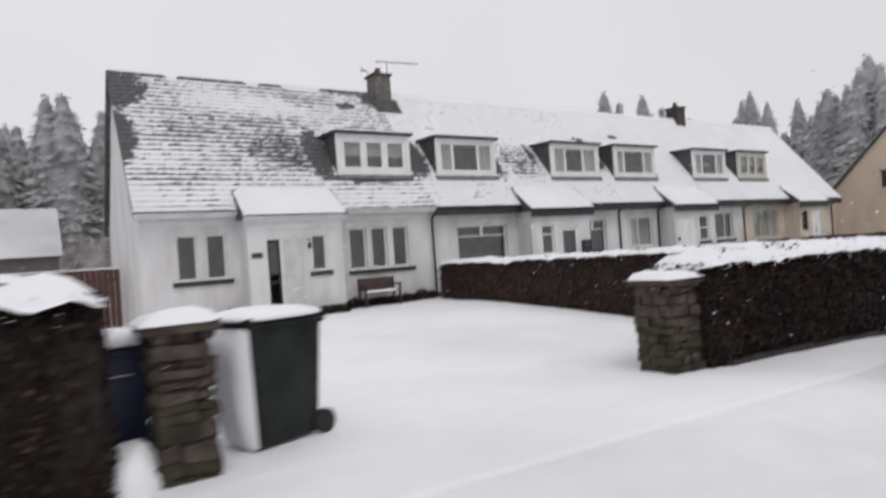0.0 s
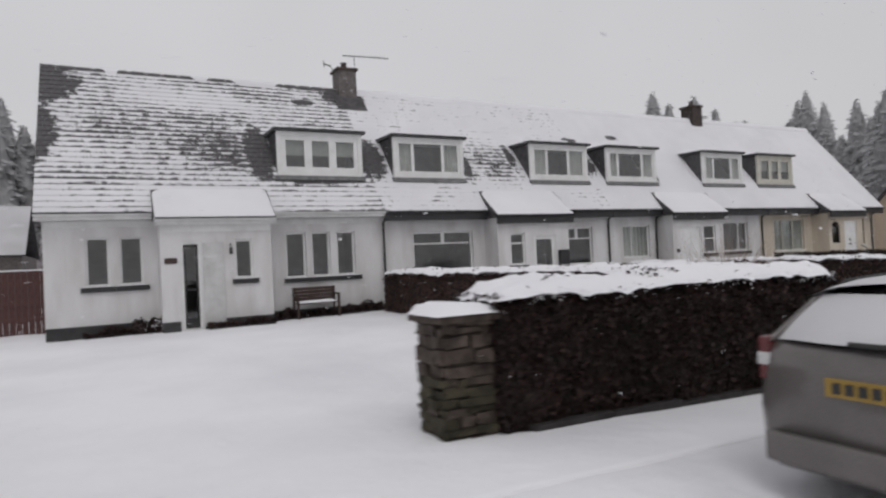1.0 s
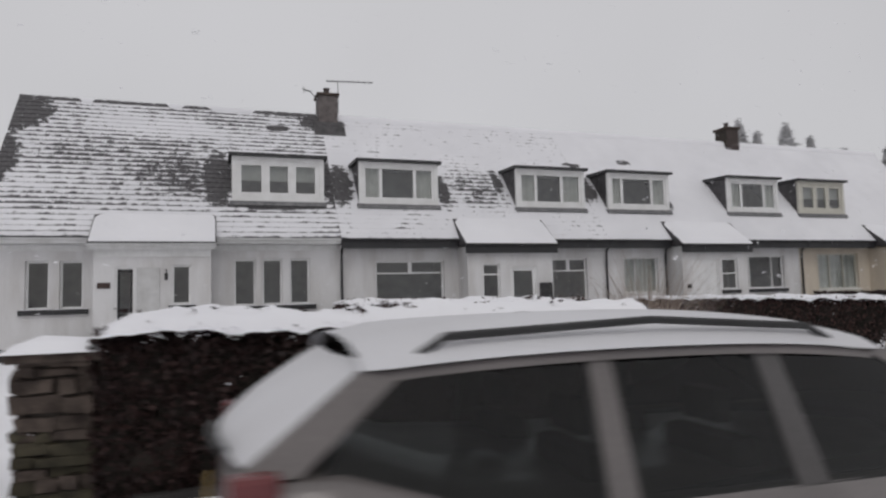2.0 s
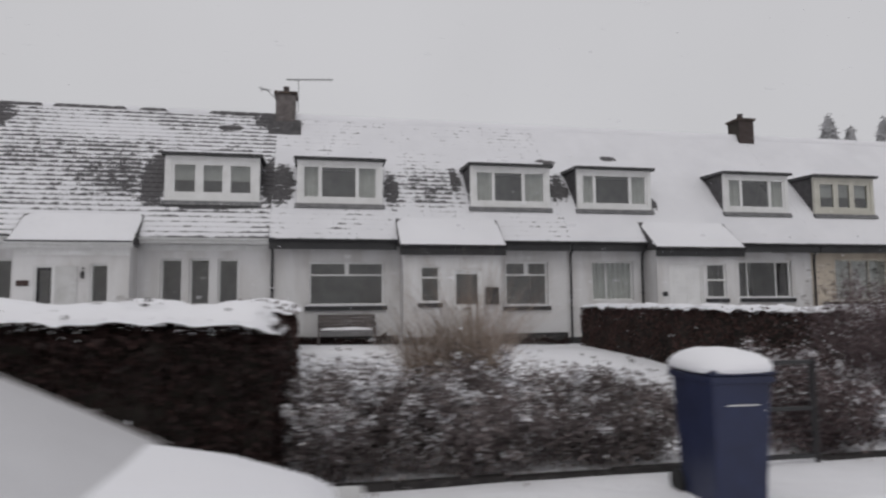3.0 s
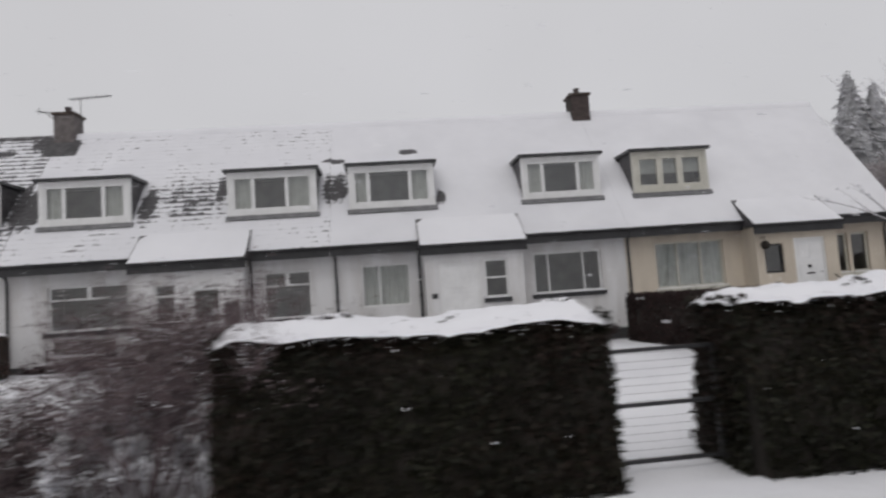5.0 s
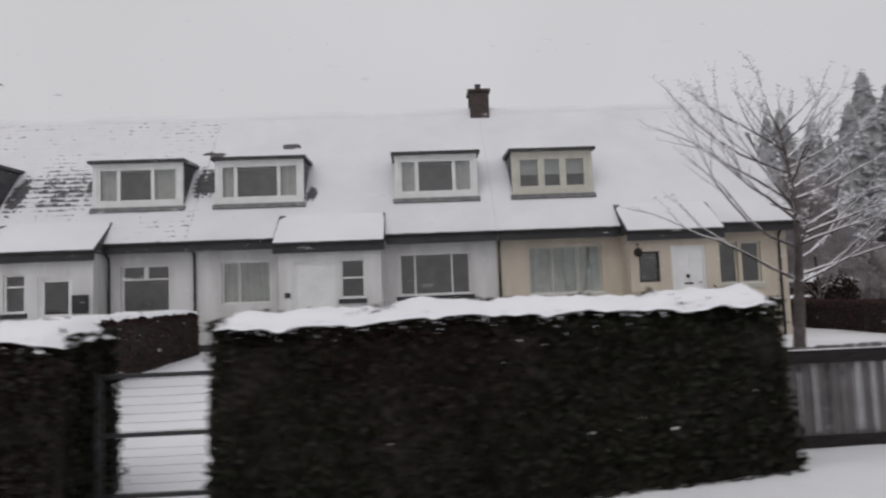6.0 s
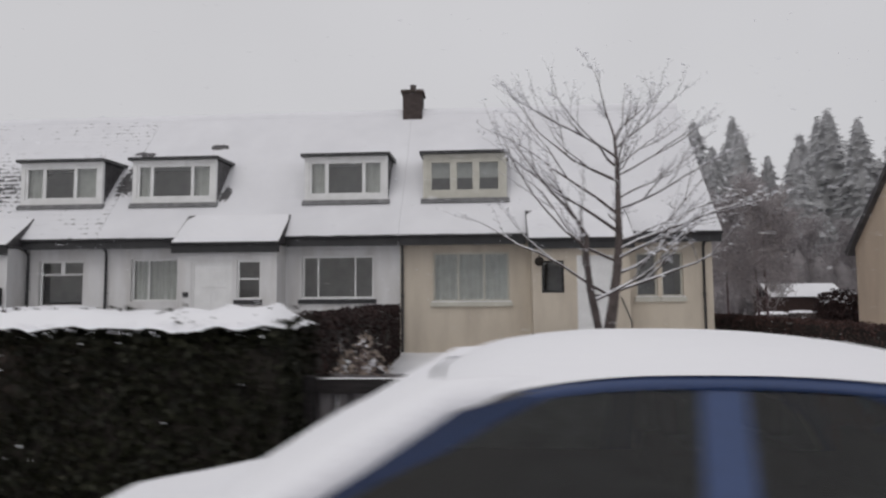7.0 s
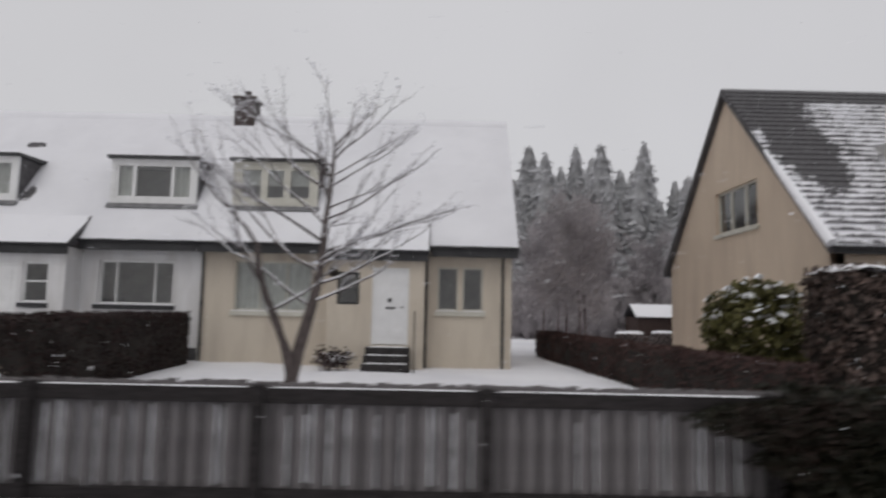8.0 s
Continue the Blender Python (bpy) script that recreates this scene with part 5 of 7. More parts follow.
wheelie_bin(15.80, 4.76, -2, M["blue_plastic"], "navy blue wheeled bin with a thick cap of snow", snow=0.12, wide=0.88, tall=1.05)
wheelie_bin(2.02, 6.62, -72, M["green_plastic"], "dark green wheeled bin, its front plastered with snow", True, 0.05, 1.08, 1.10)
wheelie_bin(0.72, 6.85, 5, M["blue_plastic"], "navy blue wheeled bin behind the drive pillar", False, 0.08)


# ---- heaped snow by the drive ----
def snow_mound(x, y, rx, ry, high, seed, label):
    """A lumpy mound of cleared snow."""
    g = gz(x, y)
    bm = bmesh.new()
    rings = []
    for i in range(7):
        ph = i / 6
        ring = []
        for k in range(20):
            an = 2 * math.pi * k / 20
            r = math.sin(ph * math.pi / 2) * (1 + 0.18 * noise.noise((math.cos(an) * 1.5, math.sin(an) * 1.5, seed + ph)))
            z = high * math.cos(ph * math.pi / 2) ** 0.8 * (1 + 0.2 * noise.noise((math.cos(an) * r * 2, math.sin(an) * r * 2, seed)))
            ring.append(bm.verts.new((x + rx * r * math.cos(an), y + ry * r * math.sin(an), g - 0.02 + z)))
        rings.append(ring)
    for a, b in zip(rings, rings[1:]):
        for k in range(20):
            bm.faces.new((a[k], b[k], b[(k + 1) % 20], a[(k + 1) % 20]))
    bmesh.ops.remove_doubles(bm, verts=bm.verts, dist=0.001)
    return lone("snow_mound", bm, M["snow_cap"], label, "snow", smooth=True)


snow_mound(0.80, 6.12, 0.24, 0.3, 0.36, 5, "small heap of shovelled snow beside the pillar")


# ---- garden gates ----
def garden_gate(x0, x1, y, label, wires=10, high=1.0, gauge=0.0035):
    g = gz(x0, y) + 0.03
    h = holder("garden_gate", (x0 + x1) / 2, y, g, label, "gate", "garden gates")
    for x, wd in ((x0 - 0.075, 0.055), (x1 + 0.012, 0.03)):
        part("gate_post", one_box(x, x + wd, y - 0.02, y + 0.02, g - 0.1, g + high, 0.006), M["metal_dark"], h)
    for z in (0.05, 0.50 * high, high - 0.06):
        bm = bmesh.new()
        box(bm, x0, x1, y - 0.016, y + 0.016, g + z, g + z + 0.04, 0.005)
        part("rail", bm, M["black"], h)
    for x in (x0, x1 - 0.022):
        part("stile", one_box(x, x + 0.022, y - 0.014, y + 0.014, g + 0.082, g + high - 0.06), M["metal_dark"], h)
    for i in range(wires):
        z = g + 0.10 + ((high - 0.17) * i / (wires - 1))
        if abs(z - g - 0.50 * high - 0.01) < 0.035:
            continue
        bm = bmesh.new()
        tube(bm, [(x0 + 0.01, y, z), ((x0 + x1) / 2, y, z - 0.004), (x1 - 0.01, y, z)], gauge, 5)
        part("wire", bm, M["metal_dark"], h)
    return h


garden_gate(16.36, 17.30, 5.50, "dark wire-barred metal garden gate, closed", 13)
garden_gate(23.70, 24.82, 6.15, "dark metal garden gate between hedges, closed", 14, 1.16, 0.0018)


# ---- edging kerb along the gardens ----
def edging(x0, x1, y, label):
    h = holder("garden_edging", (x0 + x1) / 2, y, gz(x0, y), label, "edging", "garden edgings")
    n = max(1, int((x1 - x0) / 0.92))
    for i in range(n):
        a, b = x0 + (x1 - x0) * i / n, x0 + (x1 - x0) * (i + 1) / n
        part("edging_stone", one_box(a + 0.006, b - 0.006, y - 0.06, y + 0.06, gz(a, y) - 0.1, gz(a, y) + 0.075 + 0.01 * math.sin(i * 2.3), 0.012), M["wet_stone"], h)
    return h


edging(12.3, 16.2, 5.58, "dark wet stone edging at the pavement")
edging(17.42, 23.3, 5.58, "dark wet stone edging under the hedge")
edging(7.4, 12.25, 5.64, "low stone edging at the hedge foot")


# ---- board fence ----
def board_fence(x0, x1, y, label):
    h = holder("board_fence", (x0 + x1) / 2, y, 0, label, "fence")
    bm = bmesh.new()
    box(bm, 0, 0.098, -0.011, 0.011, 0, 0.905, 0.004)
    me = mesh_of("board", bm, M["fence_grey"])
    n = int((x1 - x0) / 0.0715)
    rng = random.Random(8)
    for i in range(n):
        o = new("board", me)
        o.parent = h
        o.matrix_parent_inverse = h.matrix_basis.inverted()
        x = x0 + (x1 - x0) * i / n
        o.location = (x, y + 0.048 + 0.068 * (i % 2), gz(x, y) + 0.03 + rng.uniform(-0.012, 0.012))
        o.rotation_euler = (0, radians(rng.uniform(-0.4, 0.4)), 0)
    # wind-blown snow caught along the board edges
    lines = []
    for s in range(4):
        bm = bmesh.new()
        rows = []
        for k in range(9):
            wob = 0.006 * noise.noise((k * 1.3, s * 7.1, 0.5))
            wd = max(0.004, 0.0115 + 0.009 * noise.noise((k * 0.9, s * 3.3, 4.0)))
            z = 0.66 * k / 8
            rows.append([bm.verts.new(c) for c in ((wob - wd, 0.004, z), (wob, -0.007, z), (wob + wd, 0.004, z))])
        for ra, rb in zip(rows, rows[1:]):
            for j in range(2):
                bm.faces.new((ra[j], ra[j + 1], rb[j + 1], rb[j]))
        lines.append(mesh_of("snow_line", bm, M["roof_snow"], True))
    for i in range(n):
        if rng.random() < 0.25:
            continue
        o = new("snow_line", lines[rng.randrange(4)])
        o.parent = h
        o.matrix_parent_inverse = h.matrix_basis.inverted()
        x = x0 + (x1 - x0) * i / n
        o.location = (x + 0.003 + rng.choice((0.0, 0.0, 0.094)), y + 0.036 + 0.068 * (i % 2), gz(x, y) + 0.12 + rng.uniform(-0.01, 0.03))
        o.scale = (rng.uniform(0.35, 0.85), 1, rng.uniform(0.8, 0.98))
    posts = (29.78, 32.2, 34.05, 35.90, 38.2)
    for px in posts:
        part("fence_post", one_box(px - 0.05, px + 0.05, y - 0.075, y + 0.035, -0.1, 0.925, 0.01), M["fence_dark"], h)
    for pa, pb in zip(posts, posts[1:]):
        for za, zb in ((0.775, 0.90), (0.0, 0.10)):
            part("rail", one_box(pa + 0.052, pb - 0.052, y - 0.03, y + 0.036, za, zb, 0.008), M["fence_dark"], h)
        snow_slab(h, pa + 0.06, pb - 0.06, y - 0.028, y + 0.034, 0.898, 0.898, 0.010, step=0.1)
    return h


board_fence(29.72, 38.3, 6.2, "weathered grey board fence with dark rails")


# ---- bare shrubs and tree ----
def grow(rng, verts, faces, tips, p, d, length, radius, depth, spread, shrink=0.72, lift=0.12, sides=4, kids=(2, 4)):
    """Grows one limb and its branches as tapered tubes into verts and faces."""
    segs = 3 if depth > 1 else 2
    pts, rads = [p], [radius]
    cur, dd = p.copy(), d.copy()
    for i in range(segs):
        dd = (dd + Vector((rng.gauss(0, 0.13), rng.gauss(0, 0.13), rng.gauss(0, 0.08) + lift * 0.3))).normalized()
        cur = cur + dd * (length / segs)
        pts.append(cur.copy())
        rads.append(radius * (1 - 0.45 * (i + 1) / segs))
    base = len(verts)
    for i, q in enumerate(pts):
        ax = (pts[min(i + 1, segs)] - pts[max(i - 1, 0)]).normalized()
        ref = Vector((0, 0, 1)) if abs(ax.z) < 0.9 else Vector((1, 0, 0))
        u = ax.cross(ref).normalized()
        w = ax.cross(u)
        for k in range(sides):
            an = 2 * math.pi * k / sides
            verts.append(tuple(q + rads[i] * (math.cos(an) * u + math.sin(an) * w)))
    for i in range(segs):
        for k in range(sides):
            a, b = base + i * sides + k, base + i * sides + (k + 1) % sides
            faces.append((a, b, b + sides, a + sides))
    tips.extend((q.copy(), depth) for q in pts[1:])
    if depth <= 0:
        return
    for j in range(rng.randint(*kids)):
        f = rng.uniform(0.35, 1.0)
        k = min(segs - 1, int(f * segs))
        q = pts[k].lerp(pts[k + 1], f * segs - k)
        side = Vector((rng.gauss(0, 1), rng.gauss(0, 1), rng.gauss(0, 0.45) + lift)).normalized()
        nd_ = (dd + side * spread).normalized()
        grow(rng, verts, faces, tips, q, nd_, length * shrink * rng.uniform(0.75, 1.1), max(0.0022, rads[k] * 0.62), depth - 1, spread, shrink, lift, max(3, sides - 1), kids)
    grow(rng, verts, faces, tips, pts[-1], dd, length * shrink, max(0.0022, rads[-1] * 0.9), depth - 1, spread, shrink, lift, max(3, sides - 1), kids)


def twig_shrub(x, y, height, radius, stems, seed, label, leaf=None, leaves=0, snow=220, twig=None, depth=3, lean=0.55, leaf_size=0.045, group="garden shrubs", clot=0.045, thick=0.012, low_leaves=0):
    rng = random.Random(seed)
    nrng = np.random.default_rng(seed)
    g = gz(x, y)
    h = holder("shrub", x, y, g, label, "shrub", group)
    verts, faces, tips = [], [], []
    for i in range(stems):
        an = rng.uniform(0, 2 * math.pi)
        d = Vector((math.cos(an) * lean * rng.uniform(0.2, 1), math.sin(an) * lean * rng.uniform(0.2, 1), 1)).normalized()
        p = Vector((x + math.cos(an) * radius * 0.45 * rng.random(), y + math.sin(an) * radius * 0.3 * rng.random(), g - 0.03))
        grow(rng, verts, faces, tips, p, d, height * 0.42, thick, depth, 0.75, 0.68)
    tw = part("twig_work", raw_mesh("twig_work", verts, faces, twig or M["twig"]), None, h)
    tw["kind"] = "stuff"
    pts = np.array([tuple(t[0]) for t in tips])
    low = pts[:, 2] > g + 0.02
    pts = pts[low]
    if leaves and leaf is not None:
        idx = nrng.integers(0, len(pts), leaves)
        c = pts[idx] + nrng.normal(0, 0.06, (leaves, 3))
        if low_leaves:
            b = nrng.normal(0, 1, (low_leaves, 3)) * np.array([radius * 0.62, radius * 0.5, height * 0.17]) + np.array([x, y, g + height * 0.22])
            c = np.concatenate([c, b[b[:, 2] > g + 0.01]])
        f = part("foliage", leaf_mesh("foliage", nrng, c, leaf_size, leaf), None, h)
        f["kind"] = "stuff"
    if snow:
        # snow gathers in clumps on the upper and outer twigs
        rise = np.clip((pts[:, 2] - g) / (pts[:, 2].max() - g), 0.05, 1.0)
        lump = np.array([noise.noise((p[0] * 3.4, p[1] * 3.4, p[2] * 4.6 + seed)) for p in pts])
        odds = rise ** 1.3 * np.clip(0.12 + 3.0 * lump, 0.02, 1.6)
        idx = nrng.choice(len(pts), snow, p=odds / odds.sum())
        c = pts[idx] + nrng.normal(0, 0.022, (snow, 3)) + np.array([0, 0, 0.012])
        s = part("snow_dusting", leaf_mesh("snow_dusting", nrng, c, clot, M["snow_cap"], 0.75, 1.7), None, h)
        s["kind"] = "stuff"
    return h


row = ((12.75, 6.0, 1.0, 0.5), (13.4, 6.2, 1.05, 0.5), (14.05, 6.0, 1.0, 0.5), (14.7, 6.25, 1.08, 0.55), (15.35, 6.1, 0.98, 0.45), (15.85, 6.2, 0.8, 0.35), (13.1, 6.7, 1.1, 0.5), (14.4, 6.8, 1.1, 0.5), (15.45, 6.8, 0.9, 0.4))
for i, (sx, sy, sh, sr) in enumerate(row):
    twig_shrub(sx, sy, sh, sr, 9, 40 + i, "low bushy shrub frosted with snow beside the pavement", M["shrub"], 4600, 1500, lean=0.9, leaf_size=0.026, clot=0.024, low_leaves=2000)
for i, (sx, sy, sh, sr) in enumerate(((17.70, 6.0, 0.92, 0.42), (18.1, 6.25, 0.92, 0.36))):
    twig_shrub(sx, sy, sh, sr, 9, 60 + i, "dark rounded shrub beside the gate, dusted with snow", M["shrub_dark"], 4600, 420, lean=0.95, leaf_size=0.030, clot=0.02, low_leaves=900)
for i, (sx, sy, sh) in enumerate(((19.30, 6.6, 1.9), (19.55, 6.3, 2.1), (19.85, 6.5, 2.1), (20.3, 6.9, 1.9))):
    twig_shrub(sx, sy, sh, 0.9, 8, 70 + i, "tall bare purple-brown shrub over the edging, snow in its twigs", M["shrub_dark"], 4200, 700, depth=4, lean=0.75, leaf_size=0.022, clot=0.015, thick=0.014)
twig_shrub(18.35, 7.0, 1.25, 0.6, 9, 79, "dark twiggy shrub inside the garden, snow along its boughs", M["shrub_dark"], 4200, 900, lean=0.9, leaf_size=0.026, clot=0.022, low_leaves=900)
twig_shrub(18.72, 6.45, 0.75, 0.5, 9, 78, "low spreading shrub buried in fresh snow by the edging", M["shrub"], 900, 2200, lean=0.95, leaf_size=0.025, clot=0.04)
twig_shrub(19.05, 6.9, 0.95, 0.6, 9, 76, "low shrub smothered in snow behind the edging", M["shrub"], 1200, 2000, lean=0.95, leaf_size=0.025, clot=0.035)
twig_shrub(20.0, 6.9, 0.9, 0.5, 9, 77, "low shrub smothered in snow against the hedge", M["shrub"], 1200, 2000, lean=0.9, leaf_size=0.025, clot=0.035)
twig_shrub(18.6, 7.6, 1.0, 0.5, 8, 75, "snow-laden bare shrub inside the garden", None, 0, 1400, lean=0.9, clot=0.03)
for i, (sx, sy) in enumerate(((32.7, 17.0), (33.1, 17.15), (27.45, 18.1), (27.85, 18.1))):
    twig_shrub(sx, sy, 0.6, 0.3, 7, 80 + i, "small dark snow-topped shrub at the house wall", M["hedge_brown"], 500, 130, lean=0.9)
for i, sx in enumerate((4.6, 5.0)):
    twig_shrub(sx, 18.3, 0.38, 0.25, 7, 85 + i, "small dark plant at the white house wall", M["hedge_brown"], 350, 40, lean=0.9)
twig_shrub(29.45, 8.5, 1.15, 0.55, 9, 89, "straggling shrub with dry leaves by the hedge end", M["pampas"], 900, 240, lean=0.9)


def overhang_shrub(x, y, reach, level, seed, label):
    """An evergreen whose drooping boughs lie over the fence end: widest at the top, drawn in towards its stem."""
    rng = random.Random(seed)
    nrng = np.random.default_rng(seed)
    g = gz(x, y)
    h = holder("shrub", x, y, g, label, "shrub", "garden shrubs")
    bm = bmesh.new()
    for k in range(9):
        an = rng.uniform(-0.5, 0.5) + (math.pi if k % 3 else 0.0)
        r = reach * rng.uniform(0.6, 0.95)
        tube(bm, [(x, y, g - 0.1), (x + 0.25 * r * math.cos(an), y + 0.06 * math.sin(an), g + 0.5 * level), (x + 0.8 * r * math.cos(an), y + 0.2 * math.sin(an), g + 0.85 * level), (x + r * math.cos(an), y + 0.3 * math.sin(an), g + 0.80 * level)], [0.03, 0.022, 0.014, 0.006], 6)
    part("boughs", bm, M["bark"], h)
    n = 26000
    z = nrng.uniform(0.0, 1.0, n)
    wide = reach * (0.35 + 0.65 * z ** 1.1) * (1 + 0.12 * np.sin(z * 17.0))
    u = nrng.uniform(-1, 1, n)
    c = np.stack([x + u * wide + nrng.normal(0, 0.05, n), y + nrng.uniform(-1, 1, n) * 0.20 + nrng.normal(0, 0.03, n), g + z * level * (1 - 0.10 * np.abs(u) ** 3)], 1)
    f = part("foliage", leaf_mesh("foliage", nrng, c, 0.027, M["hedge_green"], 0.0, 2.4), None, h)
    f["kind"] = "stuff"
    return h


overhang_shrub(39.25, 5.98, 1.75, 0.93, 141, "dark evergreen shrub drooping over the end of the board fence")


def grass_clump(x, y, height, seed, label):
    """Dry feathery grass: arching blades and plumes."""
    rng = random.Random(seed)
    g = gz(x, y)
    h = holder("grass_clump", x, y, g, label, "grass")
    verts, faces = [], []
    for i in range(950):
        an, r = rng.uniform(0, 2 * math.pi), rng.uniform(0.0, 0.35)
        ln = height * rng.uniform(0.5, 1.05)
        out = rng.uniform(0.05, 1.0) * ln * 0.85
        sag = rng.uniform(0.1, 0.62)
        wd = rng.uniform(0.003, 0.009)
        px, py = -math.sin(an), math.cos(an)
        base = len(verts)
        for k in range(5):
            t = k / 4
            rr = r + out * t ** 1.5
            z = g + ln * (t - sag * t ** 3)
            ww = wd * (1 - 0.8 * t)
            for s in (-1, 1):
                verts.append((x + math.cos(an) * rr + s * px * ww, y + math.sin(an) * rr + s * py * ww, z))
        for k in range(4):
            a = base + 2 * k
            faces.append((a, a + 1, a + 3, a + 2))
    b = part("dry_foliage", raw_mesh("dry_foliage", verts, faces, M["pampas"]), None, h)
    b["kind"] = "stuff"
    nrng = np.random.default_rng(seed)
    pts = np.array(verts)[nrng.integers(0, len(verts), 60)]
    s = part("snow_dusting", leaf_mesh("snow_dusting", nrng, pts, 0.02, M["snow_cap"], 0.7), None, h)
    s["kind"] = "stuff"
    return h


grass_clump(14.9, 9.4, 2.6, 5, "dry tan ornamental grass drooping with snow")
grass_clump(14.3, 9.7, 1.95, 6, "dry tan ornamental grass beside a taller clump")


def bare_tree(x, y, seed, label):
    """Two stems from one foot: a tall leader that leans away and a lesser stem the other way, with long rising limbs."""
    rng = random.Random(seed)
    nrng = np.random.default_rng(seed)
    g = gz(x, y)
    h = holder("tree", x, y, g, label, "tree")
    lean = Vector((0.37, 0.93, 0))

    def leader(z):
        """The leader's axis at a height over the ground."""
        return Vector((x + 0.42 * smooth01(0.2, 2.6, z) + 0.03 * math.sin(z * 1.9), y + 0.36 * smooth01(0.2, 2.4, z) + 0.5 * smooth01(2.4, 5.0, z), g + z))

    def lesser(z):
        off = -0.70 * smooth01(0.3, 2.2, z) - 0.28 * max(0.0, z - 1.5)
        return Vector((x, y, g + z)) + lean * off + Vector((0.03 * math.sin(z * 2.7), 0, 0))

    hs = [-0.2, 0.15, 0.45, 0.8, 1.2, 1.6, 2.0, 2.5, 3.0, 3.5, 4.0, 4.4]
    tb = bmesh.new()
    tube(tb, [leader(z) for z in hs], [0.16, 0.125, 0.105, 0.098, 0.092, 0.082, 0.072, 0.062, 0.05, 0.04, 0.031, 0.024], 10)
    part("trunk", tb, M["bark"], h, "dark leaning leader", True)
    tb = bmesh.new()
    tube(tb, [lesser(z) for z in (0.1, 0.5, 0.9, 1.3, 1.7, 2.1, 2.5)], [0.10, 0.082, 0.075, 0.066, 0.056, 0.046, 0.036], 9)
    part("trunk", tb, M["bark"], h, "lesser stem from the same foot", True)
    verts, faces, tips = [], [], []
    grow(rng, verts, faces, tips, leader(4.35), Vector((-0.28, 0.1, 1)).normalized(), 0.74, 0.02, 3, 0.65, 0.68, 0.10, 5, (1, 3))
    grow(rng, verts, faces, tips, lesser(2.45), Vector((-0.45, -0.25, 0.8)).normalized(), 0.9, 0.032, 3, 0.5, 0.70, 0.12, 5, (1, 3))
    grow(rng, verts, faces, tips, lesser(1.9), Vector((-0.2, -0.5, 0.6)).normalized(), 0.8, 0.026, 3, 0.5, 0.70, 0.12, 5, (1, 2))
    grow(rng, verts, faces, tips, lesser(1.5), Vector((0.75, -0.45, 0.35)).normalized(), 0.85, 0.026, 3, 0.5, 0.70, 0.12, 5, (1, 2))
    limbs = ((1.55, 155, 0.55, 1.25), (1.65, -20, 0.30, 1.15), (1.95, 20, 0.25, 1.15), (2.15, 165, 0.60, 1.25), (2.35, -30, 0.25, 1.20), (2.5, 8, 0.28, 1.10),
             (2.65, 200, 0.50, 1.0), (2.8, 95, 0.5, 0.8), (2.95, 150, 0.62, 1.15), (3.05, -15, 0.35, 1.0), (3.25, 25, 0.4, 0.95), (3.4, 265, 0.5, 0.8),
             (3.55, 160, 0.55, 1.15), (3.65, -25, 0.50, 0.85), (3.85, 15, 0.6, 0.8), (4.0, 175, 0.75, 0.85), (4.15, -20, 0.8, 0.80), (4.3, 60, 0.9, 0.6), (4.4, -30, 1.1, 0.6), (3.8, 215, 0.6, 0.8), (2.2, -48, 0.3, 0.9))
    for z, deg, up, ln in limbs:
        an = radians(deg)
        grow(rng, verts, faces, tips, leader(z), Vector((math.cos(an), math.sin(an), up)).normalized(), ln * (1.22 if 140 < deg < 210 else 1.0), 0.026 if z < 3.6 else 0.02, 3, 0.42, 0.66, 0.14, 5, (1, 2))
    br = part("branch_work", raw_mesh("branch_work", verts, faces, M["bark"]), None, h, "bare spreading branches")
    br["kind"] = "stuff"
    # snow lying along the upper faces of the limbs
    upper = []
    for f in faces:
        p0, p1, p2, p3 = (Vector(verts[k]) for k in f)
        if abs((p2 - p0).cross(p3 - p1).normalized().z) > 0.45:
            upper.append(f)
    sv = [(vx, vy, vz + 0.011) for vx, vy, vz in verts]
    bs = part("branch_snow", raw_mesh("branch_snow", sv, upper, M["snow_cap"]), None, h, "snow lying along the limbs")
    bs["kind"] = "stuff"
    pts = np.array([tuple(t[0]) for t in tips])
    idx = nrng.integers(0, len(pts), 2600)
    c = pts[idx] + nrng.normal(0, 0.04, (2600, 3)) * np.array([1, 1, 0.35]) + np.array([0, 0, 0.014])
    sd = part("snow_dusting", leaf_mesh("snow_dusting", nrng, c, 0.024, M["snow_cap"], 0.7, 3.0), None, h)
    sd["kind"] = "stuff"
    return h


bare_tree(33.15, 11.2, 21, "bare garden tree with snow along its forked branches")


# ---- evergreen bush by the tan house ----
def round_bush(x, y, rx, rz, seed, label, leaf):
    nrng = np.random.default_rng(seed)
    g = gz(x, y)
    h = holder("bush", x, y, g, label, "bush")
    tb = bmesh.new()
    tube(tb, [(x, y, g - 0.1), (x, y, g + rz)], [0.06, 0.03], 7)
    part("stem", tb, M["twig"], h)
    n = 5200
    v = nrng.normal(size=(n, 3))
    v /= np.linalg.norm(v, axis=1, keepdims=True)
    r = nrng.uniform(0.35, 1.0, (n, 1)) ** 0.5
    lump = np.array([[1 + 0.28 * noise.noise((a * 2.2, b * 2.2, c * 2.2 + seed))] for a, b, c in v])
    c = v * r * lump * np.array([rx, rx * 0.8, rz]) + np.array([x, y, g + rz * 1.02])
    f = part("foliage", leaf_mesh("foliage", nrng, c, 0.085, leaf), None, h)
    f["kind"] = "stuff"
    top = c[(v[:, 2] > 0.25) & (r[:, 0] > 0.85)][:130] + np.array([0, 0, 0.03])
    s = part("snow_dusting", leaf_mesh("snow_dusting", nrng, top, 0.12, M["snow_cap"], 0.8, 1.4), None, h)
    s["kind"] = "stuff"
    return h


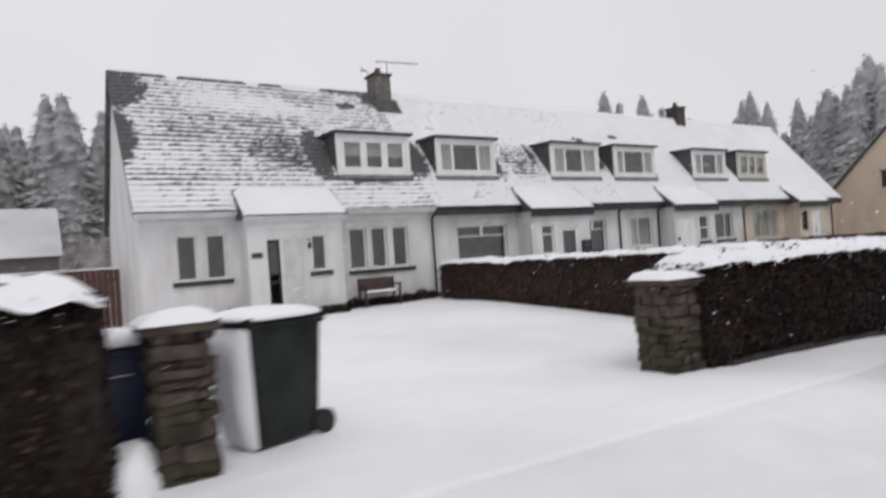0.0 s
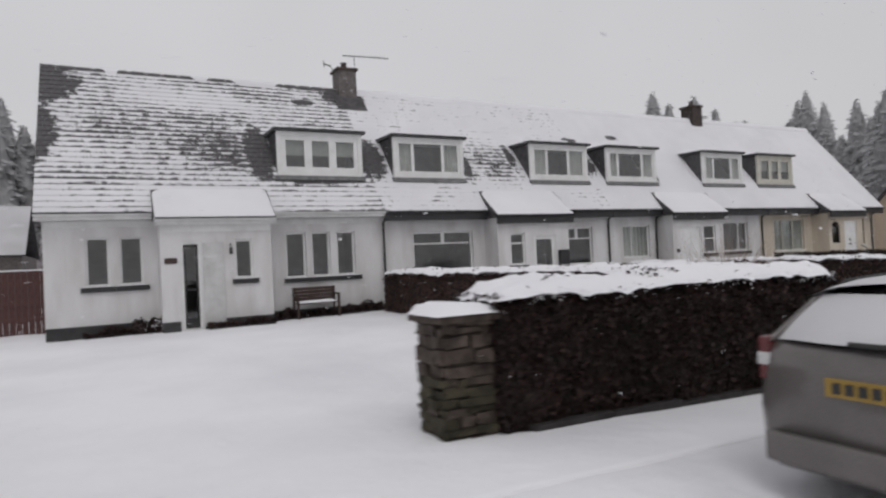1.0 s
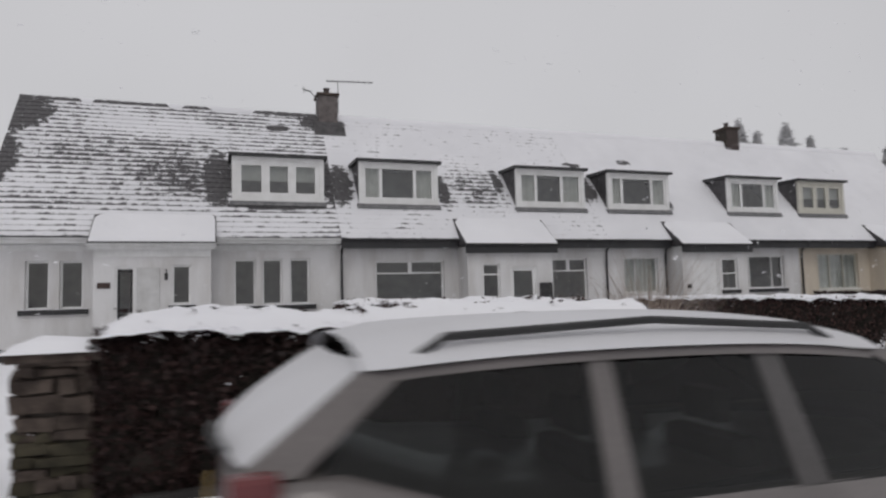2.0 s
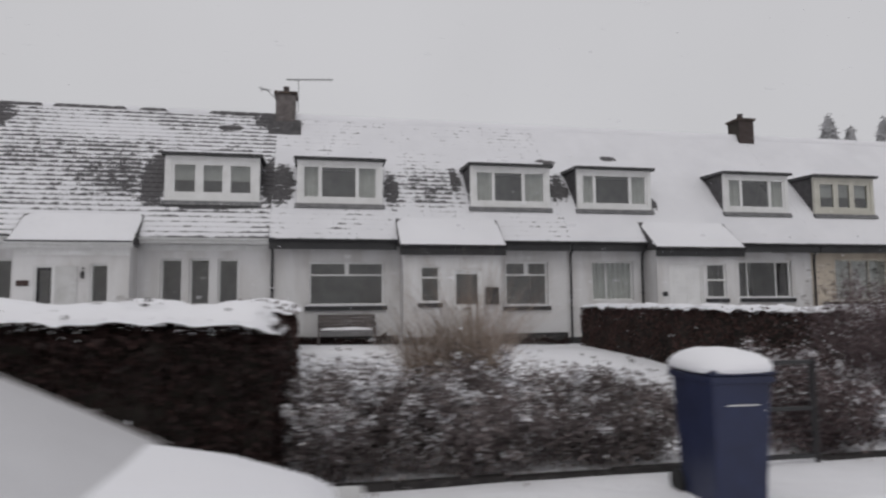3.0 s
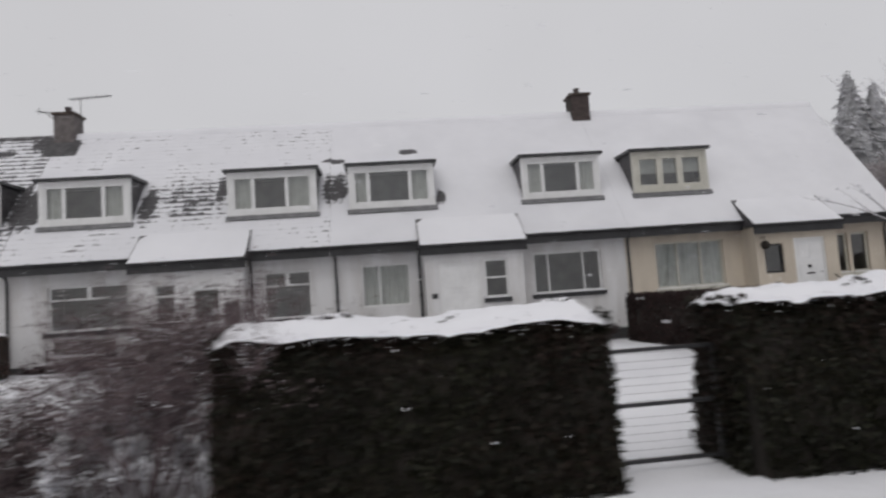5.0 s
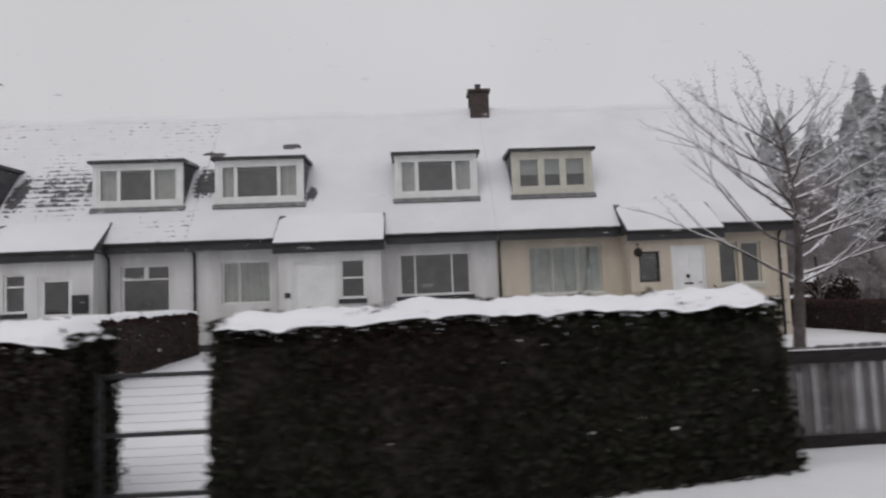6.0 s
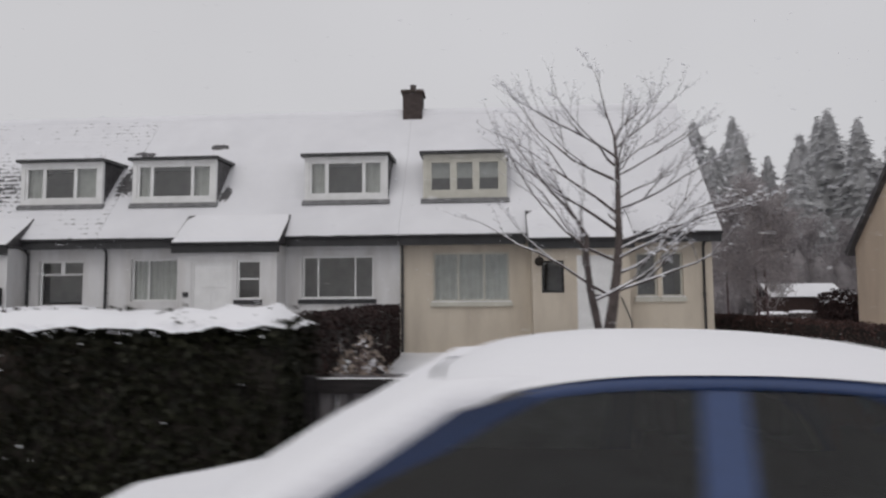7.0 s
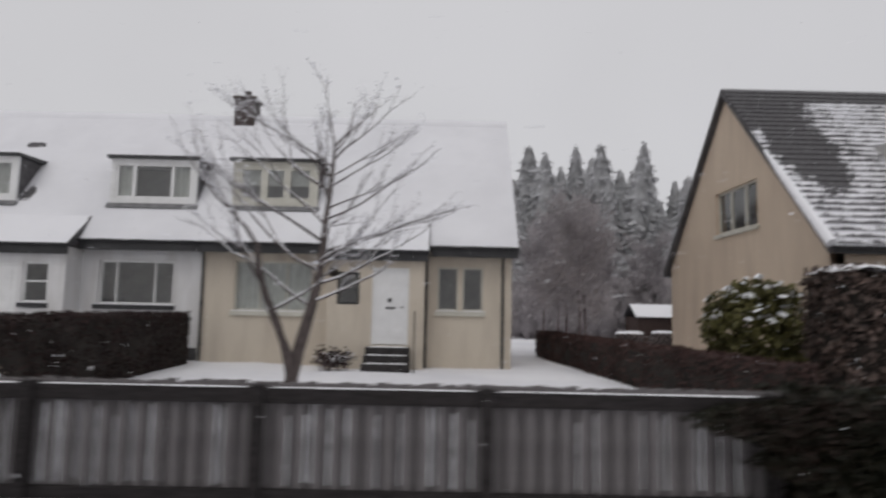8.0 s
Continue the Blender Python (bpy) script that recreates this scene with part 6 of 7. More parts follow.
round_bush(41.6, 13.3, 1.0, 1.15, 31, "yellow-green evergreen bush topped with snow", M["evergreen"])
round_bush(48.5, 33.0, 1.2, 0.9, 32, "dark rounded bush near the shed", M["hedge_brown"])


# ---- sheds and the hut beyond the end house ----
def shed(x0, x1, y0, y1, wall_h, roof_h, label, wall_mat, snow_mat):
    g = gz((x0 + x1) / 2, y0)
    h = holder("shed", (x0 + x1) / 2, (y0 + y1) / 2, g, label, "shed")
    n = max(4, int((x1 - x0) / 0.16))
    for i in range(n):
        a, b = x0 + (x1 - x0) * i / n, x0 + (x1 - x0) * (i + 1) / n
        part("plank", one_box(a + 0.004, b - 0.004, y0, y0 + 0.03, g - 0.1, g + wall_h), wall_mat, h)
    part("side_wall", one_box(x0, x0 + 0.04, y0 + 0.032, y1, g - 0.1, g + wall_h), wall_mat, h)
    part("side_wall", one_box(x1 - 0.04, x1, y0 + 0.032, y1, g - 0.1, g + wall_h), wall_mat, h)
    part("rear_wall", one_box(x0 + 0.042, x1 - 0.042, y1 - 0.04, y1, g - 0.1, g + wall_h), wall_mat, h)
    bm = bmesh.new()
    ym = (y0 + y1) / 2
    prism_x(bm, [(y0 - 0.15, g + wall_h), (ym, g + roof_h), (y1 + 0.15, g + wall_h), (y1, g + wall_h - 0.05), (ym, g + roof_h - 0.08), (y0, g + wall_h - 0.05)], x0 - 0.12, x1 + 0.12)
    r = part("roof", bm, M["slate"], h)
    snow_slab(r, x0 - 0.12, x1 + 0.12, y0 - 0.17, ym, g + wall_h + 0.005, g + roof_h + 0.005, 0.08, material=snow_mat)
    snow_slab(r, x0 - 0.12, x1 + 0.12, y1 + 0.17, ym, g + wall_h + 0.005, g + roof_h + 0.005, 0.08, material=snow_mat)
    return h


shed(46.1, 49.7, 35.0, 37.2, 1.45, 2.15, "low brown plank shed with a snowy roof", M["wood_brown"], M["snow_cap"])
shed(-9.0, 1.2, 28.6, 34.0, 2.45, 4.5, "grey outbuilding under thin grey snow", M["wood_grey"], M["drift"])


def log_pile(x, y, seed, label):
    """A short stack of cut logs under snow."""
    rng = random.Random(seed)
    g = gz(x, y)
    h = holder("log_pile", x, y, g, label, "log pile")
    for r in range(3):
        for k in range(6 - r):
            cx, cz = x - 0.7 + 0.27 * k + 0.135 * r, g + 0.12 + 0.22 * r
            bm = bmesh.new()
            tube(bm, [(cx, y - 0.4 + rng.uniform(-0.05, 0.05), cz), (cx, y + 0.4, cz)], rng.uniform(0.11, 0.13), 9)
            part("log", bm, M["bark"], h)
    snow_slab(h, x - 0.62, x + 0.62, y - 0.42, y + 0.42, g + 0.66, g + 0.66, 0.12, step=0.12)
    return h


log_pile(44.6, 31.5, 7, "low stack of dark logs capped with snow")
log_pile(47.0, 33.6, 8, "low stack of dark logs before the shed")


def plank_fence(x0, x1, y, height, label, material):
    h = holder("plank_fence", (x0 + x1) / 2, y, gz(x0, y), label, "fence")
    bm = bmesh.new()
    box(bm, 0, 0.14, 0, 0.02, -0.1, height, 0.003)
    me = mesh_of("plank", bm, material)
    n = int((x1 - x0) / 0.15)
    for i in range(n):
        o = new("plank", me)
        o.parent = h
        o.matrix_parent_inverse = h.matrix_basis.inverted()
        o.location = (x0 + (x1 - x0) * i / n, y, gz(x0, y) + 0.01 * math.sin(i * 1.7))
    for z in (0.35, height - 0.35):
        part("rail", one_box(x0, x1, y + 0.022, y + 0.07, gz(x0, y) + z, gz(x0, y) + z + 0.08), material, h)
    part("snow_line", one_box(x0, x1, y - 0.02, y + 0.05, gz(x0, y) + height + 0.012, gz(x0, y) + height + 0.05, 0.015), M["snow_cap"], h)
    return h


plank_fence(-2.5, 2.45, 21.6, 1.75, "red-brown plank fence beside the end house", M["fence_red"])


# ---- bench ----
def garden_bench(x0, x1, y, label, wood):
    g = gz((x0 + x1) / 2, y)
    h = holder("garden_bench", (x0 + x1) / 2, y, g, label, "bench")
    for x in (x0, x1 - 0.06):
        part("leg", one_box(x, x + 0.06, y - 0.25, y - 0.19, g, g + 0.62, 0.006), wood, h)
        part("leg", one_box(x, x + 0.06, y + 0.19, y + 0.25, g, g + 0.86, 0.006), wood, h)
        part("armrest", one_box(x - 0.01, x + 0.07, y - 0.27, y + 0.19, g + 0.622, g + 0.66, 0.008), wood, h)
    for k in range(4):
        part("seat_slat", one_box(x0 + 0.062, x1 - 0.062, y - 0.24 + 0.105 * k, y - 0.15 + 0.105 * k, g + 0.40, g + 0.43, 0.006), wood, h)
    for k in range(4):
        part("back_slat", one_box(x0 + 0.062, x1 - 0.062, y + 0.20, y + 0.23, g + 0.48 + 0.095 * k, g + 0.57 + 0.095 * k, 0.006), wood, h)
    snow_slab(h, x0 + 0.07, x1 - 0.07, y - 0.24, y + 0.17, g + 0.43, g + 0.43, 0.07, step=0.1)
    return h


garden_bench(8.5, 9.72, 18.2, "brown slatted garden bench with snow on its seat", M["wood_brown"])
garden_bench(12.65, 14.25, 18.2, "weathered grey garden bench under the window", M["wood_grey"])


# ---- dark beds along the house walls ----
def wall_bed(x0, x1, y, height, seed, label):
    """Low winter-bare plants in a strip of wet soil at the foot of a wall."""
    rng = np.random.default_rng(seed)
    h = holder("flower_bed", (x0 + x1) / 2, y, gz((x0 + x1) / 2, y), label, "flower bed", "wall beds")
    bm = bmesh.new()
    n = max(3, int((x1 - x0) / 0.2))
    prof = ((-0.16, -0.05), (-0.10, 0.04), (0.0, 0.07), (0.12, 0.08))
    grid = []
    for i in range(n + 1):
        x = x0 + (x1 - x0) * i / n
        grid.append([bm.verts.new((x, y + u + 0.03 * noise.noise((x * 2, u, seed)), gz(x, y) + v + 0.02 * noise.noise((x * 3, u * 5, seed)))) for u, v in prof])
    for a, b in zip(grid, grid[1:]):
        for k in range(len(prof) - 1):
            bm.faces.new((a[k], b[k], b[k + 1], a[k + 1]))
    part("soil", bm, M["plinth"], h, "", True)
    cnt = int((x1 - x0) * 420)
    xs = rng.uniform(x0, x1, cnt)
    pts = []
    for x in xs:
        top = height * max(0.12, 0.55 + 0.9 * noise.noise((x * 2.1, seed, 0)))
        pts.append((x, y + rng.uniform(-0.14, 0.12), gz(x, y) + 0.04 + top * rng.random() ** 1.4))
    f = part("foliage", leaf_mesh("foliage", rng, pts, 0.055, M["hedge_brown"], 0.0, 2.0), None, h)
    f["kind"] = "stuff"
    return h


wall_bed(3.4, 5.05, 18.42, 0.30, 61, "dark low plants at the white wall's foot")
wall_bed(7.9, 11.2, 18.42, 0.32, 62, "dark low plants behind the bench")
wall_bed(6.15, 7.8, 17.68, 0.22, 63, "dark strip of soil along the porch")
wall_bed(11.9, 14.9, 18.42, 0.26, 64, "dark winter bed under the wide window")
wall_bed(17.9, 20.1, 18.42, 0.22, 65, "dark winter bed at the white wall")


# ---- forest of spruces ----
def spruce(x, y, height, seed, label):
    """A spruce: straight trunk, whorls of drooping feathered boughs over a dense inner cone."""
    rng = random.Random(seed)
    h = holder("conifer", x, y, 0, label, "tree", "spruces of the wood")
    tb = bmesh.new()
    tube(tb, [(x, y, -0.5), (x, y, height * 0.5), (x, y, height * 0.985)], [0.22, 0.13, 0.02], 8)
    part("trunk", tb, M["conifer_bark"], h)

    def reach(z):
        f = 1 - z / height
        return height * 0.25 * f ** 0.68 + 0.05

    verts, faces = [], []
    z = height * 0.09
    while z < height * 0.985:
        f = 1 - z / height
        nb = int(8 + 9 * f)
        turn = rng.uniform(0, 6.28)
        for k in range(nb):
            an = turn + 2 * math.pi * k / nb + rng.gauss(0, 0.14)
            ln = reach(z) * rng.uniform(0.74, 1.15)
            ca, sa = math.cos(an), math.sin(an)
            zb = z + rng.gauss(0, 0.22)
            wide = (0.22 + 0.24 * ln) * rng.uniform(0.8, 1.2)
            base = len(verts)
            for j in range(7):
                t = 0.22 + 0.78 * j / 6
                zz = zb - ln * (0.42 * t ** 1.4) + 0.10 * ln * max(0.0, t - 0.75)
                wd = wide * (1.0 - t) ** 0.7 * (1.25 if j % 2 else 0.62) + 0.015
                sw = -0.14 * ln * (j % 2)
                for side, drop in ((-1, 0.55), (0, 0.0), (1, 0.55)):
                    rr = ln * t + (0 if side == 0 else sw)
                    verts.append((x + ca * rr - sa * side * wd, y + sa * rr + ca * side * wd, zz - drop * wd))
            for j in range(6):
                a = base + 3 * j
                faces += [(a, a + 1, a + 4, a + 3), (a + 1, a + 2, a + 5, a + 4)]
        z += height * 0.024 * (0.75 + 0.6 * f)
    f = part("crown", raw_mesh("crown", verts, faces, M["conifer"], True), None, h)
    verts, faces = [], []
    rings, sides = 16, 12
    for i in range(rings):
        z = height * (0.08 + 0.89 * i / (rings - 1))
        for k in range(sides):
            an = 2 * math.pi * k / sides
            r = reach(z) * (0.60 + 0.14 * noise.noise((math.cos(an) * 2, math.sin(an) * 2, z * 1.1 + seed)))
            verts.append((x + r * math.cos(an), y + r * math.sin(an), z - 0.34 * r))
    for i in range(rings - 1):
        for k in range(sides):
            faces.append((i * sides + k, i * sides + (k + 1) % sides, (i + 1) * sides + (k + 1) % sides, (i + 1) * sides + k))
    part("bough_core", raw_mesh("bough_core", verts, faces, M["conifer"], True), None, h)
    return h


proto = [spruce(50.0, 55.0, 13.5, 101, "tall grey-green spruce, paled for haze and snow"), spruce(55.0, 57.0, 12.0, 102, "grey-green spruce, paled for haze and snow"), spruce(46.0, 56.0, 14.5, 103, "slender tall spruce, paled for haze and snow")]


def wood():
    rng = random.Random(77)
    spots = []
    for band, (y0, y1) in enumerate(((50, 56), (58, 66), (68, 80))):
        x = 39.0
        while x < 82:
            spots.append((x + rng.uniform(-0.8, 0.8), rng.uniform(y0, y1), rng.uniform(0.90, 1.16) + 0.10 * band))
            x += rng.uniform(1.9, 3.3)
    for band, (x0, x1) in enumerate(((66, 72), (74, 82), (84, 94))):
        y = 18.0
        while y < 46:
            spots.append((rng.uniform(x0, x1), y, rng.uniform(0.75, 0.95) + 0.04 * band))
            y += rng.uniform(1.8, 2.8)
    # a stand of taller trees beyond the end house, and one on the far rise
    for x, y, high in ((61, 27.5, 15.4), (59.6, 26.2, 14.2), (63.5, 30, 14.4), (66, 33.5, 15.0), (64.5, 32, 13.2), (58.6, 24.2, 12.5), (69, 38, 14.2), (72.5, 43.5, 17.4), (71, 44.5, 15.8), (70, 45.5, 15.2), (62.2, 28.4, 13.6), (60.2, 25.2, 13.0), (65, 31.2, 14.2), (67.5, 35.5, 14.4), (63, 30.5, 15.0), (64.5, 29.6, 14.8), (62, 26.5, 15.6), (60, 24.8, 15.4), (66.5, 32.2, 14.6), (75, 46, 17.2), (77, 45.5, 17.4), (74, 42.5, 16.2), (71.5, 41, 15.6)):
        spots.append((x, y, high / 13.4))
    for x, y, high in ((84, 73, 23.0), (86.5, 75.5, 22.5), (81.5, 74, 22.8), (90, 74, 21.5), (93, 72, 21.0), (88, 71.5, 22.4), (91, 70, 22.2), (94, 67, 22.6)):
        spots.append((x, y, high / 13.4))
    for band, (y0, y1) in enumerate(((50, 56), (57, 64), (65, 72))):
        x = -16.0
        while x < 10:
            spots.append((x + rng.uniform(-0.7, 0.7), rng.uniform(y0, y1), rng.uniform(0.98, 1.14)))
            x += rng.uniform(1.5, 2.4)
    for i, (x, y, s) in enumerate(spots):
        hill = max(0.0, (min(y, 100) - 48) * 0.10)
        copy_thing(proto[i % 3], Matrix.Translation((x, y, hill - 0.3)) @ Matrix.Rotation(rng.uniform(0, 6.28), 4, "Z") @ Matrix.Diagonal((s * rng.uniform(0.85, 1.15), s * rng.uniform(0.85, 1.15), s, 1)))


wood()


def thicket(x0, x1, y0, y1, n, height, seed, label):
    """Undergrowth at the foot of the wood, its colour paled for haze: dense clumps and the twigs that stand out of
    them.
    """
    nrng = np.random.default_rng(seed)
    c, verts, faces = [], [], []
    for _ in range(n):
        x, y = nrng.uniform(x0, x1), nrng.uniform(y0, y1)
        hh = height * nrng.uniform(0.5, 1.0)
        zg = gz(x, y) + max(0, (y - 48) * 0.1)
        c.append(nrng.normal(size=(300, 3)) * np.array([0.75, 0.75, 0.33 * hh]) + np.array([x, y, zg + hh * 0.5]))
        base = len(verts)
        for i in range(6):
            ph = math.pi * (i + 0.5) / 6
            for k in range(9):
                an = 2 * math.pi * k / 9
                r = 1 + 0.3 * noise.noise((math.cos(an) * 1.7 + x, math.sin(an) * 1.7 + y, ph))
                verts.append((x + 0.8 * r * math.sin(ph) * math.cos(an), y + 0.8 * r * math.sin(ph) * math.sin(an), zg + hh * 0.45 + 0.46 * hh * r * math.cos(ph)))
        for i in range(5):
            for k in range(9):
                faces.append((base + i * 9 + k, base + i * 9 + (k + 1) % 9, base + (i + 1) * 9 + (k + 1) % 9, base + (i + 1) * 9 + k))
    v, f = leaf_quads(nrng, np.concatenate(c), 0.075, 0.0, 4.5)
    m = len(verts)
    return lone("undergrowth", raw_mesh("undergrowth", verts + v.tolist(), faces + (f + m).tolist(), M["thicket"], True), None, label, "undergrowth", kind="stuff")


# scrub colour lifted and greyed to carry the haze over the distance
M["thicket"] = leaf_mat("haze_pale_thicket", (0.40, 0.372, 0.383), (0.47, 0.44, 0.45), 0.0, thin=0.5)
thicket(40.0, 78.0, 38.5, 44.0, 330, 4.6, 51, "grey-brown scrub at the edge of the wood, paled for haze")
thicket(-14.0, 9.0, 42.0, 49.0, 130, 4.0, 52, "grey-brown scrub behind the outbuilding, paled for haze")


# ---- slender bare trees between the end house and the tan house ----
def pale_tree(x, y, height, seed, label):
    """A bare young tree: clear stem, twiggy oval crown, its sprays paled for haze."""
    rng = random.Random(seed)
    nrng = np.random.default_rng(seed)
    g = gz(x, y)
    h = holder("bare_tree", x, y, g, label, "tree", "bare trees by the boundary")
    tb = bmesh.new()
    tube(tb, [(x, y, g - 0.2), (x + 0.03, y, g + 1.0), (x, y + 0.04, g + height * 0.45), (x, y, g + height * 0.62)], [0.045, 0.038, 0.032, 0.02], 7)
    part("trunk", tb, M["twig"], h)
    verts, faces, tips = [], [], []
    for i in range(13):
        an = i * 2.4
        z = height * (0.13 + 0.51 * i / 12)
        d = Vector((math.cos(an), math.sin(an), 1.1 + 0.5 * i / 12)).normalized()
        grow(rng, verts, faces, tips, Vector((x, y, g + z)), d, height * 0.155, 0.014, 3, 0.55, 0.70, 0.12, 4, (2, 3))
    tw = part("twig_work", raw_mesh("twig_work", verts, faces, M["pale_twig"]), None, h)
    tw["kind"] = "stuff"
    pts = np.array([tuple(t[0]) for t in tips])
    c = pts[nrng.integers(0, len(pts), 5000)] + nrng.normal(0, 0.11, (5000, 3))
    # sprays share the scrub's colour, which has haze painted into it
    sp = part("twig_sprays", leaf_mesh("twig_sprays", nrng, c, 0.03, M["thicket"], 0.0, 7.0), None, h)
    sp["kind"] = "stuff"
    return h


slim = pale_tree(39.9, 21.0, 5.5, 301, "slender bare tree, its twig sprays paled for haze")
for k, (sx, sy, sc) in enumerate(((40.6, 23.3, 1.06), (40.4, 25.4, 1.08), (39.9, 27.6, 1.1), (41.0, 30.4, 1.2), (42.4, 39.6, 1.25), (45.2, 40.2, 1.2), (48.0, 39.4, 1.25), (50.6, 40.0, 1.2), (53.0, 39.2, 1.15))):
    copy_thing(slim, Matrix.Translation((sx, sy, gz(sx, sy))) @ Matrix.Rotation(1.3 * k + 0.7, 4, "Z") @ Matrix.Diagonal((sc, sc, sc, 1)))


# ---- falling snow ----
def falling_snow(n, seed):
    """Flakes in the air between the road and the houses."""
    nrng = np.random.default_rng(seed)
    c = np.stack([nrng.uniform(-4, 44, n), nrng.uniform(1.6, 17, n), nrng.uniform(0.2, 7.5, n)], 1)
    clear = (c[:, 1] > 4.2) | (c[:, 2] > 1.75)
    c = c[clear]
    v, f = leaf_quads(nrng, c, 0.016, 0.0, 1.2)
    # larger wet flakes among them
    m = n // 14
    c = np.stack([nrng.uniform(-4, 44, m), nrng.uniform(4.3, 12, m), nrng.uniform(0.2, 3.5, m)], 1)
    v2, f2 = leaf_quads(nrng, c, 0.026, 0.0, 1.7)
    v, f = np.concatenate([v, v2]), np.concatenate([f, f2 + len(v)])
    return lone("falling_snow", raw_mesh("falling_snow", v.tolist(), f.tolist(), M["snow_cap"]), None, "sparse white snowflakes drifting down before the houses", "snowflakes", kind="stuff")


falling_snow(6500, 99)


# ---- parked cars ----
def car(ox, oy, turn, p, paint, label, estate):
    """A parked car, front towards +x before it is turned. p: its side profile in metres from its middle."""
    g = gz(ox, oy) - 0.12
    h = holder("car", ox, oy, g, label, "car", "parked cars")
    hw, belt, roof_z = p["hw"], p["belt"], p["roof"]

    def at(x, y, z):
        return (ox + x, oy + y, g + z)

    # lower body, lofted from bumper to bumper
    st = p["stations"]
    bm = bmesh.new()
    rings = []
    for x, zl, zt, wf in st:
        w_ = hw * wf
        sec = [(0.0, zl), (w_ * 0.86, zl), (w_ * 0.97, zl + 0.10), (w_, zl + (zt - zl) * 0.45), (w_ * 0.985, zl + (zt - zl) * 0.78), (w_ * 0.93, zt - 0.025), (w_ * 0.84, zt), (w_ * 0.45, zt + 0.018), (0.0, zt + 0.025)]
        full = sec + [(-a, b) for a, b in sec[-2:0:-1]]
        rings.append([bm.verts.new(at(x, a, b)) for a, b in full])
    n = len(rings[0])
    for a, b in zip(rings, rings[1:]):
        for k in range(n):
            bm.faces.new((a[k], a[(k + 1) % n], b[(k + 1) % n], b[k]))
    bm.faces.new(rings[0][::-1])
    bm.faces.new(rings[-1])
    bmesh.ops.recalc_face_normals(bm, faces=bm.faces)
    part("body", bm, paint, h, smooth=True)
    xa0, xa1, xb, xc, xd1, xd0 = p["pillars"]
    wb, wr = hw * 0.90, hw * 0.70
    rz = roof_z - 0.05

    crown_h = p["crown"]

    def arch(x):
        """The roof edge's rise over its ends at x."""
        u = min(1.0, max(0.0, (x - xa1) / (xd1 - xa1)))
        return crown_h * (1 - abs(2 * u - 0.9) ** 2.4) - p["tail_drop"] * max(0, u - 0.55) ** 2 - p["nose_drop"] * max(0, 0.4 - u) ** 2

    def gp(x, z, side):
        """A point of the greenhouse's side at the height z."""
        t = (z - belt) / (rz - belt)
        return at(x, side * (wb + (wr - wb) * t), z)

    # roof panel
    nx, ny = 14, 8
    verts, faces = [], []
    for i in range(nx + 1):
        u = i / nx
        x = xa1 + (xd1 - xa1) * u
        for k in range(ny + 1):
            v = -1 + 2 * k / ny
            verts.append(at(x, v * (wr + 0.012), rz + arch(x) + p["dome"] * (1 - v * v) + p["shoulder"] * (1 - abs(v) ** 8)))
    m = ny + 1
    for i in range(nx):
        for k in range(ny):
            a = i * m + k
            faces.append((a, a + m, a + m + 1, a + 1))
    top_n = len(verts)
    verts += [(vx, vy, vz - 0.035) for vx, vy, vz in verts]
    faces += [tuple(top_n + q for q in f[::-1]) for f in faces]
    for i in range(nx):
        for k in (0, ny):
            a, b = i * m + k, (i + 1) * m + k
            faces.append((a, b, b + top_n, a + top_n))
    part("roof_panel", raw_mesh("roof_panel", verts, faces, paint, True), None, h)
    # pillars and side glass
    rzd, rza = rz + arch(xd1), rz + arch(xa1)
    for side in (-1, 1):
        for nm, (bx, bz), (tx, tz), wd in (("a_pillar", (xa0, belt - 0.02), (xa1 + 0.02, rza + 0.01), p["a_wide"]), ("b_pillar", (xb, belt), (xb - 0.04, rz + arch(xb)), p["b_wide"]), ("c_pillar", (xc, belt), (xc + 0.02, rz + arch(xc)), p["c_wide"]), ("d_pillar", (xd0, p["rear_belt"]), (xd1 + 0.02, rzd), p["d_wide"])):
            if nm == "c_pillar" and p["blind_quarter"]:
                continue
            bm = bmesh.new()
            a, b = Vector(gp(bx, bz, side)), Vector(gp(tx, tz, side))
            off = Vector((0, side * 0.006, 0.002))
            inn = Vector((0, -side * 0.04, 0))
            q = [a + Vector((-wd, 0, 0)) + off, a + Vector((wd, 0, 0)) + off, b + Vector((wd * 0.8, 0, 0)) + off, b + Vector((-wd * 0.8, 0, 0)) + off]
            vs = [bm.verts.new(v) for v in q] + [bm.verts.new(v + inn) for v in q]
            for f in ((0, 1, 2, 3), (7, 6, 5, 4), (0, 4, 5, 1), (1, 5, 6, 2), (2, 6, 7, 3), (3, 7, 4, 0)):
                bm.faces.new([vs[k] for k in f])
            bmesh.ops.recalc_face_normals(bm, faces=bm.faces)
            part(nm, bm, M["pillar_grey"] if nm == "b_pillar" and p["dark_b"] else paint, h)
        spans = () if not p["blind_quarter"] else (("side_window", xb, 0.92, -0.12, 1.7), ("quarter_window", xb, -1.44, -0.74, 2.0))
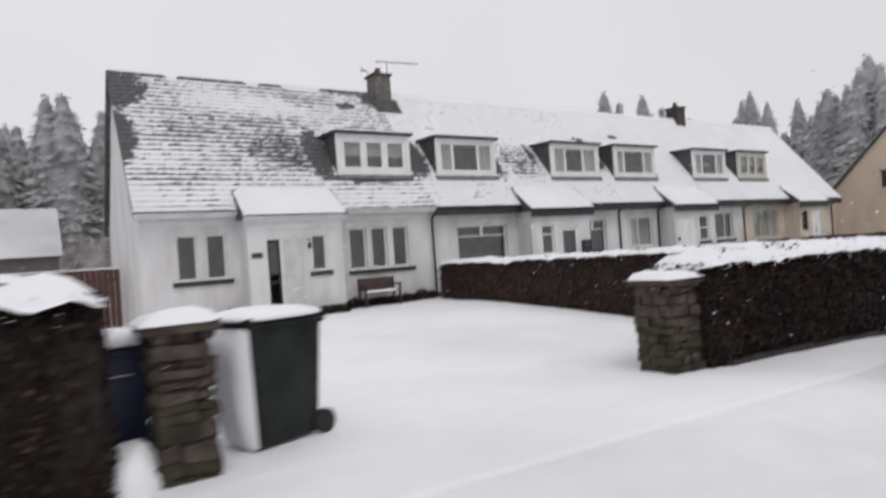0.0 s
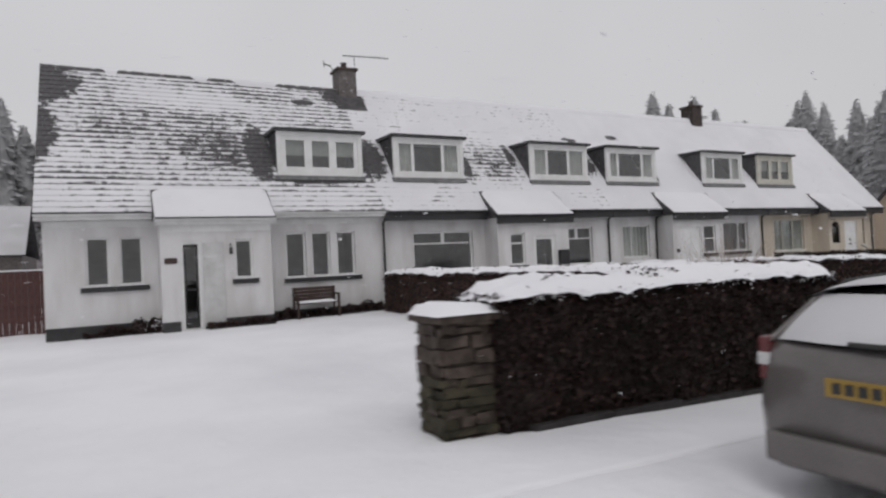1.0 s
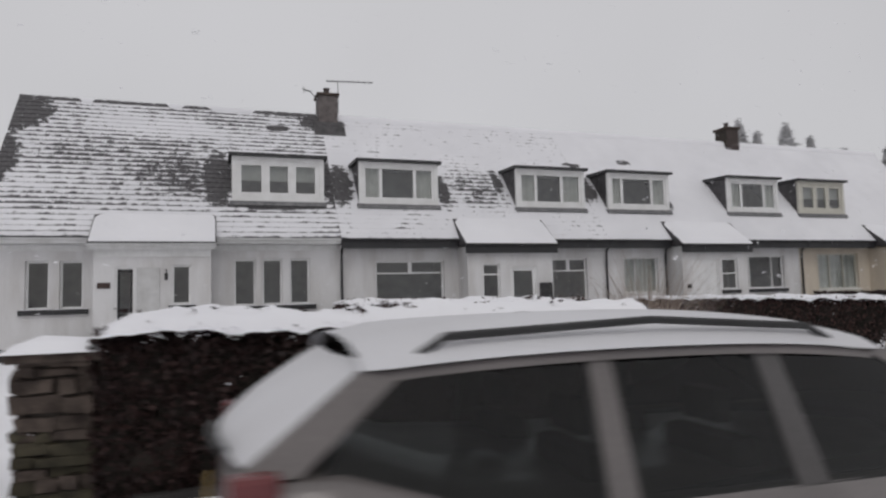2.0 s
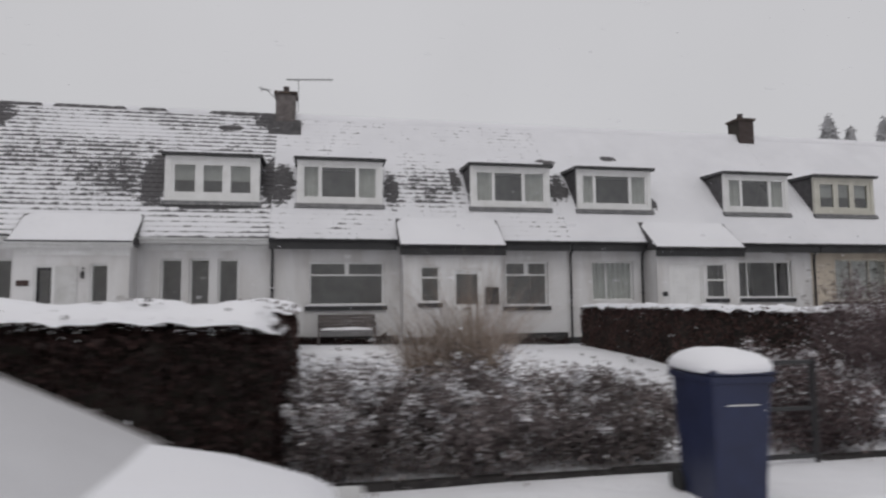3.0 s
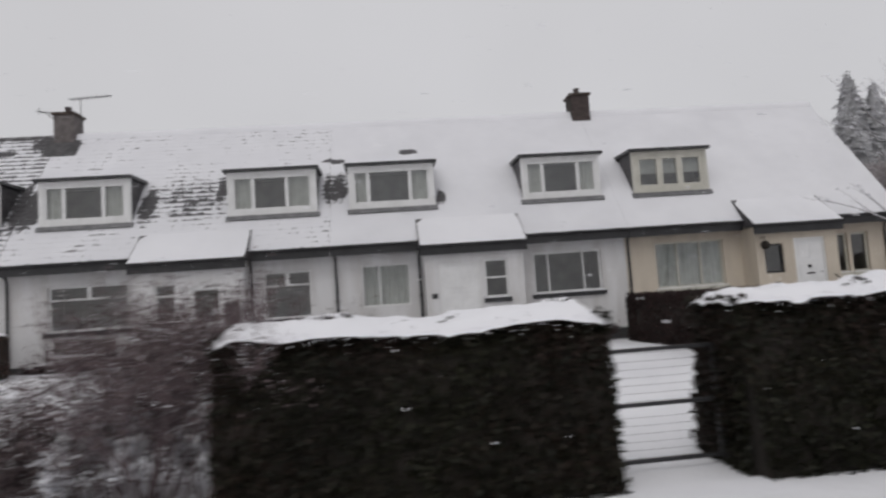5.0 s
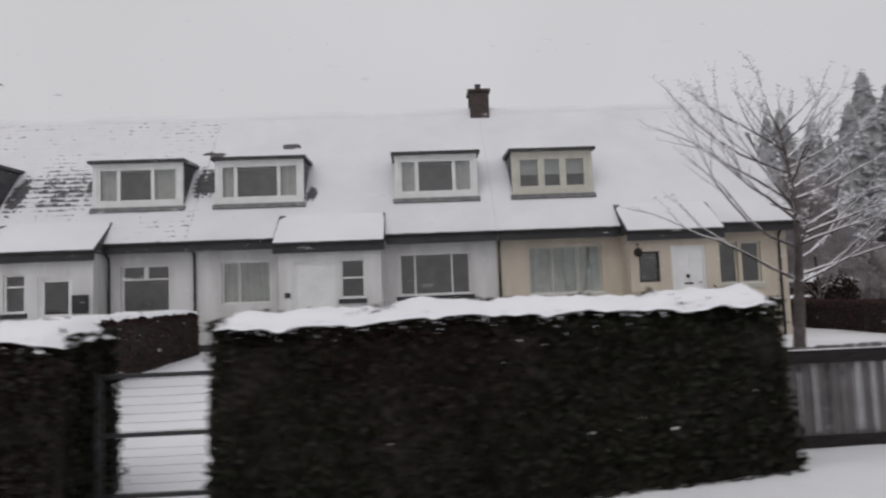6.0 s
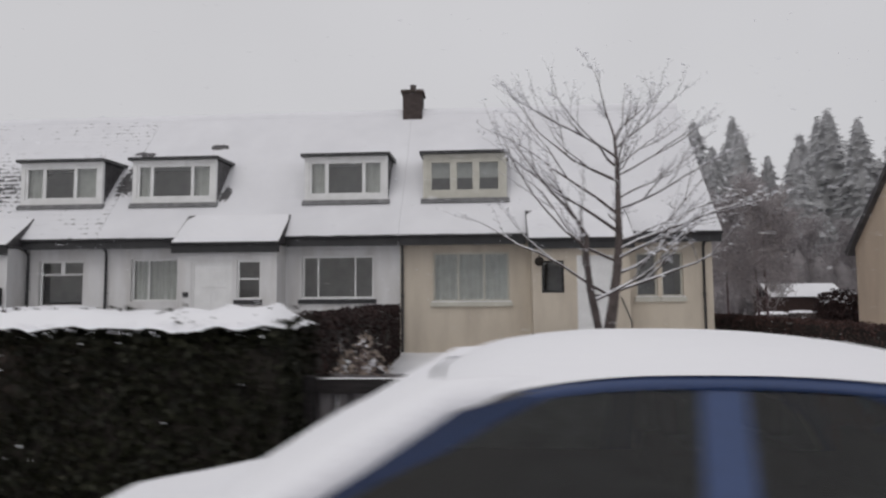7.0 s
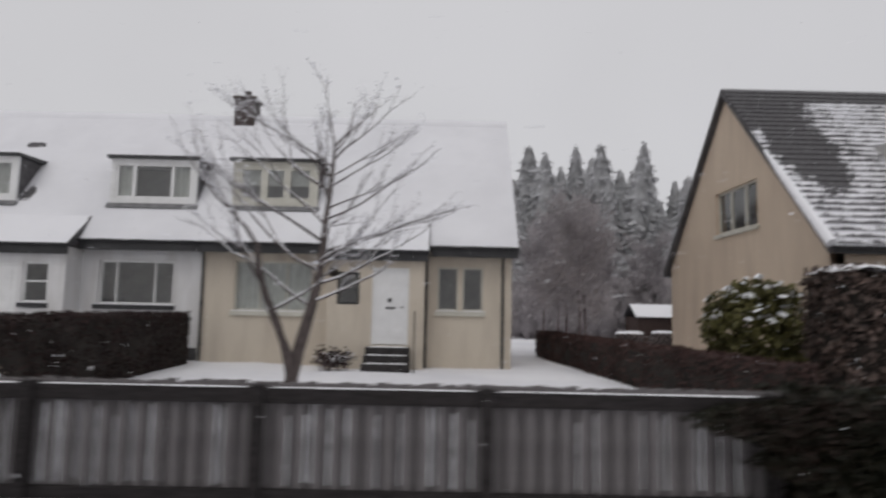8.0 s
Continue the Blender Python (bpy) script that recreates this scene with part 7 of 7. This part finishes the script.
        for nm, x0, x1, knee, power in spans:
            # panes under one sweeping arc, with painted metal between the arc and the roof
            pane, rim = bmesh.new(), bmesh.new()
            rows = []
            for k in range(17):
                x = x0 + (x1 - x0) * k / 16
                u = max(0.0, (x - knee) / (x1 - knee))
                lim = rz + arch(x)
                if x > xa1:
                    lim = rza + (belt - rza) * (x - xa1) / (xa0 - xa1)
                elif x < xd1:
                    lim = rzd + (belt - rzd) * (x - xd1) / (xd0 - xd1)
                zc = min(lim - 0.012, belt + (rz + arch(min(x, xa1)) - 0.02 - belt) * (1 - min(1.0, u) ** power))
                zc = max(zc, belt + 0.006)
                proud = Vector((0, side * 0.008, 0))
                rows.append((pane.verts.new(gp(x, belt + 0.004, side)), pane.verts.new(gp(x, zc + 0.01, side)),
                             rim.verts.new(Vector(gp(x, zc, side)) + proud), rim.verts.new(Vector(gp(x, max(lim, zc + 0.004), side)) + proud)))
            for ra, rb in zip(rows, rows[1:]):
                pane.faces.new((ra[0], rb[0], rb[1], ra[1]))
                rim.faces.new((ra[2], rb[2], rb[3], ra[3]))
            bmesh.ops.solidify(rim, geom=rim.faces[:], thickness=0.012)
            part(nm, pane, M[p["glass"]] if side > 0 else M["crusted_glass"], h, "" if side > 0 else "pane crusted with snow")
            part("window_surround", rim, paint, h)
        if p["blind_quarter"]:
            # snow lying up the windscreen pillar
            foot, head = Vector(gp(xa0 + 0.05, belt + 0.0, side)), Vector(gp(xa1 + 0.02, rza + 0.03, side))
            bm = bmesh.new()
            tube(bm, [foot, foot.lerp(head, 0.35), foot.lerp(head, 0.7), head, head + Vector((-0.16, -side * 0.03, 0.022)), head + Vector((-0.34, -side * 0.06, 0.03))], [0.05, 0.062, 0.064, 0.055, 0.042, 0.02], 10)
            part("pillar_snow", bm, M["snow_cap"], h, "snow along the windscreen pillar", True)
        for f0, f1 in () if p["blind_quarter"] else (((xa0 - 0.03, xa1 + 0.0), (xb, xb - 0.04)), ((xb, xb - 0.04), (xc, xc + 0.02)), ((xc, xc + 0.02), (xd0, xd1 + 0.02))):
            bm = bmesh.new()
            lo = [bm.verts.new(gp(f0[0] + (f1[0] - f0[0]) * k / 6, belt + 0.004, side)) for k in range(7)]
            hi = []
            for k in range(7):
                tx = f0[1] + (f1[1] - f0[1]) * k / 6
                hi.append(bm.verts.new(gp(tx, rz - 0.012 + arch(tx), side)))
            for k in range(6):
                ring = (lo[k], lo[k + 1], hi[k + 1], hi[k])
                bm.faces.new(ring if side > 0 else ring[::-1])
            part("side_window", bm, M[p["glass"]], h)
        # door seams, handles, mirror
        for x in (xb, xc - 0.05):
            part("door_seam", one_box(ox + x - 0.004, ox + x + 0.004, oy + side * hw * 0.992 - 0.006, oy + side * hw * 0.992 + 0.006, g + 0.35, g + belt - 0.05), M["trim"], h)
        for x in (xb + 0.12, xc + 0.1):
            part("door_handle", one_box(ox + x, ox + x + 0.17, oy + side * hw - 0.012, oy + side * hw + 0.022, g + belt - 0.15, g + belt - 0.118, 0.008), paint, h)
        mx = xa0 - p["mirror_back"]
        lo_y, hi_y = sorted((oy + side * (hw + 0.02), oy + side * (hw + 0.19)))
        mm = part("door_mirror", one_box(ox + mx - 0.14, ox + mx, lo_y, hi_y, g + belt + 0.0, g + belt + 0.13, 0.03), paint, h)
        if p["blind_quarter"]:
            part("mirror_snow", one_box(ox + mx - 0.15, ox + mx + 0.01, lo_y - 0.01, hi_y + 0.01, g + belt + 0.06, g + belt + 0.17, 0.03), M["snow_cap"], mm, "lump of snow")
        part("window_rail", tube(bmesh.new(), [gp(xa1 + (xd1 - xa1) * k / 8, rz - 0.008 + arch(xa1 + (xd1 - xa1) * k / 8), side) for k in range(9)], 0.013, 6), M["pillar_grey"], h)
        part("waist_strip", tube(bmesh.new(), [gp(xa0 - 0.02, belt, side), gp(xd0, belt, side)], 0.014, 6), M["trim"], h)
        for wx in p["wheels"]:
            bm = bmesh.new()
            yy = oy + side * (hw - 0.10)
            ring = [(0.30, -0.10), (0.315, -0.07), (0.315, 0.07), (0.30, 0.10), (0.215, 0.10), (0.205, 0.04), (0.205, -0.10)]
            segs = 26
            vs = [[bm.verts.new((ox + wx + r * math.cos(2 * math.pi * k / segs), yy + side * d, g + 0.315 + r * math.sin(2 * math.pi * k / segs))) for r, d in ring] for k in range(segs)]
            for k in range(segs):
                for j in range(len(ring)):
                    j2 = (j + 1) % len(ring)
                    bm.faces.new((vs[k][j], vs[(k + 1) % segs][j], vs[(k + 1) % segs][j2], vs[k][j2]))
            bmesh.ops.recalc_face_normals(bm, faces=bm.faces)
            wheel = part("tyre", bm, M["rubber"], h, smooth=True)
            bm = bmesh.new()
            tube(bm, [(ox + wx, yy + side * 0.02, g + 0.315), (ox + wx, yy + side * 0.055, g + 0.315)], 0.205, 20)
            for s5 in range(5):
                an = 2 * math.pi * s5 / 5
                tube(bm, [(ox + wx, yy + side * 0.07, g + 0.315), (ox + wx + 0.19 * math.cos(an), yy + side * 0.062, g + 0.315 + 0.19 * math.sin(an))], [0.035, 0.022], 6)
            part("rim", bm, M["rim"], wheel)
    # windscreen and rear window
    for nm, (x0, z0, w0), (x1, z1, w1) in (("windscreen", (xa0 + 0.02, belt - 0.01, wb - 0.02), (xa1 + 0.0, rza + 0.02, wr - 0.02)), ("rear_window", (xd0 - 0.02, p["rear_belt"], wb - 0.03 - 0.3 * (p["rear_belt"] - belt)), (xd1 + 0.0, rzd + 0.01, wr - 0.03))):
        verts, faces = [], []
        sgn = 1 if nm == "windscreen" else -1
        for i in range(7):
            t = i / 6
            for k in range(9):
                v = -1 + 2 * k / 8
                bow = sgn * 0.10 * (1 - v * v) * (1 - 0.5 * t)
                verts.append(at(x0 + (x1 - x0) * t + bow + sgn * 0.03 * math.sin(math.pi * t), v * (w0 + (w1 - w0) * t), z0 + (z1 - z0) * t))
        for i in range(6):
            for k in range(8):
                a = i * 9 + k
                faces.append((a, a + 1, a + 10, a + 9) if sgn > 0 else (a + 9, a + 10, a + 1, a))
        gl = part(nm, raw_mesh(nm, verts, faces, M["car_glass"], True), None, h)
        if p["snow_" + nm] > 0:
            th = p["snow_" + nm]
            sv = []
            for i in range(7):
                for k in range(9):
                    vx, vy, vz = verts[i * 9 + k]
                    e = min(1.0, 0.35 + 0.4 * min(k, 8 - k, i + 1, 7 - i))
                    nn = 1 + 0.3 * noise.noise((vx * 3, vy * 3, 2))
                    sv.append((vx + sgn * th * 0.7 * e * nn, vy, vz + th * 0.75 * e * nn))
            # on the hatchback's rear glass the grey paints in its steep face's shade
            part("screen_snow", raw_mesh("screen_snow", sv, faces, M["drift"] if estate or nm == "rear_window" else M["snow_cap"], True), None, gl, "wet snow covering the glass")
    # cabin: dark trim deck and seats
    part("cabin_trim", one_box(ox + xd0 + 0.1, ox + xa0 - 0.1, oy - wb + 0.04, oy + wb - 0.04, g + belt - 0.08, g + belt + 0.035, 0.02), M["seat"], h)
    for sx in (xb - 0.12, xc + 0.05):
        for sy in (-0.36, 0.36):
            s = part("seat_back", one_box(ox + sx - 0.08, ox + sx + 0.06, oy + sy - 0.23, oy + sy + 0.23, g + belt - 0.2, g + belt + 0.16, 0.05), M["seat"], h)
            part("head_rest", one_box(ox + sx - 0.06, ox + sx + 0.03, oy + sy - 0.12, oy + sy + 0.12, g + belt + 0.19, g + belt + 0.34, 0.03), M["seat"], s)
    # bumpers, lamps, plates
    rear = st[0][0]
    front = st[-1][0]
    for nm, x in (("rear_bumper", rear), ("front_bumper", front)):
        s = -1 if x < 0 else 1
        part(nm, one_box(ox + min(x, x + s * 0.07), ox + max(x, x + s * 0.07), oy - hw * 0.80, oy + hw * 0.80, g + 0.34, g + 0.55, 0.03), paint, h)
    for side in (-1, 1):
        zt = st[1][2]
        if p["blind_quarter"]:
            # upright lamp running down the rear pillar
            bm = bmesh.new()
            lo, hi = Vector(gp(xd0 - 0.02, belt - 0.14, side)), Vector(gp(xd1 - 0.09, rz - 0.10, side))
            out, inn = Vector((0, side * 0.03, 0)), Vector((0, -side * 0.05, 0))
            q = [lo + Vector((-0.05, 0, 0)), lo + Vector((0.06, 0, 0)), hi + Vector((0.05, 0, 0)), hi + Vector((-0.03, 0, 0))]
            vs = [bm.verts.new(v + out) for v in q] + [bm.verts.new(v + inn) for v in q]
            for f in ((0, 1, 2, 3), (7, 6, 5, 4), (0, 4, 5, 1), (1, 5, 6, 2), (2, 6, 7, 3), (3, 7, 4, 0)):
                bm.faces.new([vs[k] for k in f])
            bmesh.ops.recalc_face_normals(bm, faces=bm.faces)
            part("tail_lamp", bm, M["tail_red"], h)
        else:
            part("tail_lamp", one_box(ox + rear + 0.012, ox + rear + 0.16, oy + side * hw * 0.84 - 0.045, oy + side * hw * 0.84 + 0.045, g + p["tail_top"] - 0.34, g + p["tail_top"] - 0.04, 0.02), M["tail_red"], h)
            part("tail_lamp", one_box(ox + rear + 0.004, ox + rear + 0.15, oy + side * hw * 0.84 - 0.049, oy + side * hw * 0.84 + 0.049, g + p["tail_top"] - 0.24, g + p["tail_top"] - 0.15, 0.012), M["lamp_clear"], h, "pale middle band of the lamp")
        part("head_lamp", one_box(ox + front - 0.24, ox + front + 0.02, oy + side * hw * 0.64 - 0.17, oy + side * hw * 0.64 + 0.17, g + 0.56, g + 0.70, 0.03), M["lamp_clear"], h)
    pl = part("rear_number_plate", one_box(ox + rear - 0.05, ox + rear - 0.036, oy - 0.27, oy + 0.27, g + p["plate"] - 0.06, g + p["plate"] + 0.06, 0.004), M["plate_yellow"], h, "yellow plate with dark bars")
    for k in range(6):
        part("plate_bar", one_box(ox + rear - 0.056, ox + rear - 0.051, oy - 0.23 + 0.08 * k, oy - 0.18 + 0.08 * k, g + p["plate"] - 0.035, g + p["plate"] + 0.035), M["black"], pl)
    if not estate:
        part("rear_spoiler", one_box(ox + xd1 - 0.10, ox + xd1 + 0.05, oy - wr + 0.02, oy + wr - 0.02, g + rzd - 0.02, g + rzd + 0.03, 0.012), M["trim"], h)
    # roof rails
    if estate:
        for side in (-1, 1):
            bm = bmesh.new()
            y = side * (wr - 0.05)
            tube(bm, [at(xa1 - 0.15, y, rz + 0.05), at(xa1 - 0.30, y, rz + 0.125), at((xa1 + xd1) / 2, y, rz + 0.165), at(xd1 + 0.25, y, rz + 0.12), at(xd1 + 0.12, y, rz + 0.04)], 0.016, 7)
            part("roof_rail", bm, M["trim"], h)
        part("rear_wiper", tube(bmesh.new(), [at(xd0 - 0.15, 0.12, p["rear_belt"] + 0.03), at(xd0 - 0.15, -0.1, p["rear_belt"] + 0.03), at(xd0 - 0.12, -0.48, p["rear_belt"] + 0.05)], 0.018, 6), M["trim"], h)
    # snow on the roof
    nx, ny = 22, 12
    verts, faces = [], []
    th = p["snow_roof"]
    for i in range(nx + 1):
        u = i / nx
        x = xa1 + 0.06 + (xd1 - xa1 - 0.12) * u
        for k in range(ny + 1):
            v = -1 + 2 * k / ny
            e = min(1.0, 0.04 + 0.45 * min(i, nx - i), 0.04 + 0.42 * min(k, ny - k))
            verts.append(at(x, v * (wr + 0.02), rz + arch(x) + p["dome"] * (1 - v * v) + p["shoulder"] * (1 - abs(v) ** 8) + 0.004 + th * e * (1 + 0.25 * noise.noise((x * 1.6, v * 1.5, ox)))))
    m = ny + 1
    for i in range(nx):
        for k in range(ny):
            a = i * m + k
            faces.append((a, a + m, a + m + 1, a + 1))
    part("roof_snow", raw_mesh("roof_snow", verts, faces, M["drift"] if estate else M["snow_cap"], True), None, h, "thin wet snow on the roof" if estate else "thick snow on the roof")
    # snow on the bonnet
    b0, b1 = xa0 + 0.02, front - 0.12
    verts, faces = [], []
    for i in range(13):
        x = b0 + (b1 - b0) * i / 12
        for (sa, _, za, _), (sb, _, zb, _) in zip(st, st[1:]):
            if sa <= x <= sb:
                zt = za + (zb - za) * (x - sa) / (sb - sa)
        for k in range(11):
            v = -1 + 2 * k / 10
            e = min(1.0, 0.05 + 0.5 * min(i + 1, 12 - i, k, 10 - k))
            verts.append(at(x, v * hw * 0.84, zt + 0.022 * (1 - v * v) + 0.004 + p["snow_bonnet"] * e * (1 + 0.3 * noise.noise((x * 2, v * 2, oy)))))
    for i in range(12):
        for k in range(10):
            a = i * 11 + k
            faces.append((a, a + 11, a + 12, a + 1))
    part("bonnet_snow", raw_mesh("bonnet_snow", verts, faces, M["snow_cap"], True), None, h, "snow on the bonnet")
    h.matrix_basis = h.matrix_basis @ pose(0, 0, 0, 0, p["pitch"], turn)
    return h


ESTATE = {"glass": "dark_glass", "blind_quarter": False, "hw": 0.87, "crown": 0.06, "belt": 0.95, "roof": 1.475, "tail_drop": -0.15, "c_wide": 0.06, "d_wide": 0.10, "a_wide": 0.085, "b_wide": 0.078, "mirror_back": 0.34, "dome": 0.055, "shoulder": 0.04, "dark_b": True,
          "stations": ((-2.40, 0.36, 1.08, 0.82), (-2.32, 0.28, 1.15, 0.93), (-2.05, 0.22, 1.15, 0.98), (-1.6, 0.20, 1.02, 1.0), (-1.0, 0.20, 0.985, 1.0), (0.4, 0.20, 0.975, 1.0), (1.25, 0.20, 0.955, 0.99), (1.75, 0.22, 0.87, 0.97), (2.18, 0.26, 0.74, 0.90), (2.42, 0.36, 0.60, 0.76)),
          "pillars": (1.34, 0.30, -0.25, -1.10, -1.92, -2.28), "wheels": (-1.36, 1.36), "tail_top": 1.22, "rear_belt": 1.15, "plate": 0.90, "pitch": 1.2, "nose_drop": 0.0,
          "snow_windscreen": 0.02, "snow_rear_window": 0.03, "snow_roof": 0.035, "snow_bonnet": 0.05}
HATCH = {"glass": "car_glass", "blind_quarter": True, "hw": 0.84, "crown": 0.045, "belt": 0.95, "roof": 1.49, "tail_drop": 0.08, "c_wide": 0.09, "d_wide": 0.13, "a_wide": 0.06, "b_wide": 0.075, "mirror_back": 0.34, "dome": 0.035, "shoulder": 0.014, "dark_b": False,
         "stations": ((-1.68, 0.38, 0.86, 0.78), (-1.62, 0.28, 0.93, 0.91), (-1.42, 0.22, 0.955, 0.97), (-0.7, 0.20, 0.96, 1.0), (0.4, 0.20, 0.95, 1.0), (1.10, 0.20, 0.935, 0.99), (1.6, 0.22, 0.84, 0.95), (1.92, 0.26, 0.76, 0.88), (2.05, 0.36, 0.64, 0.74)),
         "pillars": (1.07, 0.29, -0.44, -1.02, -1.25, -1.54), "wheels": (-1.08, 1.27), "tail_top": 1.14, "rear_belt": 0.95, "plate": 0.78, "pitch": 0.0, "nose_drop": 0.34,
         "snow_windscreen": 0.06, "snow_rear_window": 0.07, "snow_roof": 0.05, "snow_bonnet": 0.06}
car(10.40, 2.92, 0, ESTATE, M["silver"], "silver estate car parked at the kerb, snow on roof and bonnet", True)
car(31.48, 3.20, 180, HATCH, M["blue_paint"], "blue hatchback parked at the kerb under thick snow", False)
